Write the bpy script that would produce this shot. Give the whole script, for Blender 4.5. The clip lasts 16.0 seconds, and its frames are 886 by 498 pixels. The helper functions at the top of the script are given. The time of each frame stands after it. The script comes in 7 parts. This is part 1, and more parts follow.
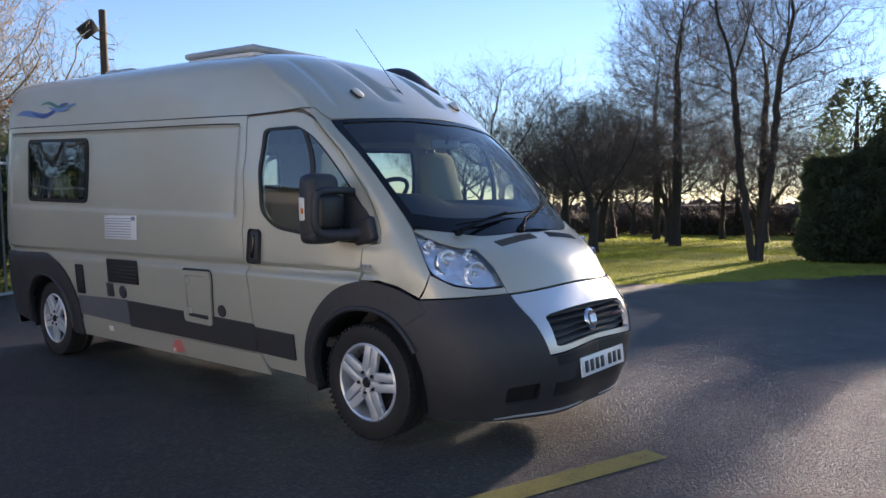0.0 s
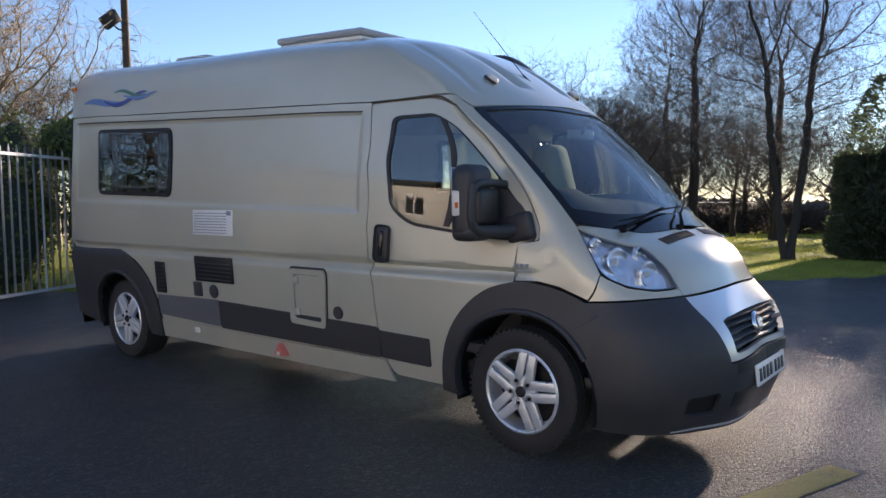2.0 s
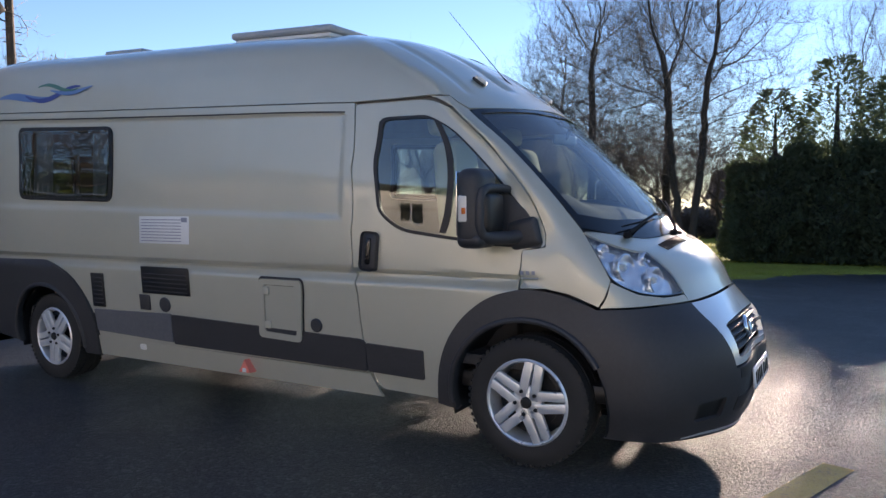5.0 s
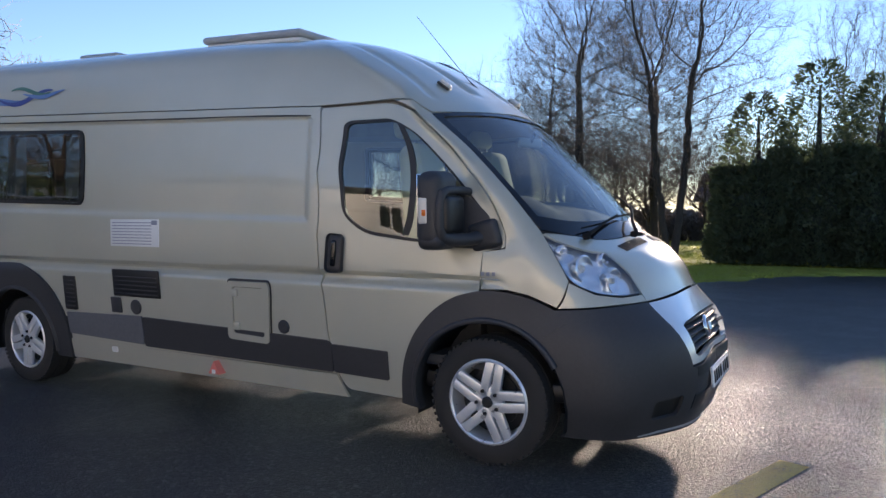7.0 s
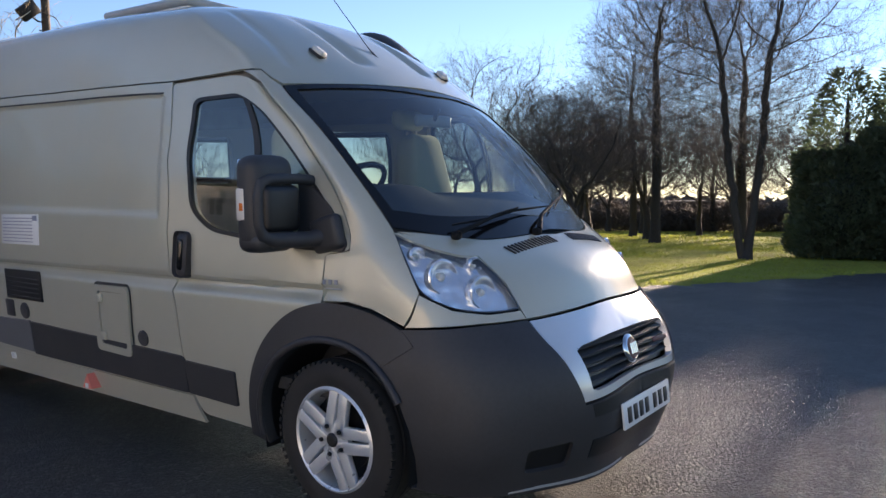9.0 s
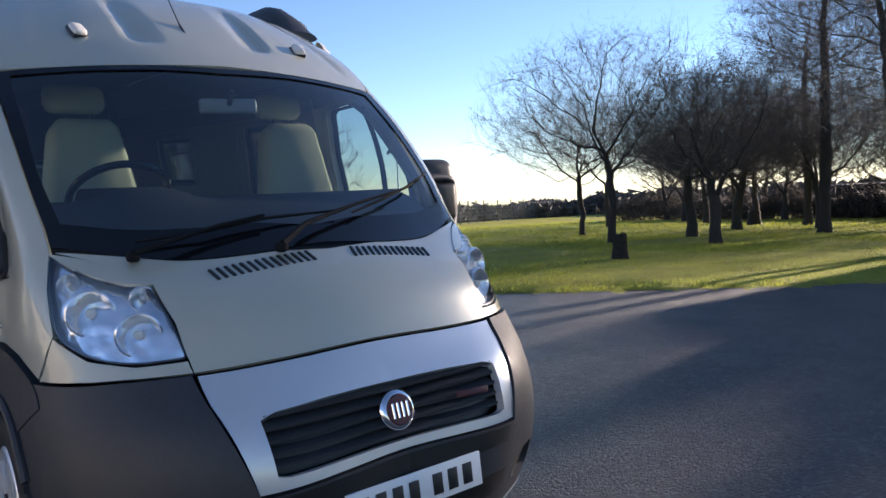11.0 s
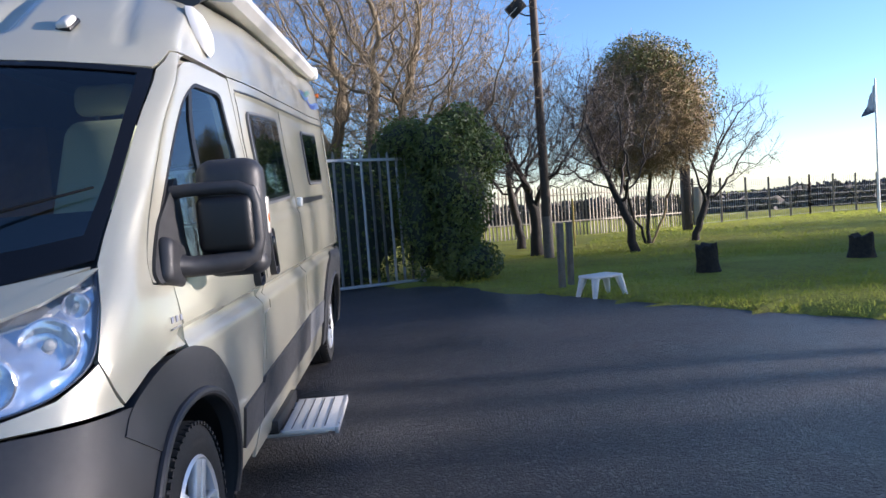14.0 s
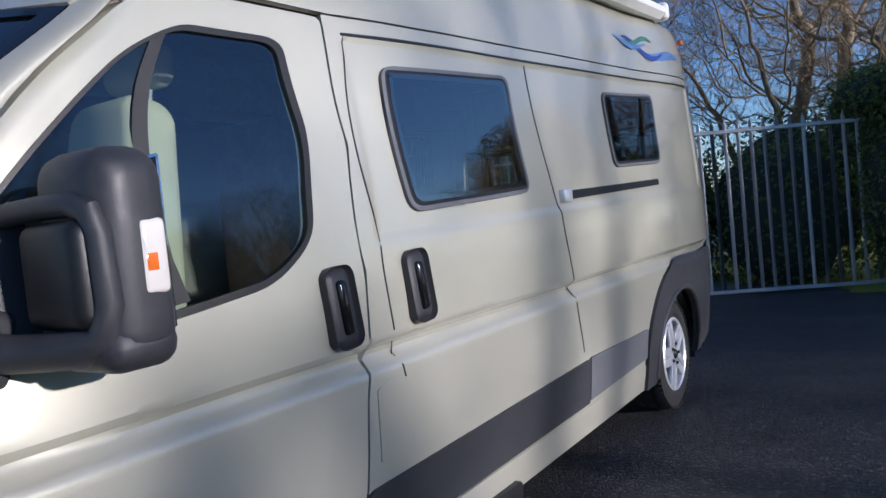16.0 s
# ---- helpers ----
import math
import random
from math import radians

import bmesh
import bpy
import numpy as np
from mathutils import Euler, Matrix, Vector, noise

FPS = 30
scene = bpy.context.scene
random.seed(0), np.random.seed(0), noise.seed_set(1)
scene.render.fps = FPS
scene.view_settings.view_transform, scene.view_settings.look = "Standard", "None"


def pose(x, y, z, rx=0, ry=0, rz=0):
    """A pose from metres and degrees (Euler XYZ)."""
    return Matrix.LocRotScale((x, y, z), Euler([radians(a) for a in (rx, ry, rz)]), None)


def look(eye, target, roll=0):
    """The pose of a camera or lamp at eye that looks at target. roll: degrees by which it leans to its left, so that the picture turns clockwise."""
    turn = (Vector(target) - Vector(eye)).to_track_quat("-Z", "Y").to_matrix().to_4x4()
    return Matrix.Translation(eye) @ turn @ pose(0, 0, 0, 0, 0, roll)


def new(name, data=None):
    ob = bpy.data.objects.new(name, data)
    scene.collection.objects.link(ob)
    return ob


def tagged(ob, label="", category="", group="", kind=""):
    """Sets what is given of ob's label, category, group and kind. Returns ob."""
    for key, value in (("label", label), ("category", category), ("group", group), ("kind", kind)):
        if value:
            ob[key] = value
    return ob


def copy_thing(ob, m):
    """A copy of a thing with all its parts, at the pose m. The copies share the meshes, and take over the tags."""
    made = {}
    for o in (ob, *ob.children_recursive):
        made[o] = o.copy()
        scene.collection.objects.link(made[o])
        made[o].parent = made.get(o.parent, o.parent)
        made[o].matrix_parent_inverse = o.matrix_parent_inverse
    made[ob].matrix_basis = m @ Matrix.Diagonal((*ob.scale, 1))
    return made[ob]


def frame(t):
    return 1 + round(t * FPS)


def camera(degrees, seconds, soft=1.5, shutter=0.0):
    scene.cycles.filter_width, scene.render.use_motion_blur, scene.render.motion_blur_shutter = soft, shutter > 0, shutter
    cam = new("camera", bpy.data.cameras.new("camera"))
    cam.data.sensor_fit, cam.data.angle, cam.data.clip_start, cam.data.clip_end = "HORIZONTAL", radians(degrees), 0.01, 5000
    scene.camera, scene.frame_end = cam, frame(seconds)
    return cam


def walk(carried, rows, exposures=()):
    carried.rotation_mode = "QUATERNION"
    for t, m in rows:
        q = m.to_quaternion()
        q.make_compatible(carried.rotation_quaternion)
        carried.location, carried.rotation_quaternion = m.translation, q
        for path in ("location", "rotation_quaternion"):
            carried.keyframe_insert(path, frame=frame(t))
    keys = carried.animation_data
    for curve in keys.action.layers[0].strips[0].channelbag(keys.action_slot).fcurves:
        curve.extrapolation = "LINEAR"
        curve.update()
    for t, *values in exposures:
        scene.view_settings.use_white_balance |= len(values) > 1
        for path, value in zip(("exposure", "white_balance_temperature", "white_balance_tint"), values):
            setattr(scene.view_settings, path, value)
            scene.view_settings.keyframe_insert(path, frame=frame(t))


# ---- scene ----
cam = camera(61.6, 16.0)
PATH = [
    (0, (3.009, -3.909, 1.384), (1.742, -2.367, 1.248), -0.8),
    (0.5, (2.814, -3.957, 1.392), (1.558, -2.407, 1.252), -0.7),
    (1, (2.61, -4.039, 1.369), (1.347, -2.495, 1.227), -0.6),
    (1.5, (2.394, -4.177, 1.403), (1.137, -2.628, 1.256), -0.6),
    (2, (2.103, -4.212, 1.378), (0.854, -2.657, 1.233), -0.6),
    (2.5, (1.86, -4.291, 1.362), (0.629, -2.721, 1.22), -0.3),
    (3, (1.693, -4.394, 1.372), (0.497, -2.796, 1.239), -0.2),
    (3.5, (1.594, -4.409, 1.388), (0.453, -2.772, 1.251), -0.3),
    (4, (1.553, -4.397, 1.368), (0.463, -2.725, 1.241), -0.2),
    (4.2, (1.53, -4.375, 1.389), (0.466, -2.687, 1.253), -0.3),
    (6.5, (1.592, -4.458, 1.354), (0.608, -2.721, 1.235), -0.5),
    (7, (1.694, -4.366, 1.372), (0.704, -2.632, 1.249), -0.6),
    (7.5, (1.882, -4.123, 1.371), (0.843, -2.419, 1.246), -0.8),
    (8, (1.973, -3.871, 1.374), (0.855, -2.219, 1.227), -1.0),
    (8.5, (2.039, -3.508, 1.348), (0.867, -1.893, 1.209), -1.1),
    (9, (2.233, -3.104, 1.359), (1.028, -1.514, 1.214), -1.0),
    (9.5, (2.329, -2.683, 1.336), (1.076, -1.131, 1.188), -1.3),
    (10, (2.492, -2.274, 1.335), (1.153, -0.796, 1.185), -1.6),
    (10.2, (2.565, -2.078, 1.352), (1.176, -0.647, 1.201), -1.9),
    (12.3, (2.989, -0.067, 1.325), (1.173, 0.759, 1.177), -2.9),
    (12.5, (2.968, 0.152, 1.337), (1.105, 0.867, 1.19), -2.9),
    (13, (2.822, 0.684, 1.333), (0.895, 1.199, 1.188), -3.2),
    (13.5, (2.645, 1.224, 1.34), (0.68, 1.57, 1.196), -3.8),
    (14, (2.352, 1.683, 1.332), (0.359, 1.775, 1.193), -4.3),
    (14.5, (2.006, 2.11, 1.34), (0.027, 1.853, 1.214), -5.1),
    (15, (1.541, 2.348, 1.316), (-0.387, 1.832, 1.198), -5.4),
    (15.5, (1.032, 2.429, 1.326), (-0.78, 1.588, 1.218), -5.4),
    (16, (0.552, 2.345, 1.336), (-1.113, 1.241, 1.247), -5.7),
]
walk(cam, [(t, look(eye, target, roll)) for t, eye, target, roll in PATH],
     exposures=[(0, 1.7, 7400, 22), (4, 1.65, 7300, 22), (7, 1.7, 7200, 22), (8.5, 1.7, 7600, 22), (10.2, 1.65, 7600, 22), (12.3, 1.35, 5700, 21), (13.2, 1.5, 5700, 21), (14.3, 1.6, 6200, 20), (15.2, 1.45, 5950, 20), (16, 0.85, 5700, 19)])

# ---- light ----
SUN_DIR = Vector((-0.012, 0.982, 0.187)).normalized()
world = bpy.data.worlds.new("world")
scene.world = world
world.use_nodes = True
wn = world.node_tree
sky = wn.nodes.new("ShaderNodeTexSky")
sky.sky_type = "NISHITA"
sky.sun_disc = False
sky.sun_elevation = math.asin(SUN_DIR.z)
sky.sun_rotation = math.atan2(SUN_DIR.x, SUN_DIR.y)
sky.altitude = 20
sky.air_density, sky.dust_density, sky.ozone_density = 0.8, 0.0, 3.4
wn.links.new(sky.outputs[0], wn.nodes["Background"].inputs[0])
wn.nodes["Background"].inputs[1].default_value = 0.095
sun = new("sun", bpy.data.lights.new("sun", "SUN"))
sun.data.energy, sun.data.angle, sun.data.color = 5.0, radians(1.5), (1.0, 0.91, 0.79)
sun.matrix_world = look((0, 30, 20), Vector((0, 30, 20)) - SUN_DIR)

# ---- materials ----
def mat(name, color=(0.5, 0.5, 0.5), rough=0.5, metal=0.0, **more):
    m = bpy.data.materials.new(name)
    m.use_nodes = True
    b = m.node_tree.nodes["Principled BSDF"]
    b.inputs["Base Color"].default_value = (*color, 1)
    b.inputs["Roughness"].default_value = rough
    b.inputs["Metallic"].default_value = metal
    for key, value in more.items():
        b.inputs[key.replace("_", " ")].default_value = value
    return m


def node(m, kind, **values):
    n = m.node_tree.nodes.new(kind)
    for key, value in values.items():
        n.inputs[key.replace("_", " ")].default_value = value
    return n


def link(m, a, b):
    m.node_tree.links.new(a, b)


def bsdf(m):
    return m.node_tree.nodes["Principled BSDF"]


def mottled(m, stops, scale, detail=6.0, scale2=0.0, bump=0.0, bump_scale=None, rough=None, distance=0.01):
    """Colour from two scales of noise through a ramp of (place, colour) stops, with bump and uneven gloss."""
    geo = node(m, "ShaderNodeNewGeometry")
    n1 = node(m, "ShaderNodeTexNoise", Scale=scale, Detail=detail, Roughness=0.6)
    link(m, geo.outputs["Position"], n1.inputs["Vector"])
    fac = n1.outputs["Fac"]
    if scale2:
        n2 = node(m, "ShaderNodeTexNoise", Scale=scale2, Detail=4.0)
        link(m, geo.outputs["Position"], n2.inputs["Vector"])
        mix = node(m, "ShaderNodeMath")
        mix.operation = "ADD"
        half = node(m, "ShaderNodeMath")
        half.operation = "MULTIPLY"
        half.inputs[1].default_value = 0.5
        link(m, fac, mix.inputs[0])
        link(m, n2.outputs["Fac"], mix.inputs[1])
        link(m, mix.outputs[0], half.inputs[0])
        fac = half.outputs[0]
    ramp = node(m, "ShaderNodeValToRGB")
    while len(ramp.color_ramp.elements) < len(stops):
        ramp.color_ramp.elements.new(0.5)
    for e, (place, color) in zip(ramp.color_ramp.elements, stops):
        e.position, e.color = place, (*color, 1)
    link(m, fac, ramp.inputs["Fac"])
    link(m, ramp.outputs["Color"], bsdf(m).inputs["Base Color"])
    if rough:
        mr = node(m, "ShaderNodeMapRange", From_Min=0.3, From_Max=0.7, To_Min=rough[0], To_Max=rough[1])
        link(m, fac, mr.inputs["Value"])
        link(m, mr.outputs["Result"], bsdf(m).inputs["Roughness"])
    if bump:
        n3 = node(m, "ShaderNodeTexNoise", Scale=bump_scale or scale * 4, Detail=5.0)
        link(m, geo.outputs["Position"], n3.inputs["Vector"])
        b = node(m, "ShaderNodeBump", Strength=bump, Distance=distance)
        link(m, n3.outputs["Fac"], b.inputs["Height"])
        link(m, b.outputs["Normal"], bsdf(m).inputs["Normal"])
    return m


PAINT = mottled(mat("champagne_paint", rough=0.36, metal=0.22, Coat_Weight=1.0, Coat_Roughness=0.06),
                [(0.3, (0.46, 0.447, 0.36)), (0.7, (0.505, 0.49, 0.397))], 3.0, scale2=900.0)
SILVER = mottled(mat("silver_paint", rough=0.3, metal=0.45, Coat_Weight=1.0, Coat_Roughness=0.08),
                 [(0.3, (0.62, 0.63, 0.64)), (0.7, (0.67, 0.68, 0.69))], 4.0, scale2=800.0)
PLASTIC = mottled(mat("dark_plastic"), [(0.3, (0.026, 0.027, 0.031)), (0.7, (0.042, 0.043, 0.047))], 6.0,
                  scale2=60.0, bump=0.25, bump_scale=700.0, rough=(0.42, 0.6), distance=0.001)
GREYPLASTIC = mottled(mat("grey_plastic"), [(0.3, (0.10, 0.105, 0.115)), (0.7, (0.14, 0.145, 0.155))], 5.0,
                      scale2=40.0, rough=(0.4, 0.55))
BLACK = mat("black_rubber", (0.008, 0.008, 0.009), 0.45)
WIPER = mat("wiper_black", (0.012, 0.012, 0.013), 0.8, Specular_IOR_Level=0.15)
GLOSSBLACK = mat("gloss_black", (0.006, 0.006, 0.007), 0.12)
TYRE = mottled(mat("tyre_rubber"), [(0.3, (0.012, 0.012, 0.013)), (0.7, (0.028, 0.027, 0.026))], 8.0, scale2=90.0,
               bump=0.3, bump_scale=300.0, rough=(0.6, 0.85), distance=0.002)
ALLOY = mottled(mat("alloy", metal=0.5), [(0.3, (0.66, 0.67, 0.68)), (0.7, (0.76, 0.77, 0.78))], 9.0, rough=(0.26, 0.4))
DARKMETAL = mat("dark_metal", (0.03, 0.03, 0.032), 0.5, 0.6)
CHROME = mat("chrome", (0.75, 0.75, 0.76), 0.08, 1.0)
WHITE = mottled(mat("white_plastic"), [(0.3, (0.70, 0.69, 0.66)), (0.7, (0.78, 0.77, 0.74))], 7.0, rough=(0.3, 0.45))
PLATE = mat("white_plate", (0.75, 0.76, 0.76), 0.25)
INK = mat("black_ink", (0.01, 0.01, 0.012), 0.4)
GREYINK = mat("grey_ink", (0.25, 0.27, 0.33), 0.6)
BLUE = mat("blue_vinyl", (0.03, 0.055, 0.24), 0.3)
LIGHTBLUE = mat("light_blue_vinyl", (0.10, 0.20, 0.42), 0.3)
GREEN = mat("green_vinyl", (0.05, 0.17, 0.12), 0.3)
AMBER = mat("amber_lens", (0.75, 0.16, 0.02), 0.15)
CLEARLENS = mat("clear_lens", (0.70, 0.66, 0.60), 0.1)
RED = mat("red_reflector", (0.5, 0.03, 0.02), 0.2)
TAGRED = mat("tag_red", (0.75, 0.20, 0.16), 0.5)
MAROON = mat("maroon_enamel", (0.075, 0.008, 0.014), 0.45)
CREAM = mottled(mat("cream_fabric"), [(0.3, (0.46, 0.46, 0.31)), (0.7, (0.54, 0.54, 0.38))], 12.0, scale2=150.0, bump=0.06, rough=(0.8, 0.95))
DASH = mottled(mat("dash_plastic"), [(0.3, (0.03, 0.032, 0.036)), (0.7, (0.05, 0.052, 0.058))], 10.0, rough=(0.6, 0.8))
WOOD = mottled(mat("cabinet_wood"), [(0.3, (0.20, 0.10, 0.045)), (0.7, (0.32, 0.18, 0.08))], 9.0, scale2=50.0, rough=(0.35, 0.5))
LINING = mottled(mat("interior_lining"), [(0.3, (0.16, 0.14, 0.12)), (0.7, (0.22, 0.20, 0.17))], 8.0, rough=(0.7, 0.9))
CURTAIN = mottled(mat("curtain_cloth"), [(0.3, (0.30, 0.38, 0.42)), (0.7, (0.42, 0.50, 0.52))], 20.0, rough=(0.8, 0.95))


def thin_glass(name, tint, gloss=0.10):
    """A single sheet: clear but tinted, with a mirror coat that grows at a slant."""
    m = bpy.data.materials.new(name)
    m.use_nodes = True
    t = m.node_tree
    t.nodes.remove(t.nodes["Principled BSDF"])
    clear = t.nodes.new("ShaderNodeBsdfTransparent")
    clear.inputs[0].default_value = (*tint, 1)
    shine = t.nodes.new("ShaderNodeBsdfGlossy")
    shine.inputs["Roughness"].default_value = 0.02
    slant = t.nodes.new("ShaderNodeLayerWeight")
    slant.inputs["Blend"].default_value = 0.5
    steep = t.nodes.new("ShaderNodeMath")
    steep.operation = "POWER"
    steep.inputs[1].default_value = 5.0
    t.links.new(slant.outputs["Facing"], steep.inputs[0])
    add = t.nodes.new("ShaderNodeMath")
    add.operation = "MULTIPLY_ADD"
    add.inputs[1].default_value = 0.9
    add.inputs[2].default_value = 0.05 + gloss
    add.use_clamp = True
    t.links.new(steep.outputs[0], add.inputs[0])
    mix = t.nodes.new("ShaderNodeMixShader")
    t.links.new(add.outputs[0], mix.inputs[0])
    t.links.new(clear.outputs[0], mix.inputs[1])
    t.links.new(shine.outputs[0], mix.inputs[2])
    t.links.new(mix.outputs[0], t.nodes["Material Output"].inputs[0])
    return m


SCREEN = thin_glass("windscreen_glass", (0.54, 0.62, 0.62), 0.08)
WINDOW = thin_glass("cab_glass", (0.78, 0.86, 0.84), 0.09)
ACRYLIC = thin_glass("tinted_acrylic", (0.66, 0.74, 0.75), 0.20)
DARKACRYLIC = thin_glass("dark_acrylic", (0.30, 0.34, 0.35), 0.14)
PALEGREY = mottled(mat("pale_grey_plastic"), [(0.3, (0.33, 0.34, 0.35)), (0.7, (0.42, 0.43, 0.44))], 6.0, rough=(0.3, 0.45))
REFLECTOR = mat("lamp_reflector", (0.90, 0.91, 0.93), 0.17, 0.75)
facets = node(REFLECTOR, "ShaderNodeTexVoronoi", Scale=24.0)
link(REFLECTOR, node(REFLECTOR, "ShaderNodeNewGeometry").outputs["Position"], facets.inputs["Vector"])
facets.feature = "SMOOTH_F1"
dents = node(REFLECTOR, "ShaderNodeBump", Strength=0.45, Distance=0.02)
link(REFLECTOR, facets.outputs["Distance"], dents.inputs["Height"])
link(REFLECTOR, dents.outputs["Normal"], bsdf(REFLECTOR).inputs["Normal"])
HEADGLASS = thin_glass("headlight_glass", (0.95, 0.97, 0.99), 0.06)

ASPHALT = mat("asphalt")
def make_asphalt(m):
    geo = node(m, "ShaderNodeNewGeometry")
    pos = geo.outputs["Position"]
    stones = node(m, "ShaderNodeTexVoronoi", Scale=62.0)
    grit = node(m, "ShaderNodeTexNoise", Scale=190.0, Detail=3.0)
    patch = node(m, "ShaderNodeTexNoise", Scale=0.55, Detail=6.0, Roughness=0.65)
    worn = node(m, "ShaderNodeTexNoise", Scale=2.6, Detail=8.0, Roughness=0.7)
    for n in (stones, grit, patch, worn):
        link(m, pos, n.inputs["Vector"])
    ramp = node(m, "ShaderNodeValToRGB")
    ramp.color_ramp.elements[0].position, ramp.color_ramp.elements[0].color = 0.40, (0.014, 0.0145, 0.0165, 1)
    ramp.color_ramp.elements[1].position, ramp.color_ramp.elements[1].color = 0.62, (0.046, 0.046, 0.048, 1)
    both = node(m, "ShaderNodeMix")
    both.data_type = "FLOAT"
    both.inputs[0].default_value = 0.5
    link(m, patch.outputs["Fac"], both.inputs[2])
    fleck = node(m, "ShaderNodeTexNoise", Scale=13.0, Detail=9.0, Roughness=0.8)
    link(m, pos, fleck.inputs["Vector"])
    blend = node(m, "ShaderNodeMix")
    blend.data_type = "FLOAT"
    blend.inputs[0].default_value = 0.55
    link(m, worn.outputs["Fac"], blend.inputs[2])
    link(m, fleck.outputs["Fac"], blend.inputs[3])
    link(m, blend.outputs[0], both.inputs[3])
    link(m, both.outputs[0], ramp.inputs["Fac"])
    speck = node(m, "ShaderNodeMix")
    speck.data_type = "RGBA"
    speck.blend_type = "MULTIPLY"
    speck.inputs[0].default_value = 0.75
    sr = node(m, "ShaderNodeValToRGB")
    sr.color_ramp.elements[0].position, sr.color_ramp.elements[0].color = 0.0, (2.6, 2.5, 2.4, 1)
    sr.color_ramp.elements[1].position, sr.color_ramp.elements[1].color = 0.75, (0.42, 0.42, 0.44, 1)
    link(m, stones.outputs["Distance"], sr.inputs["Fac"])
    link(m, ramp.outputs["Color"], speck.inputs[6])
    link(m, sr.outputs["Color"], speck.inputs[7])
    # single pale stones among the dark ones
    lone = node(m, "ShaderNodeSeparateColor")
    link(m, stones.outputs["Color"], lone.inputs[0])
    pale = node(m, "ShaderNodeMapRange", From_Min=0.80, From_Max=0.95, To_Min=0.0, To_Max=0.5)
    link(m, lone.outputs[0], pale.inputs["Value"])
    stone_mix = node(m, "ShaderNodeMix")
    stone_mix.data_type = "RGBA"
    stone_mix.inputs[7].default_value = (0.15, 0.147, 0.14, 1)
    link(m, pale.outputs["Result"], stone_mix.inputs[0])
    link(m, speck.outputs[2], stone_mix.inputs[6])
    link(m, stone_mix.outputs[2], bsdf(m).inputs["Base Color"])
    bsdf(m).inputs["Specular IOR Level"].default_value = 0.5
    rr = node(m, "ShaderNodeMapRange", From_Min=0.38, From_Max=0.62, To_Min=0.36, To_Max=0.62)
    link(m, both.outputs[0], rr.inputs["Value"])
    link(m, rr.outputs["Result"], bsdf(m).inputs["Roughness"])
    hsum = node(m, "ShaderNodeMath")
    hsum.operation = "MULTIPLY_ADD"
    hsum.inputs[1].default_value = -0.8
    link(m, stones.outputs["Distance"], hsum.inputs[0])
    link(m, grit.outputs["Fac"], hsum.inputs[2])
    b = node(m, "ShaderNodeBump", Strength=1.0, Distance=0.008)
    link(m, hsum.outputs[0], b.inputs["Height"])
    link(m, b.outputs["Normal"], bsdf(m).inputs["Normal"])
make_asphalt(ASPHALT)

GRASS = mottled(mat("lawn", Specular_IOR_Level=0.05), [(0.34, (0.22, 0.19, 0.05)), (0.5, (0.31, 0.31, 0.065)), (0.66, (0.40, 0.41, 0.085))],
                0.8, scale2=14.0, bump=0.9, bump_scale=60.0, rough=(0.7, 0.95), distance=0.04)
BLADES = mottled(mat("grass_blades", rough=0.8, Specular_IOR_Level=0.1), [(0.34, (0.24, 0.21, 0.055)), (0.5, (0.31, 0.33, 0.06)), (0.68, (0.40, 0.42, 0.08))], 1.2, scale2=20.0)
def let_light_through(m, tint, share):
    """Leaves and blades glow with the light that falls on their far side."""
    t = m.node_tree
    through_leaf = t.nodes.new("ShaderNodeBsdfTranslucent")
    through_leaf.inputs[0].default_value = (*tint, 1)
    mix = t.nodes.new("ShaderNodeMixShader")
    mix.inputs[0].default_value = share
    t.links.new(bsdf(m).outputs[0], mix.inputs[1])
    t.links.new(through_leaf.outputs[0], mix.inputs[2])
    t.links.new(mix.outputs[0], t.nodes["Material Output"].inputs[0])
    return m
let_light_through(BLADES, (0.38, 0.42, 0.08), 0.4)
BARK = mottled(mat("bark"), [(0.3, (0.022, 0.018, 0.015)), (0.7, (0.058, 0.047, 0.038))], 9.0, scale2=60.0, bump=0.8, bump_scale=40.0, rough=(0.8, 0.95), distance=0.03)
TWIG = mottled(mat("twigs"), [(0.3, (0.045, 0.036, 0.030)), (0.7, (0.085, 0.068, 0.055))], 5.0, rough=(0.75, 0.9))
# lighter copies of bark and twigs; low sunlight is put into their tan
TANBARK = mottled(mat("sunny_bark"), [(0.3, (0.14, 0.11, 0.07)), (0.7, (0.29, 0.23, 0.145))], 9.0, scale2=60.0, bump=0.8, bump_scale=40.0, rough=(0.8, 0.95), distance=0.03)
TANTWIG = mottled(mat("sunny_tan_twigs"), [(0.3, (0.15, 0.11, 0.065)), (0.7, (0.27, 0.205, 0.12))], 4.0, rough=(0.75, 0.9))
IVY = mottled(mat("ivy_leaves"), [(0.3, (0.05, 0.072, 0.018)), (0.55, (0.10, 0.135, 0.03)), (0.75, (0.17, 0.20, 0.05))], 6.0, scale2=40.0, rough=(0.35, 0.6))
let_light_through(IVY, (0.10, 0.16, 0.03), 0.25)
CONIFER = mottled(mat("conifer_leaves"), [(0.3, (0.05, 0.07, 0.042)), (0.7, (0.095, 0.12, 0.07))], 4.0, scale2=30.0, rough=(0.6, 0.8))
let_light_through(CONIFER, (0.10, 0.14, 0.07), 0.4)
RUSSET = mottled(mat("russet_twigs"), [(0.3, (0.22, 0.155, 0.08)), (0.7, (0.38, 0.28, 0.14))], 3.0, rough=(0.75, 0.9))
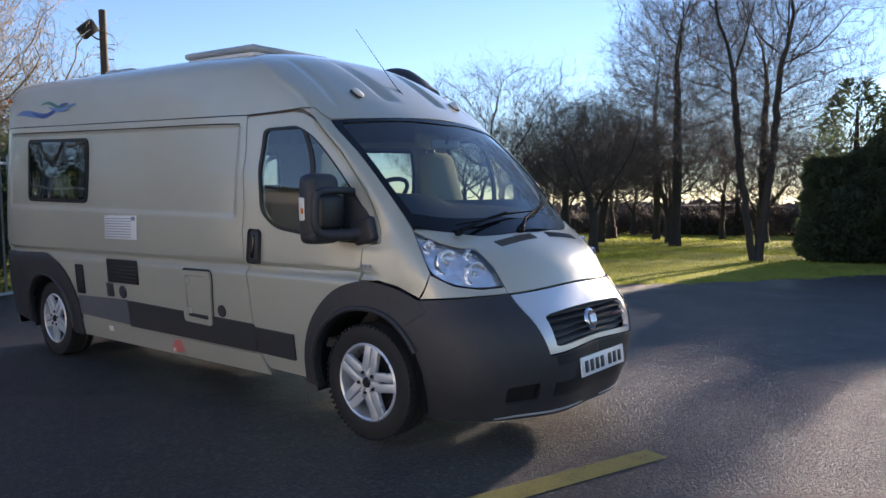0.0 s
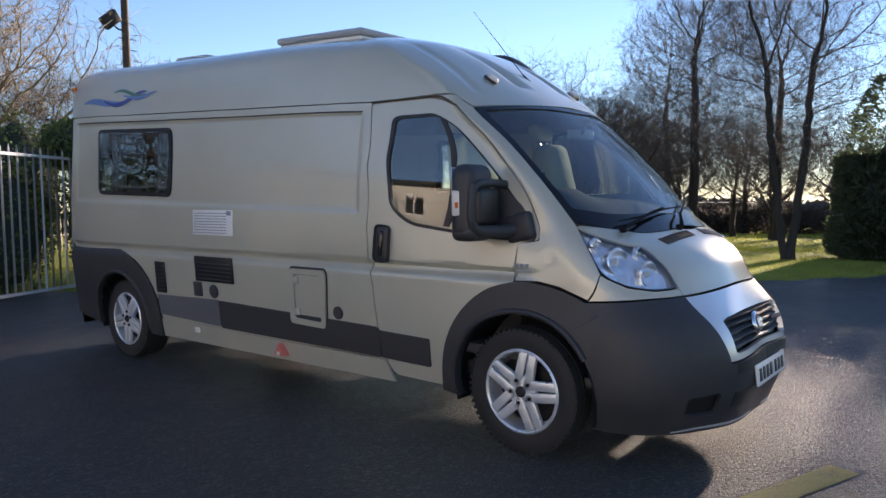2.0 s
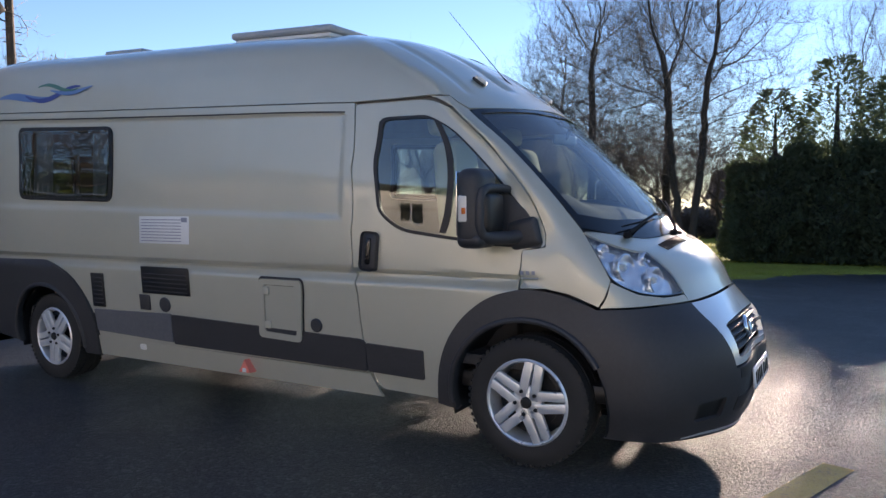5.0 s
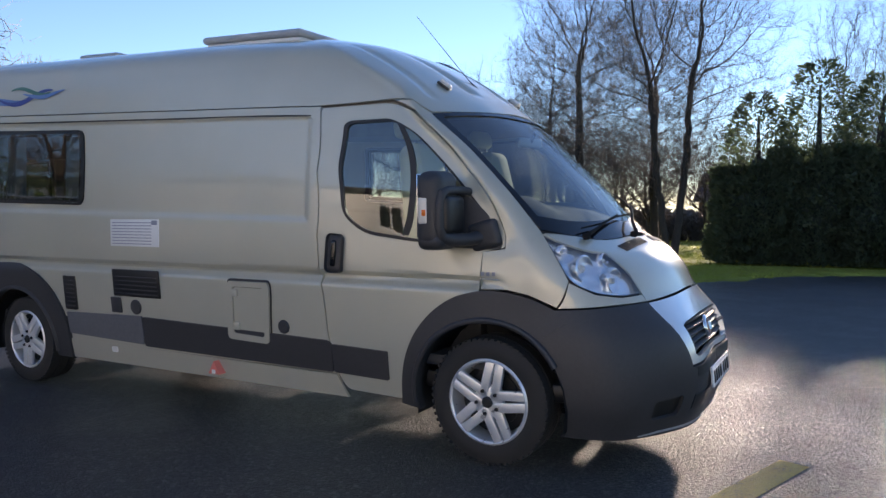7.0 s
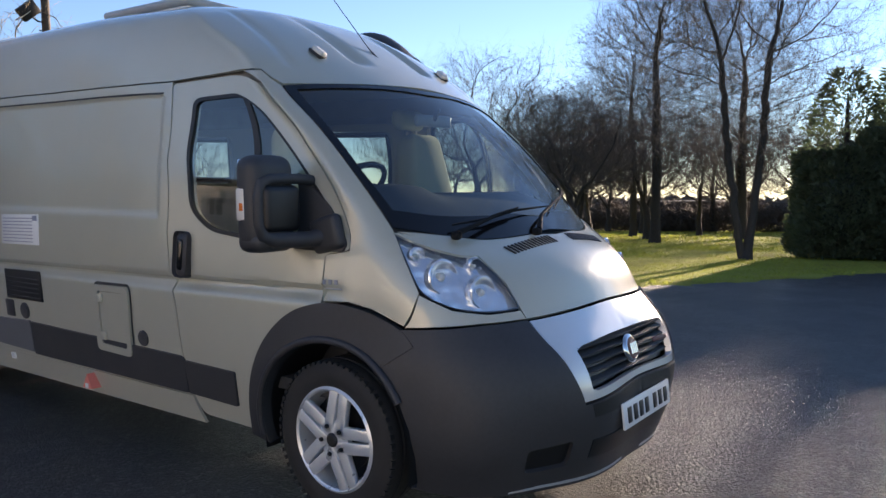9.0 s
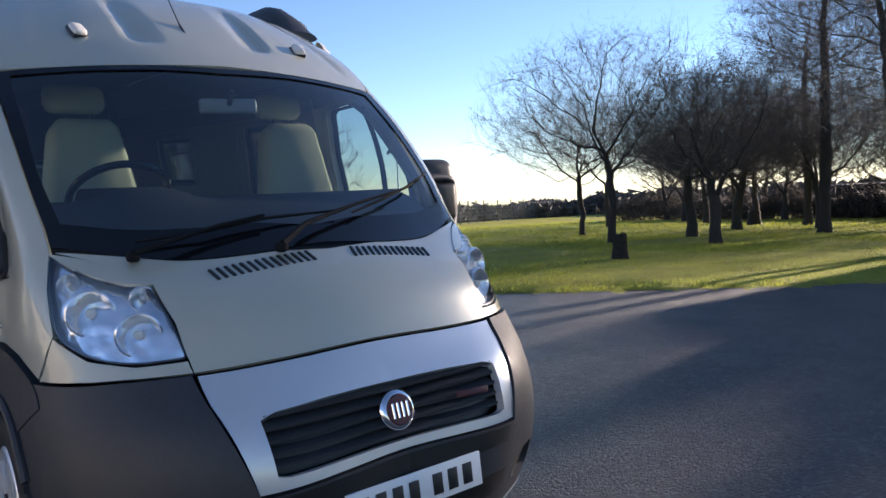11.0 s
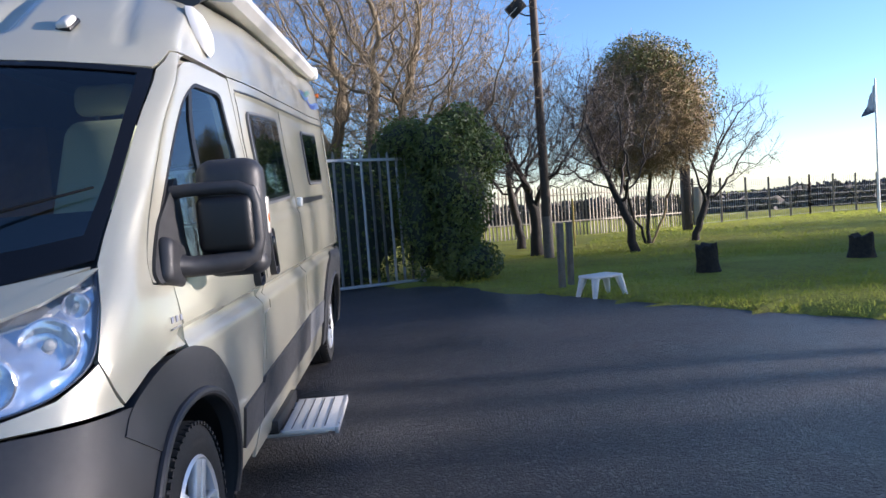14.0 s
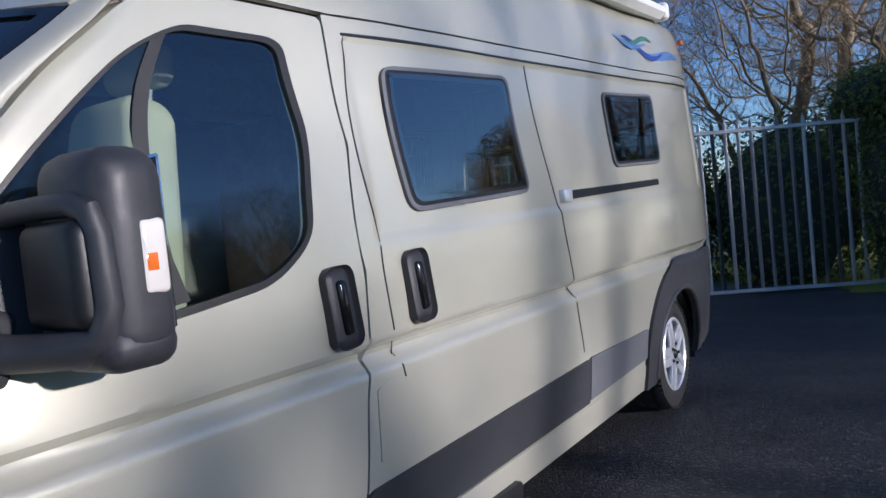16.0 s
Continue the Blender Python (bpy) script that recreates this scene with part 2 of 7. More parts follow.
OLIVE = mottled(mat("olive_leaves"), [(0.3, (0.11, 0.11, 0.024)), (0.7, (0.20, 0.19, 0.045))], 5.0, scale2=30.0, rough=(0.5, 0.7))
STEEL = mottled(mat("galvanised_steel", metal=0.7), [(0.3, (0.36, 0.37, 0.38)), (0.7, (0.52, 0.53, 0.54))], 7.0, scale2=50.0, rough=(0.4, 0.6))
WEATHERED = mottled(mat("weathered_timber"), [(0.3, (0.10, 0.085, 0.07)), (0.7, (0.22, 0.19, 0.155))], 10.0, scale2=70.0, bump=0.6, bump_scale=60.0, rough=(0.75, 0.9))
POLEWOOD = mottled(mat("creosoted_pole"), [(0.3, (0.045, 0.032, 0.024)), (0.7, (0.10, 0.075, 0.055))], 9.0, scale2=60.0, bump=0.5, rough=(0.7, 0.9))
PALE = mottled(mat("pale_fence"), [(0.3, (0.30, 0.26, 0.20)), (0.7, (0.42, 0.37, 0.29))], 6.0, scale2=40.0, rough=(0.6, 0.8))
STUMP = mottled(mat("charred_stump"), [(0.3, (0.012, 0.010, 0.009)), (0.7, (0.05, 0.04, 0.03))], 14.0, bump=1.0, bump_scale=50.0, rough=(0.85, 0.95), distance=0.04)
YELLOW = mottled(mat("worn_yellow_paint"), [(0.32, (0.06, 0.055, 0.04)), (0.46, (0.30, 0.23, 0.05)), (0.7, (0.40, 0.31, 0.07))], 9.0, scale2=70.0, bump=0.5, bump_scale=160.0, rough=(0.6, 0.8))
RENDERWALL = mottled(mat("cream_render"), [(0.3, (0.42, 0.41, 0.37)), (0.7, (0.50, 0.49, 0.45))], 3.0, scale2=40.0, bump=0.2, rough=(0.8, 0.95))
BRICKISH = mottled(mat("distant_brick"), [(0.3, (0.16, 0.10, 0.075)), (0.7, (0.24, 0.15, 0.11))], 5.0, scale2=40.0, rough=(0.8, 0.9))
ROOFTILE = mottled(mat("roof_tiles"), [(0.3, (0.06, 0.055, 0.055)), (0.7, (0.11, 0.10, 0.10))], 5.0, scale2=40.0, rough=(0.7, 0.9))
FARWOOD = mottled(mat("far_thicket"), [(0.3, (0.085, 0.075, 0.07)), (0.7, (0.14, 0.125, 0.115))], 0.8, scale2=6.0, rough=(0.9, 1.0))


# ---- mesh helpers ----
def mesh_object(name, verts, faces, material, parent=None, label="", smooth=True):
    me = bpy.data.meshes.new(name)
    me.from_pydata([tuple(v) for v in verts], [], faces)
    me.materials.append(material)
    if smooth:
        me.polygons.foreach_set("use_smooth", [True] * len(me.polygons))
    me.update()
    ob = new(name, me)
    if parent:
        ob.parent = parent
    if label:
        ob["label"] = label
    return ob


def part(name, bm, material, parent=None, label="", smooth=True, angle=0.6):
    me = bpy.data.meshes.new(name)
    bmesh.ops.recalc_face_normals(bm, faces=bm.faces)
    bm.to_mesh(me)
    bm.free()
    me.materials.append(material)
    if smooth:
        me.polygons.foreach_set("use_smooth", [True] * len(me.polygons))
        me.set_sharp_from_angle(angle=angle)
    ob = new(name, me)
    if parent:
        ob.parent = parent
    if label:
        ob["label"] = label
    return ob


def thing(name, place=(0, 0, 0)):
    ob = new(name)
    ob.empty_display_size = 0.1
    ob.location = place
    return ob


def box(size, at=(0, 0, 0), bevel=0.0, segments=2, turn=None, bm=None):
    own = bmesh.new()
    bmesh.ops.create_cube(own, size=1.0)
    for v in own.verts:
        v.co = Vector((v.co.x * size[0], v.co.y * size[1], v.co.z * size[2]))
    if bevel:
        bmesh.ops.bevel(own, geom=own.edges[:], offset=bevel, segments=segments, profile=0.5, affect="EDGES")
    m = Matrix.Translation(at) @ (turn.to_4x4() if turn else Matrix.Identity(4))
    bmesh.ops.transform(own, matrix=m, verts=own.verts)
    return joined(own, bm)


def joined(own, bm):
    if bm is None:
        return own
    me = bpy.data.meshes.new("tmp")
    own.to_mesh(me)
    own.free()
    bm.from_mesh(me)
    bpy.data.meshes.remove(me)
    return bm


def tube(points, radii, sides=8, bm=None, caps=True):
    """A tapered round bar along points."""
    own = bmesh.new()
    pts = [Vector(p) for p in points]
    if not hasattr(radii, "__len__"):
        radii = [radii] * len(pts)
    rings = []
    for i, p in enumerate(pts):
        d = (pts[min(i + 1, len(pts) - 1)] - pts[max(i - 1, 0)]).normalized()
        a = d.orthogonal().normalized() if i == 0 else (a - d * a.dot(d)).normalized()
        b = d.cross(a)
        rings.append([own.verts.new(p + radii[i] * (math.cos(2 * math.pi * k / sides) * a + math.sin(2 * math.pi * k / sides) * b)) for k in range(sides)])
    for r, s in zip(rings, rings[1:]):
        for k in range(sides):
            own.faces.new((r[k], r[(k + 1) % sides], s[(k + 1) % sides], s[k]))
    if caps:
        own.faces.new(rings[0][::-1])
        own.faces.new(rings[-1])
    return joined(own, bm)


def lathe(profile, sides=32, axis="Y", bm=None, close=False):
    """Turns (radius, along) pairs about an axis."""
    own = bmesh.new()
    rings = []
    for r, h in profile:
        ring = []
        for k in range(sides):
            c, s = math.cos(2 * math.pi * k / sides) * r, math.sin(2 * math.pi * k / sides) * r
            ring.append(own.verts.new({"Y": (c, h, s), "X": (h, c, s), "Z": (c, s, h)}[axis]))
        rings.append(ring)
    pairs = list(zip(rings, rings[1:])) + ([(rings[-1], rings[0])] if close else [])
    for r, s in pairs:
        for k in range(sides):
            own.faces.new((r[k], r[(k + 1) % sides], s[(k + 1) % sides], s[k]))
    return joined(own, bm)


# ---- van surface: curves from the tail along the flank and round the nose to the middle ----
from mathutils import geometry

TAIL = -4.93
U_AT = [0, 0.2, 1.45, 2.95, 4.2, 4.95, 5.45, 5.85, 6.35]
V_AT = [0, 0.17, 0.34, 0.5, 0.66, 0.79, 0.92, 1.05, 1.29, 1.55, 1.83, 2.0, 2.2, 2.4, 2.6, 2.95, 3.35]
ALONG = [0, 0.04, 0.3, 0.6, 0.85]
NET = []


def level(z, w, flank, corner, brow, middle):
    """One curve: height and half-width of the flank, then four places round the nose."""
    row = []
    for k, f in enumerate(ALONG):
        x = TAIL + (flank[0] - TAIL) * f
        y = w - (0.03 if k == 0 and w > 0.1 else 0) + (-flank[1] - w) * (0.22 if k == 4 else 0)
        row.append((x, -y, z))
    NET.append(row + [flank, corner, brow, middle])


level(0.21, 0.930, (0.10, -0.910, 0.21), (0.62, -0.800, 0.190), (0.860, -0.42, 0.18), (0.90, 0, 0.18))
level(0.38, 0.960, (0.10, -0.955, 0.38), (0.66, -0.840, 0.360), (0.915, -0.46, 0.36), (0.95, 0, 0.36))
level(0.55, 0.980, (0.10, -0.970, 0.55), (0.655, -0.85, 0.540), (0.930, -0.49, 0.54), (0.955, 0, 0.55))
level(0.70, 0.995, (0.10, -0.960, 0.69), (0.60, -0.850, 0.700), (0.870, -0.53, 0.70), (0.91, 0, 0.72))
level(0.86, 1.005, (0.10, -0.945, 0.84), (0.53, -0.830, 0.845), (0.725, -0.565, 0.857), (0.81, 0, 0.885))
level(0.98, 1.012, (0.07, -0.940, 0.96), (0.44, -0.845, 0.965), (0.655, -0.57, 0.98), (0.745, 0, 1.01))
level(1.10, 1.015, (0.05, -0.925, 1.08), (0.35, -0.840, 1.100), (0.565, -0.55, 1.085), (0.645, 0, 1.11))
level(1.22, 1.012, (0.02, -0.910, 1.19), (0.245, -0.825, 1.217), (0.455, -0.50, 1.165), (0.53, 0, 1.18))
level(1.44, 1.000, (-0.10, -0.905, 1.41), (0.07, -0.840, 1.430), (0.22, -0.50, 1.42), (0.27, 0, 1.44))
level(1.66, 0.980, (-0.28, -0.895, 1.64), (-0.15, -0.845, 1.66), (-0.03, -0.50, 1.66), (0.03, 0, 1.68))
level(1.88, 0.960, (-0.52, -0.890, 1.86), (-0.40, -0.840, 1.875), (-0.29, -0.48, 1.905), (-0.24, 0, 1.92))
level(2.03, 0.945, (-0.68, -0.870, 2.02), (-0.56, -0.800, 2.03), (-0.47, -0.46, 2.05), (-0.43, 0, 2.06))
level(2.17, 0.925, (-0.92, -0.850, 2.17), (-0.80, -0.770, 2.18), (-0.72, -0.45, 2.22), (-0.69, 0, 2.23))
level(2.30, 0.880, (-1.15, -0.800, 2.30), (-1.06, -0.710, 2.32), (-1.00, -0.42, 2.36), (-0.98, 0, 2.37))
level(2.385, 0.74, (-1.40, -0.670, 2.38), (-1.30, -0.580, 2.40), (-1.26, -0.33, 2.43), (-1.24, 0, 2.44))
level(2.43, 0.400, (-1.55, -0.360, 2.43), (-1.50, -0.300, 2.44), (-1.46, -0.17, 2.46), (-1.45, 0, 2.465))
level(2.44, 0.000, (-1.60, 0.000, 2.445), (-1.58, 0.000, 2.455), (-1.54, 0, 2.467), (-1.52, 0, 2.470))
NET = np.array(NET)


def hermite(at, values, t):
    """Smooth curve through values (first axis) at the parameters at, at each t."""
    at, t = np.array(at), np.asarray(t)
    slope = np.gradient(values, at, axis=0)
    slope[-1, ..., 2] = 0
    i = np.clip(np.searchsorted(at, t, side="right") - 1, 0, len(at) - 2)
    h = at[i + 1] - at[i]
    s = (t - at[i]) / h
    shape = s.shape + (1,) * (values.ndim - 1)
    s_, h_ = s.reshape(shape), h.reshape(shape)
    return ((2 * s_**3 - 3 * s_**2 + 1) * values[i] + (s_**3 - 2 * s_**2 + s_) * h_ * slope[i]
            + (3 * s_**2 - 2 * s_**3) * values[i + 1] + (s_**3 - s_**2) * h_ * slope[i + 1])


def smooth01(x):
    x = np.clip(x, 0, 1)
    return x * x * (3 - 2 * x)


def shell_raw(u, v):
    rows = hermite(V_AT, NET, v)
    slope = np.gradient(rows, np.array(U_AT), axis=1)
    slope[:, -1, 0] = slope[:, -1, 2] = 0
    at = np.array(U_AT)
    i = np.clip(np.searchsorted(at, u, side="right") - 1, 0, len(at) - 2)
    k = np.arange(len(u))
    h = (at[i + 1] - at[i])[:, None]
    s = ((u - at[i])[:, None]) / h
    p = ((2 * s**3 - 3 * s**2 + 1) * rows[k, i] + (s**3 - 2 * s**2 + s) * h * slope[k, i]
         + (3 * s**2 - 2 * s**3) * rows[k, i + 1] + (s**3 - s**2) * h * slope[k, i + 1])
    x, z = p[:, 0], p[:, 2]
    p[:, 2] = z + 0.045 * np.clip(-1.1 - x, 0, None) * np.clip((z - 1.15) / 0.75, 0, 1)
    return p


def shell(u, v):
    """Places on the right half of the shell, with the pressed swages of the flank."""
    u, v = np.asarray(u, float), np.asarray(v, float)
    p = shell_raw(u, v)
    x, z = p[:, 0], p[:, 2]
    fade = smooth01((0.15 - x) / 0.3)
    groove = -0.042 * smooth01((0.998 - z) / 0.030) * smooth01((z - 0.908) / 0.05) * fade
    up = 1.27 + 0.023 * (-1.1 - x)
    top = 1.885 + 0.046 * (-1.1 - x)
    panel = smooth01((z - up) / 0.03) * smooth01((top - z) / 0.012) * smooth01((-1.13 - x) / 0.025) * smooth01((x + 4.76) / 0.025)
    p[:, 1] -= groove - 0.010 * panel
    # ribs pressed into the brow of the roof
    ay = np.abs(p[:, 1])
    fore = smooth01((z - 2.02) / 0.05) * smooth01((2.40 - z) / 0.25) * smooth01((x + 1.5) / 0.2)
    p[:, 2] -= 0.034 * smooth01((ay - 0.17) / 0.11) * smooth01((0.325 - ay) / 0.035) * fore
    edge = np.exp(-((ay - (0.72 - 0.30 * (z - 1.95))) / 0.022) ** 2) * smooth01((z - 1.95) / 0.05) * smooth01((2.38 - z) / 0.1) * smooth01((x + 1.5) / 0.2)
    p[:, 2] -= 0.014 * edge
    return p


def shell_normal(u, v):
    e = 0.004
    a = shell(np.clip(u + e, 0, U_AT[-1]), v) - shell(np.clip(u - e, 0, U_AT[-1]), v)
    b = shell(u, np.clip(v + e, 0, V_AT[-1])) - shell(u, np.clip(v - e, 0, V_AT[-1]))
    n = np.cross(a, b)
    return n / np.maximum(np.linalg.norm(n, axis=1, keepdims=True), 1e-9)


GU, GV = np.meshgrid(np.linspace(0, U_AT[-1], 320), np.linspace(0, V_AT[-1], 170))
GU, GV = GU.ravel(), GV.ravel()
GP = shell_raw(GU, GV)


def at_place(x, z, y=None):
    """Shell parameters nearest to a place; on the flank x and z alone decide."""
    if y is None:
        side = GU < 5.3
        d = (GP[:, 0] - x) ** 2 + (GP[:, 2] - z) ** 2 + np.where(side & (GV < 2.55), 0, 9)
        i = int(np.argmin(d))
        want, pick = np.array((x, z)), [0, 2]
    else:
        i = int(np.argmin(((GP - np.array((x, y, z))) ** 2).sum(1)))
        want, pick = np.array((x, y, z)), [0, 1, 2]
    q = np.array((GU[i], GV[i]))
    for _ in range(6):
        e = 1e-3
        p = shell_raw(np.array([q[0], q[0] + e, q[0]]), np.array([q[1], q[1], q[1] + e]))
        jac = np.stack(((p[1] - p[0]) / e, (p[2] - p[0]) / e), 1)[pick]
        step = np.linalg.lstsq(jac, want - p[0][pick], rcond=None)[0]
        q = np.clip(q + np.clip(step, -0.1, 0.1), (0, 0), (U_AT[-1], V_AT[-1]))
    return q


def rounded(points, radius, steps=5):
    """A closed outline with its corners rounded."""
    out = []
    n = len(points)
    for i in range(n):
        a, b, c = (np.array(points[(i + k) % n], float) for k in (-1, 0, 1))
        la, lc = np.linalg.norm(a - b), np.linalg.norm(c - b)
        r = radius[i] if hasattr(radius, "__len__") else radius
        r = min(r, 0.45 * la, 0.45 * lc)
        if r < 1e-4:
            out.append(b)
            continue
        p, q = b + (a - b) / la * r, b + (c - b) / lc * r
        for k in range(steps + 1):
            t = k / steps
            out.append((1 - t) ** 2 * p + 2 * t * (1 - t) * b + t * t * q)
    return out


def outline(points, radius=0.0, step=0.06):
    """Flank or nose places -> closed loop of shell parameters, with short steps."""
    uv = [at_place(*p) for p in points]
    if np.any(np.array(radius) > 0):
        uv = rounded(uv, radius)
    loop = []
    for a, b in zip(uv, uv[1:] + uv[:1]):
        k = max(1, int(np.linalg.norm(np.array(b) - a) / step))
        loop += [np.array(a) + (np.array(b) - a) * i / k for i in range(k)]
    return loop


def offset_loop(loop, d):
    """Moves a closed loop inwards (d > 0)."""
    pts = np.array(loop)
    area = 0.5 * np.sum(pts[:, 0] * np.roll(pts[:, 1], -1) - pts[:, 1] * np.roll(pts[:, 0], -1))
    out = []
    n = len(pts)
    for i in range(n):
        t = pts[(i + 1) % n] - pts[i - 1]
        t /= max(np.linalg.norm(t), 1e-9)
        nrm = np.array((-t[1], t[0])) * (1 if area > 0 else -1)
        out.append(pts[i] + nrm * d)
    return out


def skin(name, loop, material, parent, holes=(), lift=0.0, thick=0.014, step=0.035, halves="R", label="", middle=False, gap=0.0):
    """A panel of the shell within loop, less the holes. halves: R, L, or RL for both in one mesh."""
    if gap:
        loop = offset_loop(loop, gap)
    loops = [loop] + [offset_loop(h, -gap) if gap else h for h in holes]
    verts, edges, owner = [], [], []
    for k, lp in enumerate(loops):
        base = len(verts)
        verts += [Vector((float(p[0]), float(p[1]))) for p in lp]
        owner += [k] * len(lp)
        edges += [(base + i, base + (i + 1) % len(lp)) for i in range(len(lp))]
    pts = np.array([(v.x, v.y) for v in verts])
    lo, hi = pts[: len(loop)].min(0), pts[: len(loop)].max(0)
    gx, gy = np.meshgrid(np.arange(lo[0] + step / 2, hi[0], step), np.arange(lo[1] + step / 2, hi[1], step))
    grid = np.stack((gx.ravel(), gy.ravel()), 1)

    def inside(q, lp):
        lp = np.array(lp)
        x0, y0 = lp[:, 0], lp[:, 1]
        x1, y1 = np.roll(x0, -1), np.roll(y0, -1)
        c = ((y0[None] > q[:, 1:2]) != (y1[None] > q[:, 1:2])) & (
            q[:, 0:1] < (x1 - x0)[None] * (q[:, 1:2] - y0[None]) / (y1 - y0 + 1e-12)[None] + x0[None])
        return c.sum(1) % 2 == 1

    keep = inside(grid, loop)
    for h in loops[1:]:
        keep &= ~inside(grid, h)
    grid = grid[keep]
    if len(grid):
        near = np.min(np.linalg.norm(grid[:, None] - pts[None], axis=2), axis=1) if len(grid) * len(pts) < 6e6 else np.ones(len(grid))
        grid = grid[near > step * 0.35]
    verts += [Vector((float(a), float(b))) for a, b in grid]
    vo, _, fo, _, _, _ = geometry.delaunay_2d_cdt(verts, edges, [], 0, 1e-6)
    uv = np.array([(v.x, v.y) for v in vo])
    tri = np.array([f for f in fo])
    mid = uv[tri].mean(1)
    ok = inside(mid, loop)
    for h in loops[1:]:
        ok &= ~inside(mid, h)
    tri = tri[ok]
    p = shell(uv[:, 0], uv[:, 1])
    nrm = shell_normal(uv[:, 0], uv[:, 1])
    if nrm[:, 1].mean() > 0 and abs(nrm[:, 1].mean()) > 0.3 or (p + nrm * 0.1)[:, 0].mean() < p[:, 0].mean() - 0.05:
        nrm = -nrm
    p = p + nrm * lift
    count = {}
    for f in tri:
        for a, b in ((f[0], f[1]), (f[1], f[2]), (f[2], f[0])):
            count[(min(a, b), max(a, b))] = count.get((min(a, b), max(a, b)), 0) + 1
    faces = [tuple(int(i) for i in f) for f in tri]
    allv = [tuple(v) for v in p]
    if thick:
        back = {}
        rim = {}
        for (a, b), c in count.items():
            if c == 1 and not (middle and uv[a, 0] > U_AT[-1] - 1e-4 and uv[b, 0] > U_AT[-1] - 1e-4):
                ids = []
                for i in (a, b):
                    if i not in back:
                        rim[i] = len(allv)
                        allv.append(tuple(p[i]))
                        back[i] = len(allv)
                        allv.append(tuple(p[i] - nrm[i] * thick))
                    ids.append((rim[i], back[i]))
                faces.append((ids[0][0], ids[1][0], ids[1][1], ids[0][1]))
    made = []
    sides = [halves] if halves in ("R", "L") else ["R", "L"]
    vv, ff = [], []
    for s in sides:
        base = len(vv)
        sgn = 1 if s == "R" else -1
        vv += [(x, y * sgn, z) for x, y, z in allv]
        ff += [tuple(base + i for i in (f if s == "R" else f[::-1])) for f in faces]
    bm = bmesh.new()
    nv = [bm.verts.new(v) for v in vv]
    for f in ff:
        try:
            bm.faces.new([nv[i] for i in f])
        except ValueError:
            pass
    if middle:
        m_ = len(allv)
        for own in ([v for i, v in enumerate(nv) if i % m_ < len(p)], [v for i, v in enumerate(nv) if i % m_ >= len(p)]):
            bmesh.ops.remove_doubles(bm, verts=[v for v in own if v.is_valid and abs(v.co.y) < 2e-3], dist=3e-3)
    return part(name, bm, material, parent, label, angle=0.7)


def on_flank(x, z, side=-1, lift=0.0):
    """A place on the flank, its outward normal."""
    q = at_place(x, z)
    p = shell(np.array([q[0]]), np.array([q[1]]))[0]
    n = shell_normal(np.array([q[0]]), np.array([q[1]]))[0]
    if n[1] > 0:
        n = -n
    p = p + n * lift
    return Vector((p[0], p[1] if side < 0 else -p[1], p[2])), Vector((n[0], n[1] if side < 0 else -n[1], n[2]))


def arc(cx, cz, r, a0, a1, n):
    return [(cx + r * math.cos(radians(a0 + (a1 - a0) * i / (n - 1))), cz + r * math.sin(radians(a0 + (a1 - a0) * i / (n - 1)))) for i in range(n)]


def seam(x):
    return 1.94 + 0.046 * max(0.0, -1.1 - x)


def eased(points, rounds=2):
    """An open run of places with its corners cut smooth."""
    for _ in range(rounds):
        out = [points[0]]
        for a, b in zip(points, points[1:]):
            out += [tuple(0.75 * p + 0.25 * q for p, q in zip(a, b)), tuple(0.25 * p + 0.75 * q for p, q in zip(a, b))]
        points = out + [points[-1]]
    return points


van = thing("campervan")
tagged(van, "champagne-silver high-roof campervan with dark grey bumpers, parked on the asphalt", "campervan")
HUB = 0.338
F_OPEN = arc(0, HUB, 0.415, 180, 0, 15)
R_OPEN = arc(-4.035, HUB, 0.40, 180, 0, 15)
DOOR = [(-1.07, 1.93), (-0.62, 1.935), (-0.46, 1.87), (-0.32, 1.745), (-0.16, 1.575), (-0.01, 1.40), (0.085, 1.20), (0.085, 1.14), (-0.03, 1.12),
        (-0.04, 0.915), (-0.16, 0.885), (-0.27, 0.82), (-0.38, 0.72), (-0.455, 0.60), (-0.50, 0.46), (-0.52, 0.29), (-0.90, 0.30), (-0.95, 0.38), (-1.0, 0.57), (-1.035, 0.9), (-1.06, 1.2), (-1.072, 1.56)]
DWIN = [(-0.905, 1.845), (-0.60, 1.845), (-0.46, 1.77), (-0.33, 1.65), (-0.16, 1.475), (-0.03, 1.32), (0.06, 1.165), (-0.10, 1.145), (-0.42, 1.165), (-0.74, 1.208), (-0.888, 1.31), (-0.932, 1.57)]
door_loop = outline(DOOR, [0.03, 0.1, 0.1, 0.1, 0.1, 0.1, 0.05, 0.02, 0.02, 0.0, 0.05, 0.05, 0.05, 0.05, 0.05, 0.02, 0.05, 0.05, 0.05, 0.05, 0.05, 0.05])
dwin_loop = outline(DWIN, [0.07, 0.1, 0.1, 0.1, 0.1, 0.1, 0.03, 0.05, 0.1, 0.12, 0.12, 0.1])


def window_unit(name, loop, parent, halves, glassmat, rim=0.022, label=""):
    """Rubber surround with its sheet of glass."""
    s = skin(name, loop, BLACK, parent, holes=[offset_loop(loop, rim)], lift=0.002, thick=0.02, halves=halves, label=label)
    g = skin("pane", offset_loop(loop, rim * 0.8), glassmat, s, lift=-0.006, thick=0, step=0.06, halves=halves)
    return s


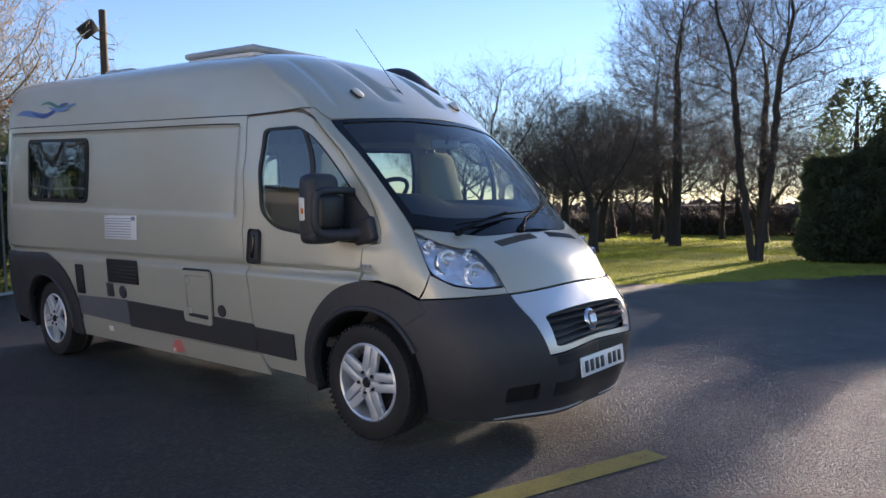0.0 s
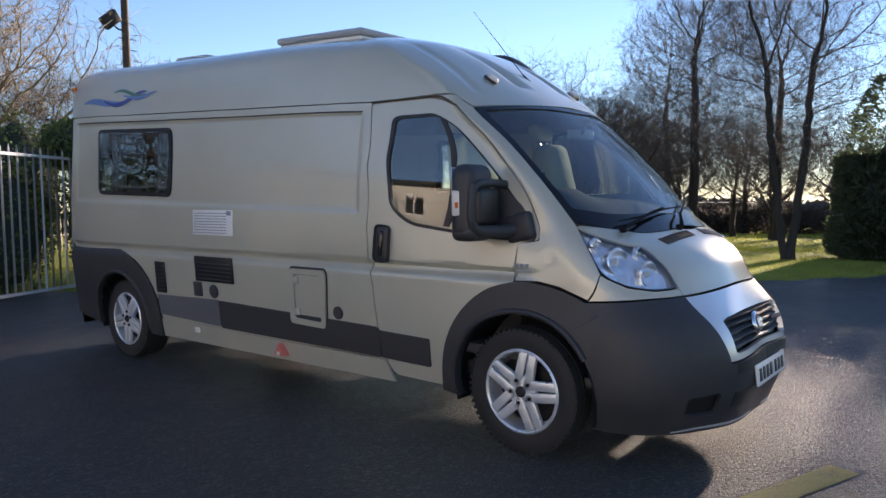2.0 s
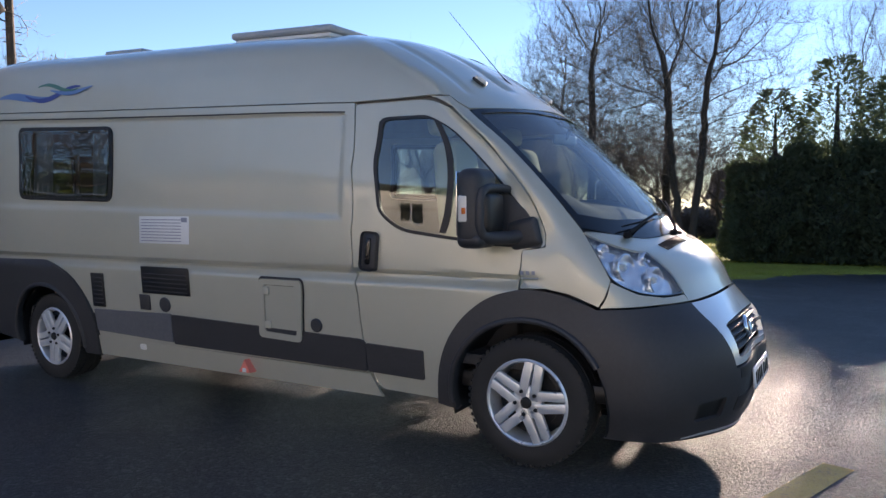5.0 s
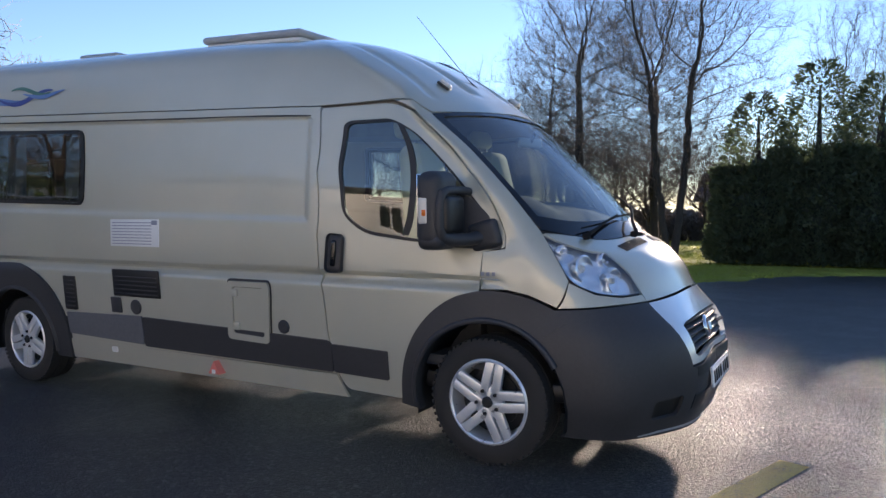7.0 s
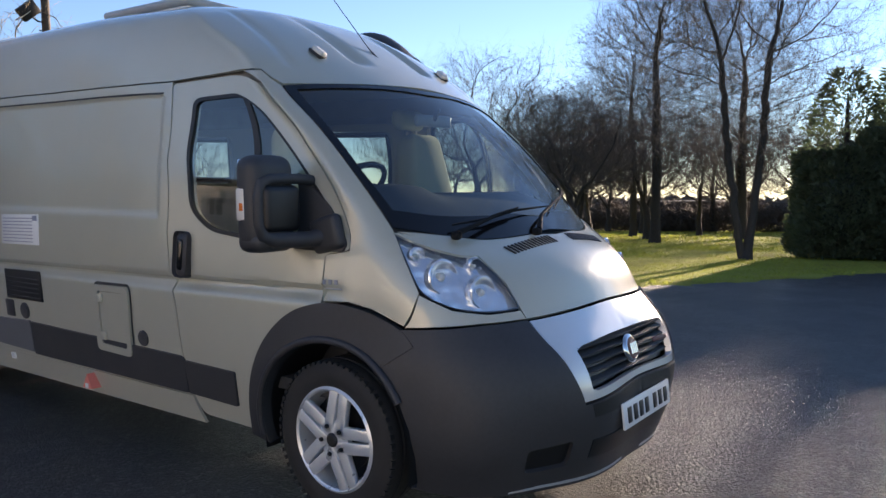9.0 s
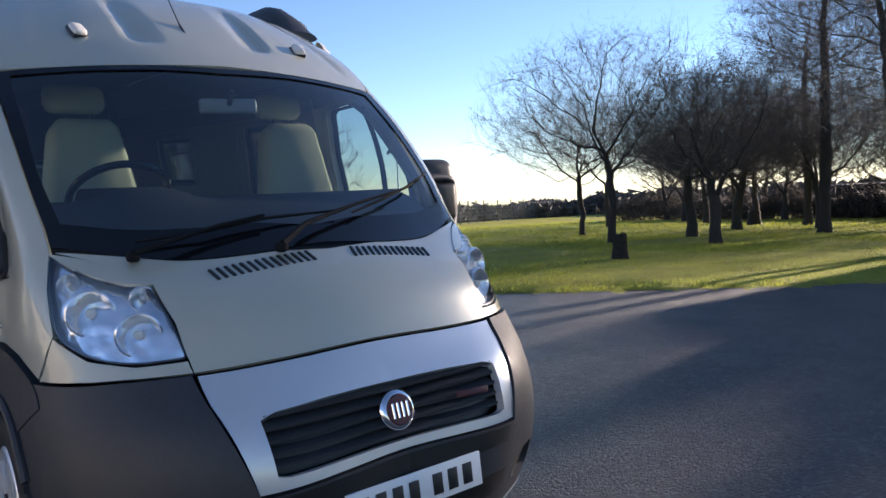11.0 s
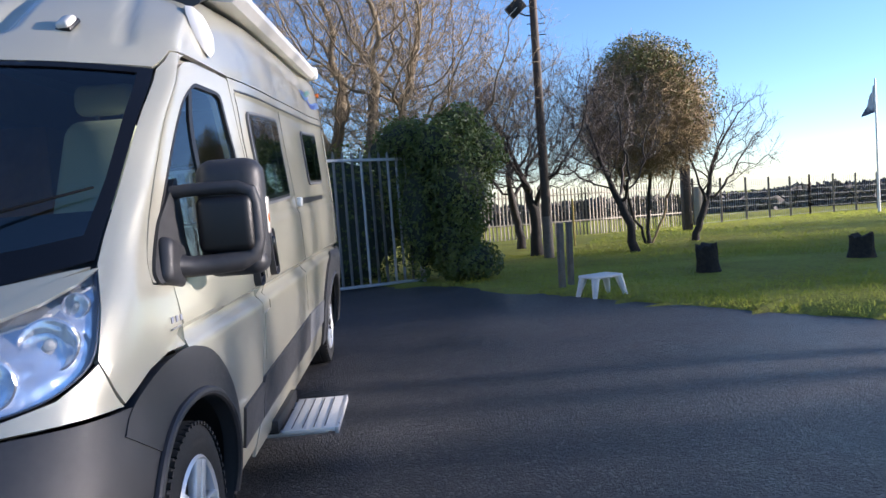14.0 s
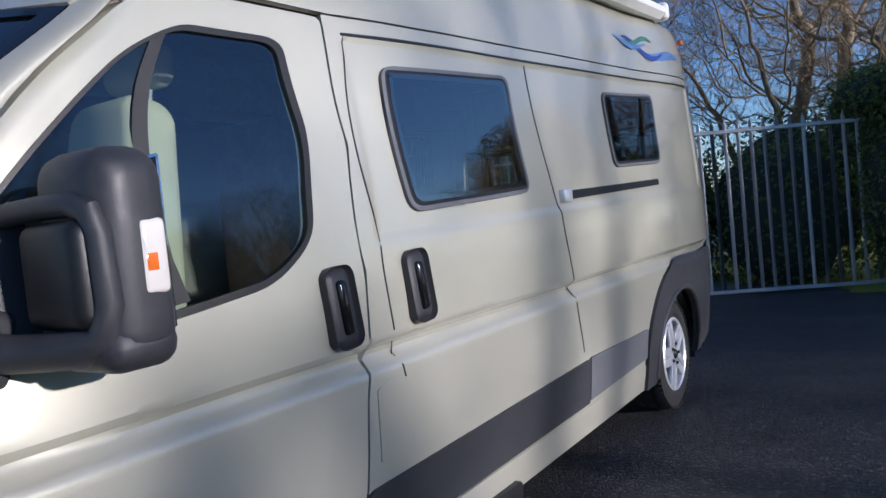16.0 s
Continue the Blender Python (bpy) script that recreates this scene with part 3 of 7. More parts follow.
for side in ("R", "L"):
    d = skin("cab_door", door_loop, PAINT, van, holes=[dwin_loop], halves=side, gap=0.0018, thick=0.05, step=0.015)
    window_unit("window_frame", dwin_loop, d, side, WINDOW, 0.020)
    skin("quarter_divider", outline([(-0.57, 1.825), (-0.535, 1.815), (-0.462, 1.20), (-0.497, 1.205)]), BLACK, d, lift=0.0, halves=side, thick=0.012)
    skin("mirror_sail", outline([(-0.20, 1.47), (-0.02, 1.32), (0.075, 1.165), (0.06, 1.13), (-0.20, 1.14)], 0.02), PLASTIC, d, lift=0.012, halves=side, thick=0.03)

# flank behind the doors, with the rear wheel opening
RWIN = [(-4.33, 1.975), (-3.22, 1.925), (-3.20, 1.385), (-4.29, 1.415)]
LWIN = [(-2.11, 1.862), (-1.29, 1.812), (-1.32, 1.354), (-2.15, 1.396)]
LWIN2 = [(-3.93, 1.935), (-3.13, 1.885), (-3.15, 1.495), (-3.90, 1.52)]
top_edge = [(x, seam(x)) for x in (-4.90, -4.4, -3.8, -3.2, -2.6, -2.0, -1.5)]
FLANK = [(-4.91, 0.94)] + top_edge + [(-1.075, 1.94), (-1.076, 1.56), (-1.064, 1.2), (-1.040, 0.9), (-1.005, 0.57), (-0.955, 0.39), (-3.44, 0.39), (-3.47, 0.60)] + \
        [p for p in arc(-4.035, HUB, 0.60, 22, 90, 8)] + [(-4.5, 0.935)]
flank_loop = outline(FLANK, 0.0)
rwin_loop = outline(RWIN, 0.07)
lwin_loop = outline(LWIN, 0.07)
lwin2_loop = outline(LWIN2, 0.07)
flank_r = skin("flank_panel", flank_loop, PAINT, van, holes=[rwin_loop], halves="R", gap=0.0018, thick=0.03, step=0.016)
flank_l = skin("flank_panel", flank_loop, PAINT, van, holes=[lwin_loop, lwin2_loop], halves="L", gap=0.0018, thick=0.03, step=0.016)


def habitation_window(loop, parent, side, sheet=None):
    f = skin("window_frame", loop, GREYPLASTIC if side == "L" else BLACK, parent, holes=[offset_loop(loop, 0.016)], lift=0.012, thick=0.03, halves=side, label="rounded rubber window surround")
    skin("inner_frame", offset_loop(loop, 0.017), BLACK, f, holes=[offset_loop(loop, 0.05)], lift=0.012, thick=0.02, halves=side)
    skin("pane", offset_loop(loop, 0.03), sheet or DARKACRYLIC, f, lift=0.015, thick=0, step=0.08, halves=side)
    return f


habitation_window(rwin_loop, flank_r, "R")
habitation_window(lwin_loop, flank_l, "L", ACRYLIC)
habitation_window(lwin2_loop, flank_l, "L")

# lower parts
for side in ("R", "L"):
    skin("sill", outline([(-3.46, 0.25), (-3.46, 0.395), (-0.97, 0.385), (-0.93, 0.30), (-0.90, 0.25)]), PAINT, van, halves=side, gap=0.002)
    skin("side_cladding", outline([(-2.61, 0.41), (-2.61, 0.615), (-1.02, 0.585), (-0.985, 0.565), (-0.985, 0.40)], 0.01), PLASTIC, van, lift=0.012, thick=0.02, halves=side)
    skin("door_cladding", outline([(-0.975, 0.40), (-0.985, 0.565), (-0.60, 0.555), (-0.60, 0.39)], 0.01), PLASTIC, van, lift=0.012, thick=0.02, halves=side)
    skin("grey_cladding", outline([(-3.44, 0.44), (-3.45, 0.60), (-2.62, 0.62), (-2.62, 0.42)], 0.01), GREYPLASTIC, van, lift=0.012, thick=0.02, halves=side, label="light grey plastic cladding")
    rear = [(-4.91, 0.93), (-4.52, 0.93)] + arc(-4.035, HUB, 0.60, 92, 14, 10) + [(-3.46, 0.25), (-3.62, 0.25)] + arc(-4.035, HUB, 0.41, -10, 190, 17) + [(-4.46, 0.28), (-4.91, 0.32)]
    skin("rear_arch", outline(rear), PLASTIC, van, lift=0.018, thick=0.04, halves=side, gap=0.002)
    front = eased([(-0.525, 0.27), (-0.505, 0.46), (-0.46, 0.60), (-0.385, 0.725), (-0.275, 0.83), (-0.16, 0.895), (-0.03, 0.92), (0.10, 0.918), (0.22, 0.895), (0.36, 0.835),
             (0.42, 0.77)]) + arc(0, HUB, 0.415, 52, 192, 15) + [(-0.40, 0.25)]
    skin("front_arch", outline(front), PLASTIC, van, lift=0.014, thick=0.05, halves=side, gap=0.002)

for s in (-1, 1):
    for cx, r in ((0.0, 0.43), (-4.035, 0.42)):
        pts = [on_flank(x, z, s, 0.016)[0] for x, z in arc(cx, HUB, r, 186, 30 if cx == 0 else -6, 26)]
        part("arch_lip", tube(pts, 0.016, 10), PLASTIC, van)

# front wings, with the pillars beside the windscreen
WING = [(-0.035, 0.925), (-0.03, 1.12), (0.088, 1.137), (0.088, 1.20), (-0.005, 1.405), (-0.155, 1.585), (-0.315, 1.755), (-0.455, 1.882), (-0.60, 1.95),
        (-0.50, 1.93, -0.85), (-0.385, 1.865, -0.835), (-0.15, 1.655, -0.835), (0.07, 1.43, -0.83), (0.245, 1.217, -0.815), (0.33, 1.10, -0.845), (0.41, 0.975, -0.858), (0.36, 0.845, -0.89), (0.22, 0.905), (0.10, 0.928)]
wing_loop = outline([(p[0], p[1]) if len(p) == 2 else (p[0], p[1], p[2]) for p in WING])
HLAMP = [(0.255, 1.205, -0.82), (0.34, 1.19, -0.74), (0.52, 1.115, -0.605), (0.63, 1.005, -0.585), (0.705, 0.905, -0.575), (0.63, 0.893, -0.70), (0.53, 0.915, -0.80), (0.415, 0.975, -0.857), (0.33, 1.10, -0.845)]
lamp_loop = outline(HLAMP, [0.02, 0.05, 0.05, 0.05, 0.02, 0.08, 0.08, 0.05, 0.05], step=0.03)
UNDER = [(0.41, 0.97, -0.86), (0.53, 0.91, -0.803), (0.63, 0.888, -0.70), (0.71, 0.90, -0.578), (0.722, 0.860, -0.567), (0.62, 0.855, -0.74), (0.53, 0.85, -0.83), (0.365, 0.84, -0.893)]
under_loop = outline(UNDER, step=0.03)
for side in ("R", "L"):
    skin("front_wing", wing_loop, PAINT, van, halves=side, gap=0.002, thick=0.02, step=0.022)
    skin("lamp_trim", under_loop, PAINT, van, halves=side, gap=0.002, thick=0.02)

HOOD_SIDE = [(0.722, 0.862, -0.565), (0.64, 1.0, -0.58), (0.525, 1.12, -0.60), (0.35, 1.195, -0.735), (0.262, 1.212, -0.805)]
MID = U_AT[-1]
def half_loop(points, v_low, v_high, step=0.05):
    """Outline from the middle at v_low, round by the points, to the middle at v_high."""
    uv = [np.array((MID, v_low))] + [at_place(*p) for p in points] + [np.array((MID, v_high))]
    loop = []
    for a, b in zip(uv, uv[1:] + uv[:1]):
        k = max(1, int(np.linalg.norm(b - a) / step))
        loop += [a + (b - a) * i / k for i in range(k)]
    return loop


hood_loop = half_loop([(0.79, 0.872, -0.25), (0.755, 0.864, -0.45)] + HOOD_SIDE + [(0.385, 1.185, -0.62), (0.455, 1.158, -0.48), (0.515, 1.165, -0.2)], 0.66, 1.03)
skin("bonnet", hood_loop, PAINT, van, halves="RL", middle=True, thick=0.02, step=0.03)
screen_loop = half_loop([(0.515, 1.18, -0.2), (0.455, 1.172, -0.48), (0.375, 1.197, -0.64), (0.235, 1.225, -0.805), (0.06, 1.435, -0.825), (-0.155, 1.66, -0.83), (-0.385, 1.862, -0.825), (-0.325, 1.876, -0.6), (-0.27, 1.887, -0.3)], 1.065, 1.815)
band_loop = half_loop([(0.42, 1.275, -0.2), (0.37, 1.268, -0.45), (0.29, 1.275, -0.64), (0.195, 1.29, -0.765), (0.045, 1.45, -0.785), (-0.16, 1.66, -0.785), (-0.355, 1.83, -0.775), (-0.305, 1.848, -0.6), (-0.25, 1.86, -0.3)], 1.125, 1.785)
windscreen = thing("windscreen")
windscreen.parent = van
windscreen["label"] = "black-edged curved windscreen"


def band(name, outer, inner, material, parent, lift):
    """Strip between two half outlines that both end on the middle line."""
    loop = list(outer[: -1])
    cut = [p for p in outer if p[0] < MID - 1e-6]
    inn = [p for p in inner if p[0] < MID - 1e-6]
    ring = [np.array((MID, outer[0][1]))] + cut + [np.array((MID, 1.815)), np.array((MID, 1.785))] + inn[::-1] + [np.array((MID, 1.125))]
    return skin(name, ring, material, parent, halves="RL", middle=True, thick=0.006, lift=lift, step=0.03)


band("windscreen_band", screen_loop, band_loop, GLOSSBLACK, windscreen, -0.002)
skin("pane", screen_loop, SCREEN, windscreen, halves="RL", middle=True, thick=0, lift=-0.008, step=0.05)

# roof with its brow
roof_edge = [(x, seam(x) + 0.006) for x in (-4.4, -3.8, -3.2, -2.6, -2.0, -1.5, -1.1)]
ROOF = [(-0.315, 1.885, -0.6), (-0.39, 1.872, -0.82), (-0.50, 1.94, -0.85), (-0.61, 1.957)] + [p for p in roof_edge[::-1]]
uvs = [np.array((MID, 1.83)), at_place(-0.26, 1.897, -0.3)] + [at_place(*p) for p in ROOF] + [np.array((0.0, at_place(-4.91, seam(-4.91) + 0.006)[1])), np.array((0.0, V_AT[-1])), np.array((MID, V_AT[-1]))]
roof_loop = []
for a, b in zip(uvs, uvs[1:] + uvs[:1]):
    k = max(1, int(np.linalg.norm(b - a) / 0.06))
    roof_loop += [a + (b - a) * i / k for i in range(k)]
skin("roof", roof_loop, PAINT, van, halves="RL", middle=True, thick=0.02, step=0.026)

for side in ("R", "L"):
    skin("header_lining", outline([(-0.52, 1.88), (-0.50, 1.97), (-0.62, 2.02), (-1.15, 2.04), (-4.85, 2.21), (-4.85, 2.03), (-1.2, 1.87)]), LINING, van, lift=-0.04, thick=0, halves=side)

for side in ("R", "L"):
    way = [(-0.66, 1.945), (-0.46, 1.875), (-0.32, 1.75), (-0.16, 1.58), (-0.01, 1.405), (0.085, 1.20)]
    skin("pillar_lining", outline([(x + 0.035, z + 0.035) for x, z in way] + [(x - 0.02, z - 0.028) for x, z in way[::-1]]), LINING, van, lift=-0.055, thick=0, halves=side)

# silver grille surround and the dark bumper below
GRILLE_OUT = [(0.80, 0.872, -0.25), (0.765, 0.862, -0.45), (0.728, 0.852, -0.562), (0.80, 0.78, -0.555), (0.87, 0.69, -0.525), (0.945, 0.535, -0.49), (0.953, 0.544, -0.25)]
down = np.array((0, -0.012))
uvg = [np.array((MID, 0.66)) + down, at_place(0.79, 0.872, -0.25) + down, at_place(0.755, 0.864, -0.45) + down, at_place(0.722, 0.862, -0.562) + down] + [at_place(*p) for p in GRILLE_OUT[3:]] + [np.array((MID, at_place(0.953, 0.552, 0)[1]))]
GRILLE_IN = [(0.895, 0.755, -0.25), (0.885, 0.745, -0.40), (0.885, 0.73, -0.448), (0.93, 0.575, -0.43), (0.943, 0.568, -0.40), (0.948, 0.573, -0.25)]
uvi = [np.array((MID, at_place(0.90, 0.76, 0)[1]))] + [at_place(*p) for p in GRILLE_IN] + [np.array((MID, at_place(0.95, 0.578, 0)[1]))]
def steps(uv, step=0.03):
    out = []
    for a, b in zip(uv, uv[1:]):
        k = max(1, int(np.linalg.norm(b - a) / step))
        out += [a + (b - a) * i / k for i in range(k)]
    return out + [uv[-1]]
ring = steps(uvg) + steps(uvi[::-1])
skin("grille_surround", ring, SILVER, van, halves="RL", middle=True, lift=0.002, thick=0.03, step=0.03, label="silver grille surround")
grille = thing("grille")
grille.parent = van
back = skin("grille_back", steps(uvi), BLACK, grille, halves="RL", middle=True, lift=-0.05, thick=0, step=0.05)
for k in range(5):
    z = 0.738 - 0.0345 * k
    bm = bmesh.new()
    xs = 0.893 + (0.74 - z) * 0.28
    pts = [(xs - 0.055 * (abs(y) / 0.45) ** 2 * 0.35 - 0.018, y, z) for y in np.linspace(-0.435, 0.435, 13)]
    for a, b in zip(pts, pts[1:]):
        m = (Vector(a) + Vector(b)) / 2
        box((0.045, abs(b[1] - a[1]) + 0.001, 0.011), m, turn=Euler((0, radians(18), math.atan2(b[0] - a[0], b[1] - a[1]) * -1)).to_matrix(), bm=bm)
    part("slat", bm, PLASTIC, grille)
badge = lathe([(0.0, 0.016), (0.052, 0.014), (0.062, 0.008), (0.066, 0.0)], 28, "X")
bmesh.ops.transform(badge, matrix=pose(0.915, 0, 0.665, 0, -16, 0), verts=badge.verts)
bd = part("badge", badge, CHROME, van, "round chrome badge with a maroon centre")
disc = lathe([(0.0, 0.019), (0.046, 0.017), (0.05, 0.014)], 28, "X")
bmesh.ops.transform(disc, matrix=pose(0.915, 0, 0.665, 0, -16, 0), verts=disc.verts)
part("centre", disc, MAROON, bd)
for y in (-0.027, -0.009, 0.009, 0.027):
    part("raised_bar", box((0.006, 0.009, 0.05), (0.934, y, 0.669), 0.002, 1, turn=Euler((0, radians(-16), 0)).to_matrix()), CHROME, bd)
part("emblem", box((0.006, 0.13, 0.022), (0.935, 0.30, 0.665), 0.003, turn=Euler((0, radians(-14), radians(-6))).to_matrix()), MAROON, grille, "small dark red emblem")

# bumper: all that is below, from the front wheel opening round to the middle
BUMP = [(0.953, 0.537, -0.25), (0.95, 0.525, -0.49), (0.872, 0.685, -0.532), (0.80, 0.775, -0.562), (0.722, 0.850, -0.572), (0.62, 0.845, -0.745), (0.53, 0.84, -0.835), (0.36, 0.832, -0.893), (0.25, 0.82)]
BUMP += arc(0, HUB, 0.425, 62, -18, 11)
uvb = [np.array((MID, at_place(0.953, 0.545, 0)[1]))] + [at_place(*p) for p in BUMP] + [np.array((5.2, 0.0)), np.array((MID, 0.0))]
INTAKE = [(0.80, 0.375, -0.70), (0.905, 0.385, -0.52), (0.89, 0.27, -0.53), (0.79, 0.27, -0.70)]
bumper = skin("front_bumper", steps(uvb + [uvb[0]])[:-1], PLASTIC, van, holes=[outline(INTAKE, 0.02, 0.03)], halves="RL", middle=True, lift=0.010, thick=0.03, step=0.035, label="dark grey moulded front bumper")
for side in ("R", "L"):
    skin("intake_back", outline(INTAKE, 0.02, 0.03), BLACK, bumper, halves=side, lift=-0.010, thick=0)
slot = [np.array((MID, at_place(0.953, 0.536, 0)[1])), at_place(0.953, 0.529, -0.25), at_place(0.945, 0.522, -0.45), at_place(0.945, 0.470, -0.43), at_place(0.955, 0.470, -0.25), np.array((MID, at_place(0.955, 0.475, 0)[1]))]
skin("plate_recess", steps(slot + [slot[0]])[:-1], BLACK, bumper, halves="RL", middle=True, lift=0.012, thick=0.004, step=0.04)
low = [np.array((MID, 0.185)), at_place(0.93, 0.375, -0.3), at_place(0.925, 0.375, -0.42), at_place(0.90, 0.30, -0.42), at_place(0.915, 0.295, -0.3), np.array((MID, 0.10))]
skin("lower_intake", steps(low + [low[0]])[:-1], BLACK, bumper, halves="RL", middle=True, lift=0.013, thick=0.004, step=0.04)
skin("bumper_lip", outline([(0.70, 0.200, -0.70), (0.78, 0.200, -0.60), (0.86, 0.195, -0.42), (0.895, 0.195, -0.1), (0.895, 0.207, -0.1), (0.865, 0.209, -0.42), (0.785, 0.212, -0.60), (0.705, 0.206, -0.70)], 0, 0.03), PALEGREY, bumper, halves="RL", lift=0.012, thick=0.01)
for s in (-1, 1):
    f = lathe([(0.0, 0.010), (0.018, 0.008), (0.025, 0.0)], 20, "X")
    bmesh.ops.transform(f, matrix=pose(0.69, 0.765 * s, 0.312, 0, 0, 48 * s), verts=f.verts)
    part("bumper_cap", f, ALLOY, bumper)

# number plate, its characters as bars
plate = part("number_plate", box((0.012, 0.52, 0.111), (0.992, 0.01, 0.425), 0.004, turn=Euler((0, radians(-6), 0)).to_matrix()), PLATE, van, "white number plate with dark bars")
for k in range(7):
    y = -0.205 + k * 0.062 + (0.03 if k > 3 else 0)
    part("plate_bar", box((0.004, 0.038, 0.066), (1.0, 0.01 + y, 0.4245), 0.001, turn=Euler((0, radians(-6), 0)).to_matrix()), INK, plate)

# headlights
def headlight(side):
    s = -1 if side == "R" else 1
    bowl = skin("headlight", lamp_loop, REFLECTOR, van, halves=side, lift=-0.030, thick=0, step=0.03, label="clear-glazed headlight with round reflectors")
    skin("bezel", lamp_loop, INK, bowl, holes=[offset_loop(lamp_loop, 0.006)], halves=side, lift=-0.004, thick=0.05)
    for (x, z, y), r, kind in (((0.60, 0.965, -0.665), 0.062, REFLECTOR), ((0.475, 1.03, -0.76), 0.066, REFLECTOR), ((0.385, 1.125, -0.80), 0.032, REFLECTOR), ((0.55, 1.075, -0.635), 0.035, REFLECTOR)):
        q = at_place(x, z, y)
        p = shell(np.array([q[0]]), np.array([q[1]]))[0]
        n = shell_normal(np.array([q[0]]), np.array([q[1]]))[0]
        n = n if n[0] > 0 else -n
        aim = Vector((0.9, (n[1] * 0.5) * (1 if s < 0 else -1), 0.05)).normalized()
        dish = lathe([(0.002, -0.042), (r * 0.35, -0.040), (r * 0.7, -0.026), (r * 0.95, -0.004), (r, 0.004), (r * 1.08, 0.0), (r * 1.08, -0.03)], 24, "X")
        at = Vector((p[0] - 0.022, p[1] * (1 if s < 0 else -1), p[2]))
        bmesh.ops.transform(dish, matrix=Matrix.Translation(at) @ aim.to_track_quat("X", "Z").to_matrix().to_4x4(), verts=dish.verts)
        ref = part("reflector", dish, kind, bowl)
        bulb = lathe([(0.0, 0.0), (r * 0.2, -0.004), (r * 0.25, -0.02), (r * 0.25, -0.04)], 12, "X")
        bmesh.ops.transform(bulb, matrix=Matrix.Translation(at) @ aim.to_track_quat("X", "Z").to_matrix().to_4x4(), verts=bulb.verts)
        part("bulb", bulb, CLEARLENS, ref)
    skin("brow", outline([(0.252, 1.207, -0.825), (0.34, 1.192, -0.742), (0.43, 1.16, -0.67), (0.525, 1.118, -0.604), (0.47, 1.105, -0.665), (0.395, 1.122, -0.725), (0.315, 1.165, -0.785)], 0, 0.03), PAINT, bowl, halves=side, lift=0.004, thick=0.012, step=0.02, label="painted brow over the lamp")
    cover = skin("lens", lamp_loop, HEADGLASS, bowl, halves=side, lift=0.001, thick=0, step=0.05)
    cover.visible_shadow = False


headlight("R")
headlight("L")

# bonnet vents: two rows of slots
for s in (-1, 1):
    rows = thing("bonnet_vent")
    rows.parent = van
    for k in range(14):
        y = s * (0.085 + 0.335 * k / 13)
        q = at_place(0.565, 1.135, -abs(y))
        p = shell(np.array([q[0]]), np.array([q[1]]))[0]
        n = shell_normal(np.array([q[0]]), np.array([q[1]]))[0]
        n = n if n[2] > 0 else -n
        slope = math.atan2(n[0], n[2])
        part("slot", box((0.062, 0.012, 0.008), (p[0], y, p[2] + 0.001), 0.002, 1, turn=Euler((0, slope, radians(12) * -s)).to_matrix()), BLACK, rows)

# scuttle and wipers
part("scuttle", tube([(0.30, -0.76, 1.165), (0.40, -0.5, 1.135), (0.46, 0, 1.14), (0.40, 0.5, 1.135), (0.30, 0.76, 1.165)], 0.03, 8), PLASTIC, van)
def on_screen(y, k):
    """A place on the glass: y across, k from 0 at the foot to 1 at the top."""
    us = np.interp(abs(y), [0, 0.5, 0.83], [MID, U_AT[7], U_AT[6]])
    p = shell(np.array([us]), np.array([1.05 + 0.78 * k]))[0]
    return Vector((p[0], y, p[2])) + Vector((0.02, 0, 0.02))
for blade, arm in ((((-0.60, 0.05), (-0.40, 0.095), (-0.19, 0.12), (0.12, 0.13)), ((-0.62, -0.02), (-0.52, 0.045), (-0.35, 0.10), (-0.19, 0.12))),
                   (((0.17, 0.12), (0.35, 0.175), (0.54, 0.225), (0.78, 0.29)), ((-0.18, -0.01), (-0.06, 0.07), (0.20, 0.145), (0.45, 0.20)))):
    w = thing("wiper")
    w.parent = van
    up = Vector((0.012, 0, 0.012))
    part("blade", tube([on_screen(*q) for q in blade], [0.004, 0.006, 0.006, 0.004], 6), WIPER, w)
    part("arm", tube([on_screen(*q) + up for q in arm], [0.013, 0.009, 0.007, 0.005], 6), WIPER, w)
    part("pivot", box((0.04, 0.04, 0.035), on_screen(*arm[0]) + Vector((0, 0, 0.0)), 0.012, 2), WIPER, w)

# tail wall, floor and inner lining
tail_pts = [shell(np.array([0.0]), np.array([v]))[0] for v in np.linspace(0.0, V_AT[-1], 40)]
rim_yz = [(float(p[1]), float(p[2])) for p in tail_pts] + [(-float(p[1]), float(p[2])) for p in tail_pts[-2::-1]]
TAIL_WINDOWS = [[(c - 0.30, 1.25), (c + 0.30, 1.25), (c + 0.28, 1.80), (c - 0.28, 1.80)] for c in (-0.44, 0.44)]
flat, lines = [], []
for loop in [rim_yz] + TAIL_WINDOWS:
    base = len(flat)
    flat += [Vector(p) for p in loop]
    lines += [(base + i, base + (i + 1) % len(loop)) for i in range(len(loop))]
vo, _, fo, _, _, _ = geometry.delaunay_2d_cdt(flat, lines, [], 1, 1e-6)
keep = [f for f in fo if not any(w[0][0] < sum(vo[i].x for i in f) / len(f) < w[1][0] and 1.25 < sum(vo[i].y for i in f) / len(f) < 1.80 for w in TAIL_WINDOWS)]
bm = bmesh.new()
tv = [bm.verts.new((TAIL, v.x, v.y)) for v in vo]
for f in keep:
    bm.faces.new([tv[i] for i in f])
bmesh.ops.solidify(bm, geom=bm.faces[:], thickness=0.03)
part("tail_wall", bm, PAINT, van, smooth=False)
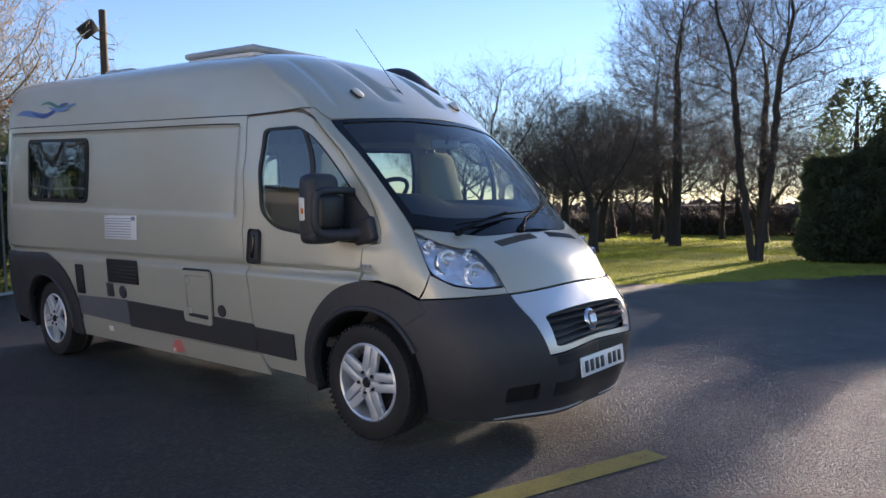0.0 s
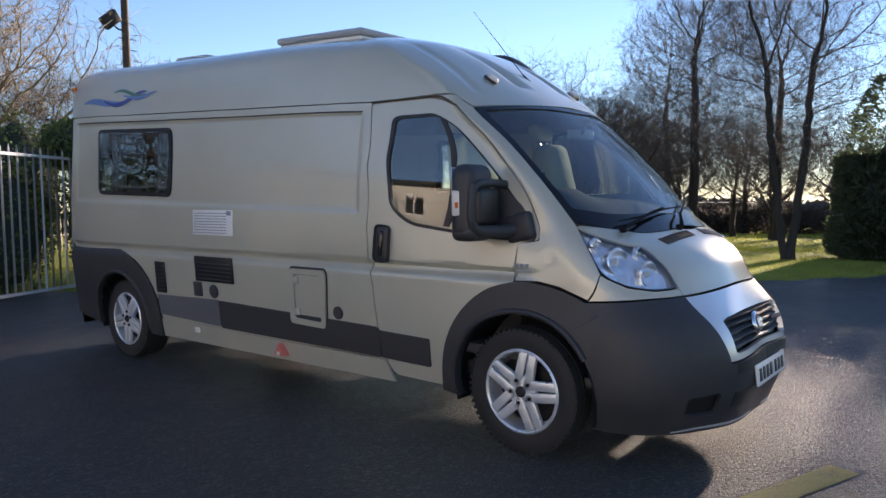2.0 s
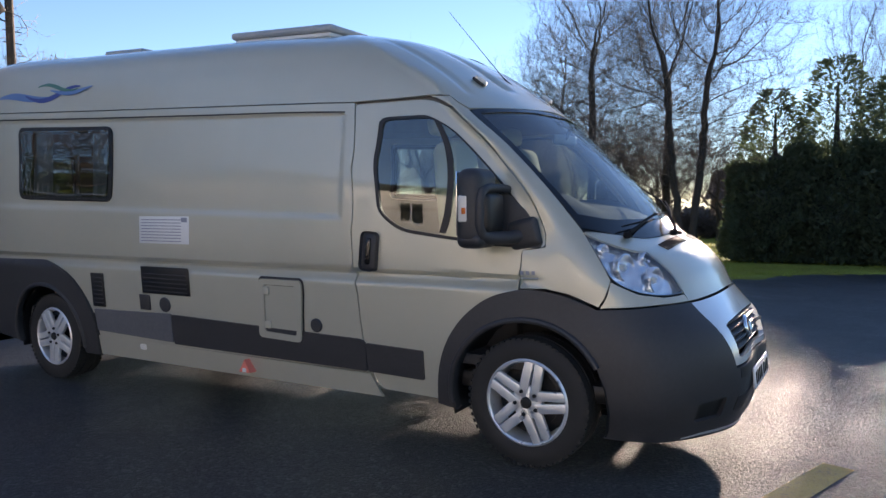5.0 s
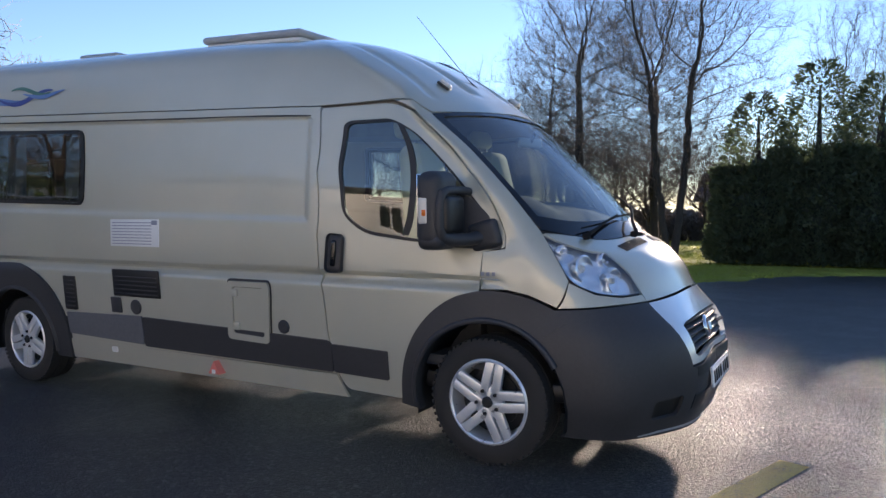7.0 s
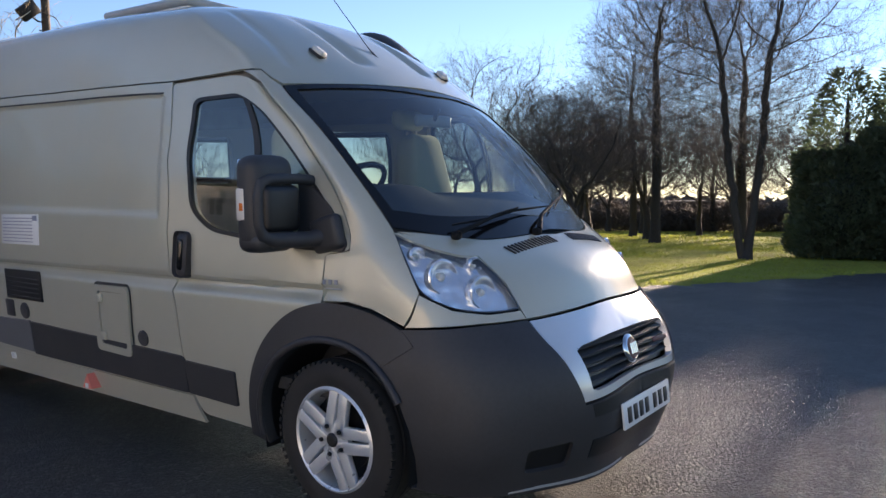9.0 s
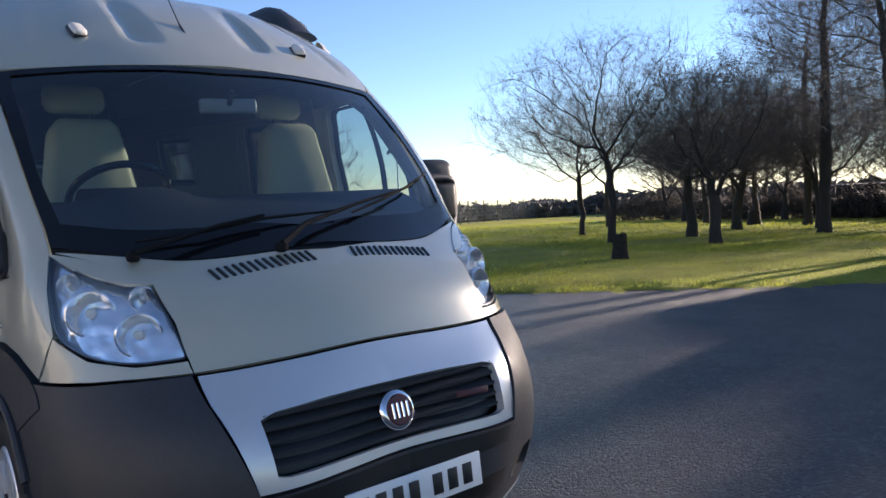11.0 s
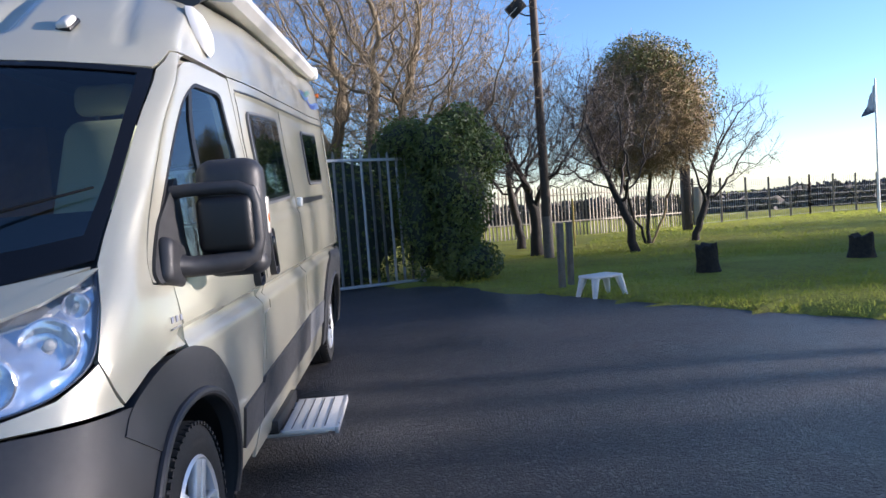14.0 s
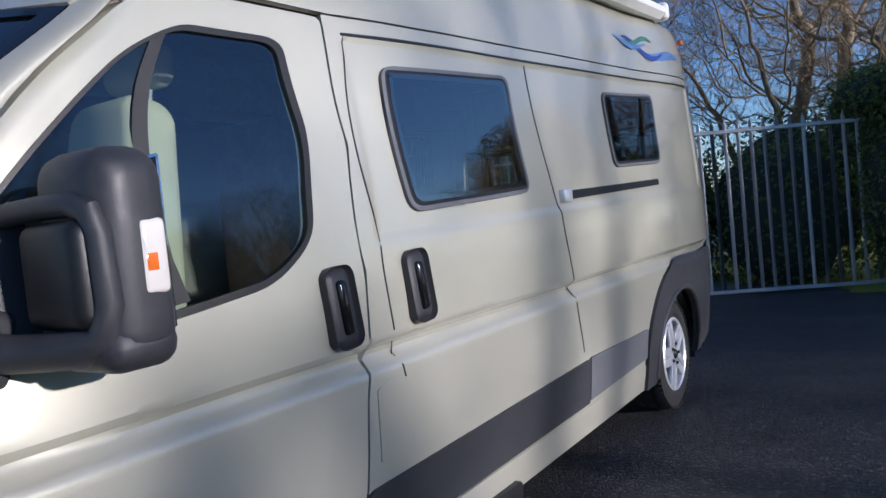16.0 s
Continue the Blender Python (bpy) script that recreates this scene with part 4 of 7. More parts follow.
for w in TAIL_WINDOWS:
    wc = (w[0][0] + w[1][0]) / 2
    tw = part("tail_window", box((0.006, 0.60, 0.55), (TAIL - 0.012, wc, 1.525)), WINDOW, van)
    for z in (1.26, 1.79):
        part("frame", box((0.03, 0.62, 0.03), (TAIL - 0.005, wc, z), 0.006, 1), BLACK, tw)
    for y in (-0.30, 0.30):
        part("frame", box((0.03, 0.03, 0.53), (TAIL - 0.005, wc + y, 1.525), 0.006, 1), BLACK, tw)
for s in (-1, 1):
    part("tail_lamp", box((0.05, 0.06, 0.42), (-4.945, 0.90 * s, 1.22), 0.02), RED, van, "red tail lamp")
    part("marker_lamp", box((0.05, 0.03, 0.035), (-4.86, 0.925 * s, 2.38), 0.008), AMBER, van)
part("underfloor", box((5.3, 1.72, 0.10), (-2.2, 0, 0.40), 0.03), BLACK, van)
part("cab_floor", box((4.9, 1.8, 0.06), (-2.35, 0, 0.52), 0.01), DASH, van)
part("exhaust", tube([(-3.3, -0.55, 0.26), (-2.6, -0.50, 0.25), (-2.3, -0.55, 0.27), (-1.2, -0.5, 0.30)], [0.06, 0.09, 0.09, 0.03], 10), DARKMETAL, van)
part("rear_axle", tube([(-4.035, -0.75, HUB), (-4.035, 0.75, HUB)], 0.05, 10), DARKMETAL, van)
part("subframe", box((1.3, 1.25, 0.22), (0.05, 0, 0.36), 0.05), BLACK, van)
for s in (-1, 1):
    for cx, r in ((0.0, 0.43), (-4.035, 0.42)):
        liner = bmesh.new()
        ring = [(cx + r * math.cos(radians(a)), HUB + r * math.sin(radians(a))) for a in range(-15, 196, 15)]
        a_ = [liner.verts.new((x, s * 0.96, z)) for x, z in ring]
        b_ = [liner.verts.new((x, s * 0.60, z)) for x, z in ring]
        for i in range(len(ring) - 1):
            liner.faces.new((a_[i], a_[i + 1], b_[i + 1], b_[i]))
        liner.faces.new(b_)
        part("arch_liner", liner, BLACK, van)


# wheels
def wheel(name):
    w = thing(name)
    w.parent = van
    t = part("tyre", lathe([(0.222, -0.100), (0.255, -0.112), (0.30, -0.110), (0.328, -0.098), (0.337, -0.080), (0.338, -0.05), (0.338, -0.045), (0.330, -0.042), (0.330, -0.036), (0.338, -0.033),
                            (0.338, 0.033), (0.330, 0.036), (0.330, 0.042), (0.338, 0.045), (0.337, 0.08), (0.328, 0.098), (0.30, 0.110), (0.255, 0.112), (0.222, 0.1)], 56), TYRE, w)
    knobs = bmesh.new()
    for k in range(60):
        a = 2 * math.pi * k / 60
        for yy in (-0.094, 0.094):
            box((0.018, 0.028, 0.012), (0.3285 * math.cos(a), yy, 0.3285 * math.sin(a)), turn=Euler((0, -a + math.pi / 2, 0)).to_matrix(), bm=knobs)
    tagged(part("tread", knobs, TYRE, t), kind="stuff")
    part("rim", lathe([(0.228, -0.104), (0.218, -0.112), (0.208, -0.104), (0.200, -0.06), (0.195, 0.09)], 48), ALLOY, w)
    part("brake_disc", lathe([(0.0, -0.03), (0.15, -0.03), (0.15, -0.02), (0.19, -0.01)], 32), DARKMETAL, w)
    for k in range(5):
        a0 = 2 * math.pi * k / 5 + math.pi / 2
        sp = bmesh.new()
        for off in (-0.031, 0.031):
            c, s_ = math.cos(a0), math.sin(a0)
            at = Vector((c * 0.118 - s_ * off, -0.094, s_ * 0.118 + c * off))
            box((0.195, 0.03, 0.051), at, 0.007, 2, turn=Euler((0, -a0 + off * 1.2, 0)).to_matrix(), bm=sp)
        part("spoke", sp, ALLOY, w)
        b0 = a0 + math.pi / 5
        nut = lathe([(0.0, -0.118), (0.009, -0.118), (0.011, -0.10)], 10)
        bmesh.ops.translate(nut, verts=nut.verts, vec=(0.062 * math.cos(b0), 0, 0.062 * math.sin(b0)))
        part("wheel_nut", nut, DARKMETAL, w)
    part("hub", lathe([(0.0, -0.108), (0.05, -0.106), (0.085, -0.098), (0.09, -0.08)], 32), ALLOY, w)
    part("hub_cap", lathe([(0.0, -0.121), (0.022, -0.119), (0.03, -0.112), (0.032, -0.1)], 24), DARKMETAL, w)
    return w


first = wheel("wheel")
first.matrix_basis = pose(0.0, -0.845, HUB, 0, 12, 0)
for x, s, a in ((-4.035, -1, 40), (0.0, 1, 20), (-4.035, 1, 55)):
    copy_thing(first, pose(x, 0.845 * s, HUB, 0, a, 0 if s < 0 else 180))


# mirrors on long arms
def mirror(s):
    m = thing("door_mirror")
    m.parent = van
    m.location = (0, 0, 0) if s < 0 else (-0.03, 0, -0.018)
    m["label"] = "large black door mirror on two arms"
    part("housing", box((0.15, 0.225, 0.385), (-0.205, 1.095 * s, 1.342), 0.06, 5), PLASTIC, m)
    part("fold_hinge", box((0.06, 0.185, 0.19), (-0.125, 1.085 * s, 1.315), 0.028, 4), BLACK, m)
    part("glass", box((0.006, 0.150, 0.32), (-0.279, 1.095 * s, 1.36), 0.002), CHROME, m)
    part("arm_loop", tube([(-0.12, 0.915 * s, 1.430), (-0.12, 0.965 * s, 1.435), (-0.125, 1.04 * s, 1.437), (-0.13, 1.13 * s, 1.435), (-0.135, 1.170 * s, 1.42), (-0.14, 1.180 * s, 1.38), (-0.145, 1.180 * s, 1.26),
                           (-0.14, 1.165 * s, 1.205), (-0.125, 1.12 * s, 1.19), (-0.105, 1.04 * s, 1.185), (-0.08, 0.975 * s, 1.185), (-0.04, 0.925 * s, 1.195)],
                          [0.024, 0.022, 0.022, 0.023, 0.024, 0.024, 0.026, 0.030, 0.036, 0.035, 0.035, 0.040], 12), PLASTIC, m)
    part("lower_shell", box((0.15, 0.205, 0.09), (-0.20, 1.10 * s, 1.182), 0.042, 4), PLASTIC, m)
    part("arm_foot", box((0.17, 0.06, 0.15), (-0.02, 0.925 * s, 1.205), 0.028, 3, turn=Euler((0, radians(-14), 0)).to_matrix()), PLASTIC, m)
    lens = part("indicator", box((0.056, 0.03, 0.135), (-0.225, 1.196 * s, 1.335), 0.012, 3), CLEARLENS, m, "clear side indicator with an amber bulb")
    part("bulb", box((0.026, 0.006, 0.036), (-0.218, 1.2085 * s, 1.325), 0.004), AMBER, lens)


mirror(-1)
mirror(1)


# flank fittings
def handle(x, z, s):
    p, n = on_flank(x, z, s, 0.004)
    h = part("door_handle", box((0.115, 0.03, 0.225), p, 0.035, 4, turn=Euler((radians(3 * s), radians(4), 0)).to_matrix()), PLASTIC, van, "black recessed door handle")
    part("pull", box((0.035, 0.03, 0.15), p + Vector((0.0, 0.012 * s, 0)), 0.012, 3, turn=Euler((radians(3 * s), radians(4), 0)).to_matrix()), GLOSSBLACK, h)


handle(-0.93, 1.095, -1)
handle(-0.938, 1.118, 1)
handle(-1.29, 1.132, 1)


def flank_box(name, x0, z0, x1, z1, mat_, s=-1, depth=0.012, r=0.008, label=""):
    p, n = on_flank((x0 + x1) / 2, (z0 + z1) / 2, s, depth * 0.3)
    lean = math.atan2(n.z, abs(n.y))
    return part(name, box((abs(x1 - x0), depth, abs(z1 - z0)), p, r, 2, turn=Euler((lean * s * 1.0, 0, 0)).to_matrix()), mat_, van, label)


vent = flank_box("fridge_vent", -2.89, 0.75, -2.41, 0.94, BLACK, label="black louvred fridge vent")
for k in range(6):
    p, n = on_flank(-2.65, 0.772 + 0.029 * k, -1, 0.009)
    part("louvre", box((0.44, 0.008, 0.009), p, 0.002, 1), PLASTIC, vent)
vent2 = flank_box("lower_vent", -3.46, 0.62, -3.315, 0.87, BLACK, label="tall black vent")
for k in range(7):
    p, n = on_flank(-3.388, 0.65 + 0.031 * k, -1, 0.009)
    part("louvre", box((0.12, 0.008, 0.009), p, 0.002, 1), PLASTIC, vent2)
flank_box("flue_cover", -2.93, 0.63, -2.82, 0.74, PLASTIC, label="small square black flue cover")
def flank_disc(name, x, z, r, mat_, s=-1, label=""):
    p, n = on_flank(x, z, s, 0.0)
    c = lathe([(0.0, 0.016), (r * 0.85, 0.014), (r, 0.008), (r, -0.004)], 24, "Z")
    bmesh.ops.transform(c, matrix=Matrix.Translation(p) @ n.to_track_quat("Z", "Y").to_matrix().to_4x4(), verts=c.verts)
    return part(name, c, mat_, van, label)
flank_disc("water_inlet", -2.67, 0.68, 0.052, PLASTIC, label="round black filler cap")
flank_disc("mains_socket", -1.34, 0.64, 0.042, PLASTIC, label="round black filler cap")
hatch = skin("service_hatch", outline([(-1.80, 0.535), (-1.775, 0.905), (-1.435, 0.905), (-1.455, 0.525)], 0.035), WHITE, van, holes=[outline([(-1.745, 0.575), (-1.735, 0.87), (-1.475, 0.87), (-1.49, 0.565)], 0.02)], lift=0.018, thick=0.018, label="cream-framed toilet service hatch")
hatch.data.materials[0] = PAINT
skin("hatch_gap", outline([(-1.812, 0.523), (-1.787, 0.917), (-1.423, 0.917), (-1.443, 0.513)], 0.035), INK, hatch, lift=0.003, thick=0)
skin("hatch_door", outline([(-1.74, 0.58), (-1.73, 0.865), (-1.48, 0.865), (-1.495, 0.57)], 0.018), PAINT, hatch, lift=0.010, thick=0.012)
for z in (0.62, 0.83):
    p, n = on_flank(-1.715, z, -1, 0.016)
    part("catch", box((0.05, 0.02, 0.05), p, 0.01), PAINT, hatch)
notice = flank_box("notice_sheet", -2.885, 1.10, -2.39, 1.285, PLATE, depth=0.004, r=0.001, label="white printed notice sheet stuck to the flank")
for k in range(8):
    p, n = on_flank(-2.66, 1.118 + 0.0205 * k, -1, 0.006)
    part("print_bar", box((0.40, 0.002, 0.0055), p + Vector((0, 0, 0)), 0), GREYINK, notice)
p, n = on_flank(-2.43, 1.262, -1, 0.006)
part("print_block", box((0.055, 0.002, 0.03), p), GREYINK, notice)
tri = bmesh.new()
layers = [[tri.verts.new((-1.93 + 0.055 * math.cos(a), y, 0.32 + 0.055 * math.sin(a))) for a in (math.pi / 2, math.pi * 7 / 6, math.pi * 11 / 6)] for y in (-1.004, -0.94)]
tri.faces.new(layers[0])
tri.faces.new(layers[1][::-1])
for k in range(3):
    tri.faces.new((layers[0][k], layers[0][(k + 1) % 3], layers[1][(k + 1) % 3], layers[1][k]))
tag = part("warning_triangle", tri, TAGRED, van, "small red and white triangular tag")
part("white_centre", box((0.03, 0.004, 0.026), (-1.93, -1.006, 0.308), 0.001, 1), PLATE, tag)
flank_box("sill_tag", -2.99, 0.335, -2.93, 0.375, WHITE, depth=0.006)
for s in (-1, 1):
    lettering = flank_box("wing_lettering", *((-0.045, 0.974, 0.06, 0.982) if s < 0 else (-0.045, 0.986, 0.055, 0.993)), ALLOY, s, 0.003, 0.001, "small grey lettering on the wing")
    for dx in (-0.03, 0.0, 0.03):
        p, n = on_flank(0.005 + dx, 1.006 if s < 0 else 1.016, s, 0.001)
        part("bar", box((0.019, 0.003, 0.02), p, 0.001, 1), GREYINK, lettering)

# dark seams that run along the top of the flank
for s, side in ((-1, "R"), (1, "L")):
    skin("flank_groove", outline([(-4.76, 2.052), (-4.76, 2.060), (-1.14, 1.894), (-1.14, 1.886)]), INK, van, lift=0.003, thick=0.003, halves=side)
# sliding door lines and its rail on the kerb side
skin("door_seam", outline([(-2.30, 1.93), (-2.29, 1.93), (-2.405, 1.30), (-2.555, 0.66), (-2.565, 0.66), (-2.415, 1.30)], 0, 0.04), INK, van, lift=0.001, thick=0.002, halves="L")
skin("door_seam", outline([(-1.150, 1.895), (-1.155, 1.895), (-1.150, 1.30), (-1.162, 1.02), (-1.205, 0.87), (-1.20, 0.87), (-1.157, 1.02), (-1.145, 1.30)], 0, 0.04), INK, van, lift=0.002, thick=0.002, halves="L")
skin("fuel_flap", outline([(-1.065, 0.65), (-1.065, 0.865), (-1.19, 0.875), (-1.21, 0.665)], 0.01), PAINT, van, lift=0.004, thick=0.004, halves="L")
rail = skin("slide_rail", outline([(-3.82, 1.392), (-3.82, 1.427), (-2.46, 1.39), (-2.46, 1.35)], 0.01), BLACK, van, lift=0.006, thick=0.015, halves="L", label="black sliding-door rail")
p, n = on_flank(-2.475, 1.369, 1, 0.012)
part("rail_stop", box((0.09, 0.03, 0.06), p, 0.008), ALLOY, rail)
for s in (-1, 1):
    swoosh = thing("decal")
    swoosh.parent = van
    swoosh["label"] = "blue and green swoosh decal"
    for k, (mt, x0, x1, z0, amp, wide, ph) in enumerate(((LIGHTBLUE, -4.62, -3.95, 2.20, 0.02, 0.045, 0.5), (BLUE, -4.25, -3.60, 2.21, -0.045, 0.030, 0.0), (GREEN, -4.10, -3.62, 2.255, 0.03, 0.022, 0.6), (LIGHTBLUE, -3.95, -3.45, 2.225, 0.02, 0.022, 2.4))):
        up, dn = [], []
        for i in range(13):
            t = i / 12
            x = x0 + (x1 - x0) * t
            z = z0 + amp * math.sin(ph + t * math.pi * 1.6) + 0.02 * (-x - 4)
            w_ = wide * math.sin(math.pi * (0.06 + 0.88 * t)) * 0.6 + 0.002
            up.append((x, z + w_))
            dn.append((x, z - w_))
        skin("stripe", outline(up + dn[::-1], 0, 0.05), mt, swoosh, lift=0.003 + 0.0015 * k, thick=0, halves="R" if s < 0 else "L", step=0.05)

# electric step below the sliding door
step = thing("entry_step")
step.parent = van
step["label"] = "pulled-out aluminium entry step"
part("tread", box((0.60, 0.27, 0.022), (-1.60, 1.12, 0.225), 0.006), WHITE, step)
for k in range(4):
    part("grip_strip", box((0.54, 0.004, 0.003), (-1.60, 1.03 + 0.055 * k, 0.2375)), INK, step)
part("front_edge", box((0.61, 0.02, 0.035), (-1.60, 1.258, 0.22), 0.004), ALLOY, step)
for dx in (-0.26, 0.26):
    part("arm", box((0.025, 0.34, 0.03), (-1.60 + dx, 1.04, 0.212), 0.004), ALLOY, step)
part("box", box((0.62, 0.25, 0.07), (-1.60, 0.85, 0.26), 0.01), DARKMETAL, step)

# roof fittings
def roof_z(x, y):
    d = (GP[:, 0] - x) ** 2 + (GP[:, 1] + abs(y)) ** 2 + np.where(GP[:, 2] > 2.0, 0, 9)
    return float(GP[int(np.argmin(d)), 2])


def rooflight(x0, x1, half, h, y0=0.0):
    z = roof_z((x0 + x1) / 2, 0.2)
    r = thing("rooflight")
    r.parent = van
    part("frame", box((x1 - x0, 2 * half, h * 0.5), ((x0 + x1) / 2, y0, z + h * 0.22), 0.03, 3, turn=Euler((0, radians(2.6), 0)).to_matrix()), WHITE, r)
    part("dome", box((x1 - x0 + 0.04, 2 * half + 0.04, h * 0.6), ((x0 + x1) / 2, y0, z + h * 0.7), 0.5 * h * 0.59, 4, turn=Euler((0, radians(2.6), 0)).to_matrix()), PALEGREY, r)


rooflight(-2.50, -1.62, 0.36, 0.085, -0.10)
rooflight(-4.15, -3.70, 0.25, 0.085, -0.05)
part("roof_aerial", tube([(-4.6, -0.2, roof_z(-4.6, 0.2)), (-4.6, -0.2, roof_z(-4.6, 0.2) + 0.05)], [0.03, 0.012], 10), BLACK, van)
awning = thing("awning")
awning.parent = van
awning["label"] = "cream wind-out awning case along the roof edge"
z0, z1 = 2.30, 2.455
case = bmesh.new()
prof = [(0.80, 0.02), (0.95, 0.0), (0.99, 0.035), (0.985, 0.075), (0.94, 0.10), (0.82, 0.095)]
ra = [case.verts.new((-1.24, y, z0 + 0.012 + h)) for y, h in prof]
rb = [case.verts.new((-4.35, y - 0.0, z1 + h)) for y, h in prof]
for i in range(len(prof)):
    case.faces.new((ra[i], ra[(i + 1) % len(prof)], rb[(i + 1) % len(prof)], rb[i]))
case.faces.new(ra)
case.faces.new(rb[::-1])
part("case", case, WHITE, awning)
part("end_cap", box((0.08, 0.215, 0.118), (-4.37, 0.893, z1 + 0.052), 0.035, 4), WHITE, awning)
fin = bmesh.new()
rings = []
for t in np.linspace(0, 1, 13):
    x = -1.52 + 0.58 * t
    rise = 0.125 * math.sin(math.pi * min(1.0, 0.12 + 0.80 * t)) ** 0.8 * (1 if t < 0.9 else 0.8)
    z = 2.405 - 0.115 * t - 0.10 * max(0.0, t - 0.55)
    rings.append([fin.verts.new((x, 0.765 + 0.115 * math.cos(a), z + (rise if math.sin(a) > 0 else 0.03) * math.sin(a))) for a in np.linspace(0, 2 * math.pi, 15)[:-1]])
for r, q in zip(rings, rings[1:]):
    for k in range(14):
        fin.faces.new((r[k], r[(k + 1) % 14], q[(k + 1) % 14], q[k]))
fin.faces.new(rings[0])
fin.faces.new(rings[-1][::-1])
part("front_cap", fin, PLASTIC, awning, "smooth dark front end of the awning")
p, n = on_flank(-0.87, 2.10, 1, 0.0)
lamp = lathe([(0.0, 0.045), (0.05, 0.04), (0.085, 0.02), (0.095, 0.0)], 24, "Z")
bmesh.ops.transform(lamp, matrix=Matrix.Translation(p) @ n.to_track_quat("Z", "Y").to_matrix().to_4x4() @ Matrix.Diagonal((0.7, 1.25, 1, 1)), verts=lamp.verts)
part("awning_lamp", lamp, WHITE, van, "oval white porch lamp")
for s in (-1, 1):
    q = at_place(-0.49, 2.065, -0.50)
    p = shell(np.array([q[0]]), np.array([q[1]]))[0]
    c = part("clearance_lamp", box((0.075, 0.055, 0.032), (p[0] + 0.01, -p[1] * -1 if s < 0 else -p[1], p[2] + 0.012), 0.014, 3, turn=Euler((0, radians(38), radians(-12 * s))).to_matrix()), CLEARLENS, van, "small clear roof marker lamp")
    part("base", box((0.085, 0.065, 0.018), (p[0], -p[1] * -1 if s < 0 else -p[1], p[2] + 0.002), 0.006, 2, turn=Euler((0, radians(38), radians(-12 * s))).to_matrix()), BLACK, c)
aerial = part("whip_aerial", tube([(-0.47, -0.055, 2.06), (-0.50, -0.055, 2.10), (-0.56, -0.055, 2.16), (-0.95, -0.055, 2.62)], [0.016, 0.008, 0.003, 0.0015], 8), BLACK, van)
part("aerial_foot", box((0.09, 0.035, 0.03), (-0.46, -0.055, 2.058), 0.012, 3, turn=Euler((0, radians(38), 0)).to_matrix()), BLACK, van)

# ---- cab and living space ----
dash = bmesh.new()
prof = [(0.40, 1.15), (0.30, 1.235), (0.14, 1.315), (0.0, 1.36), (-0.10, 1.372), (-0.17, 1.355), (-0.20, 1.30), (-0.18, 1.12), (-0.12, 0.80), (0.30, 0.80)]
cols = []
for y in np.linspace(-0.80, 0.80, 33):
    hump = 0.045 * math.exp(-((y + 0.42) / 0.17) ** 4)
    pull = 0.12 * (abs(y) / 0.8) ** 3
    cols.append([dash.verts.new((x - pull * (x > -0.1), y, z + hump * (1.2 < z) * (x < 0.1))) for x, z in prof])
for p, q in zip(cols, cols[1:]):
    for k in range(len(prof)):
        dash.faces.new((p[k], p[(k + 1) % len(prof)], q[(k + 1) % len(prof)], q[k]))
dash.faces.new(cols[0])
dash.faces.new(cols[-1][::-1])
box((0.30, 0.50, 0.5), (-0.14, 0, 0.82), 0.05, 3, bm=dash)
part("dashboard", dash, DASH, van)
wheel_s = thing("steering_wheel")
wheel_s.parent = van
rim = lathe([(0.190 + 0.015 * math.cos(a), 0.015 * math.sin(a)) for a in np.linspace(0, 2 * math.pi, 9)[:-1]], 32, "X", close=True)
bmesh.ops.transform(rim, matrix=pose(-0.37, -0.42, 1.395, 0, 52, 0), verts=rim.verts)
part("rim", rim, GLOSSBLACK, wheel_s)
part("boss", box((0.05, 0.34, 0.09), (-0.36, -0.42, 1.385), 0.02, 2, turn=Euler((0, radians(52), 0)).to_matrix()), DASH, wheel_s)


def cab_seat(y):
    s = thing("cab_seat")
    s.parent = van
    s["label"] = "cab seat in a cream cover"
    part("cushion", box((0.50, 0.50, 0.18), (-0.36, y, 0.98), 0.06, 3), CREAM, s)
    bk = bmesh.new()
    box((0.16, 0.50, 0.72), (0, 0, 0.36), 0.06, 4, bm=bk)
    for v in bk.verts:
        if v.co.z > 0.35:
            v.co.y *= 1 - 0.50 * ((v.co.z - 0.35) / 0.35) ** 1.3
    bmesh.ops.transform(bk, matrix=pose(-0.575, y, 1.02, 0, -10, 0), verts=bk.verts)
    part("backrest", bk, CREAM, s)
    part("headrest", box((0.09, 0.25, 0.125), (-0.765, y - 0.01, 1.825), 0.04, 3, turn=Euler((0, radians(-8), 0)).to_matrix()), CREAM, s)
    part("stalk", tube([(-0.735, y - 0.05, 1.68), (-0.76, y - 0.05, 1.80)], 0.008, 6), CHROME, s)
    part("stalk", tube([(-0.735, y + 0.05, 1.68), (-0.76, y + 0.05, 1.80)], 0.008, 6), CHROME, s)
    part("plinth", box((0.45, 0.42, 0.38), (-0.40, y, 0.72), 0.02), DASH, s)


cab_seat(0.52)
cab_seat(-0.46)
part("rear_view_mirror", box((0.025, 0.235, 0.062), (-0.15, -0.026, 1.741), 0.014, 3, turn=Euler((0, 0, radians(-14))).to_matrix()), PALEGREY, van)
part("mirror_stem", tube([(-0.145, -0.026, 1.745), (-0.115, -0.02, 1.80)], 0.012, 6), DASH, van)
galley = thing("galley_unit")
galley.parent = van
part("carcass", box((1.5, 0.45, 0.36), (-3.3, -0.70, 0.73), 0.01), WOOD, galley)
part("worktop", box((1.54, 0.48, 0.03), (-3.3, -0.69, 1.0 - 0.07), 0.008), GREYPLASTIC, galley)
part("side_bench", box((1.5, 0.5, 0.4), (-3.6, 0.66, 0.75), 0.03), CREAM, van)
part("overhead_locker", box((2.0, 0.30, 0.28), (-2.9, -0.72, 2.10), 0.02), WOOD, van)
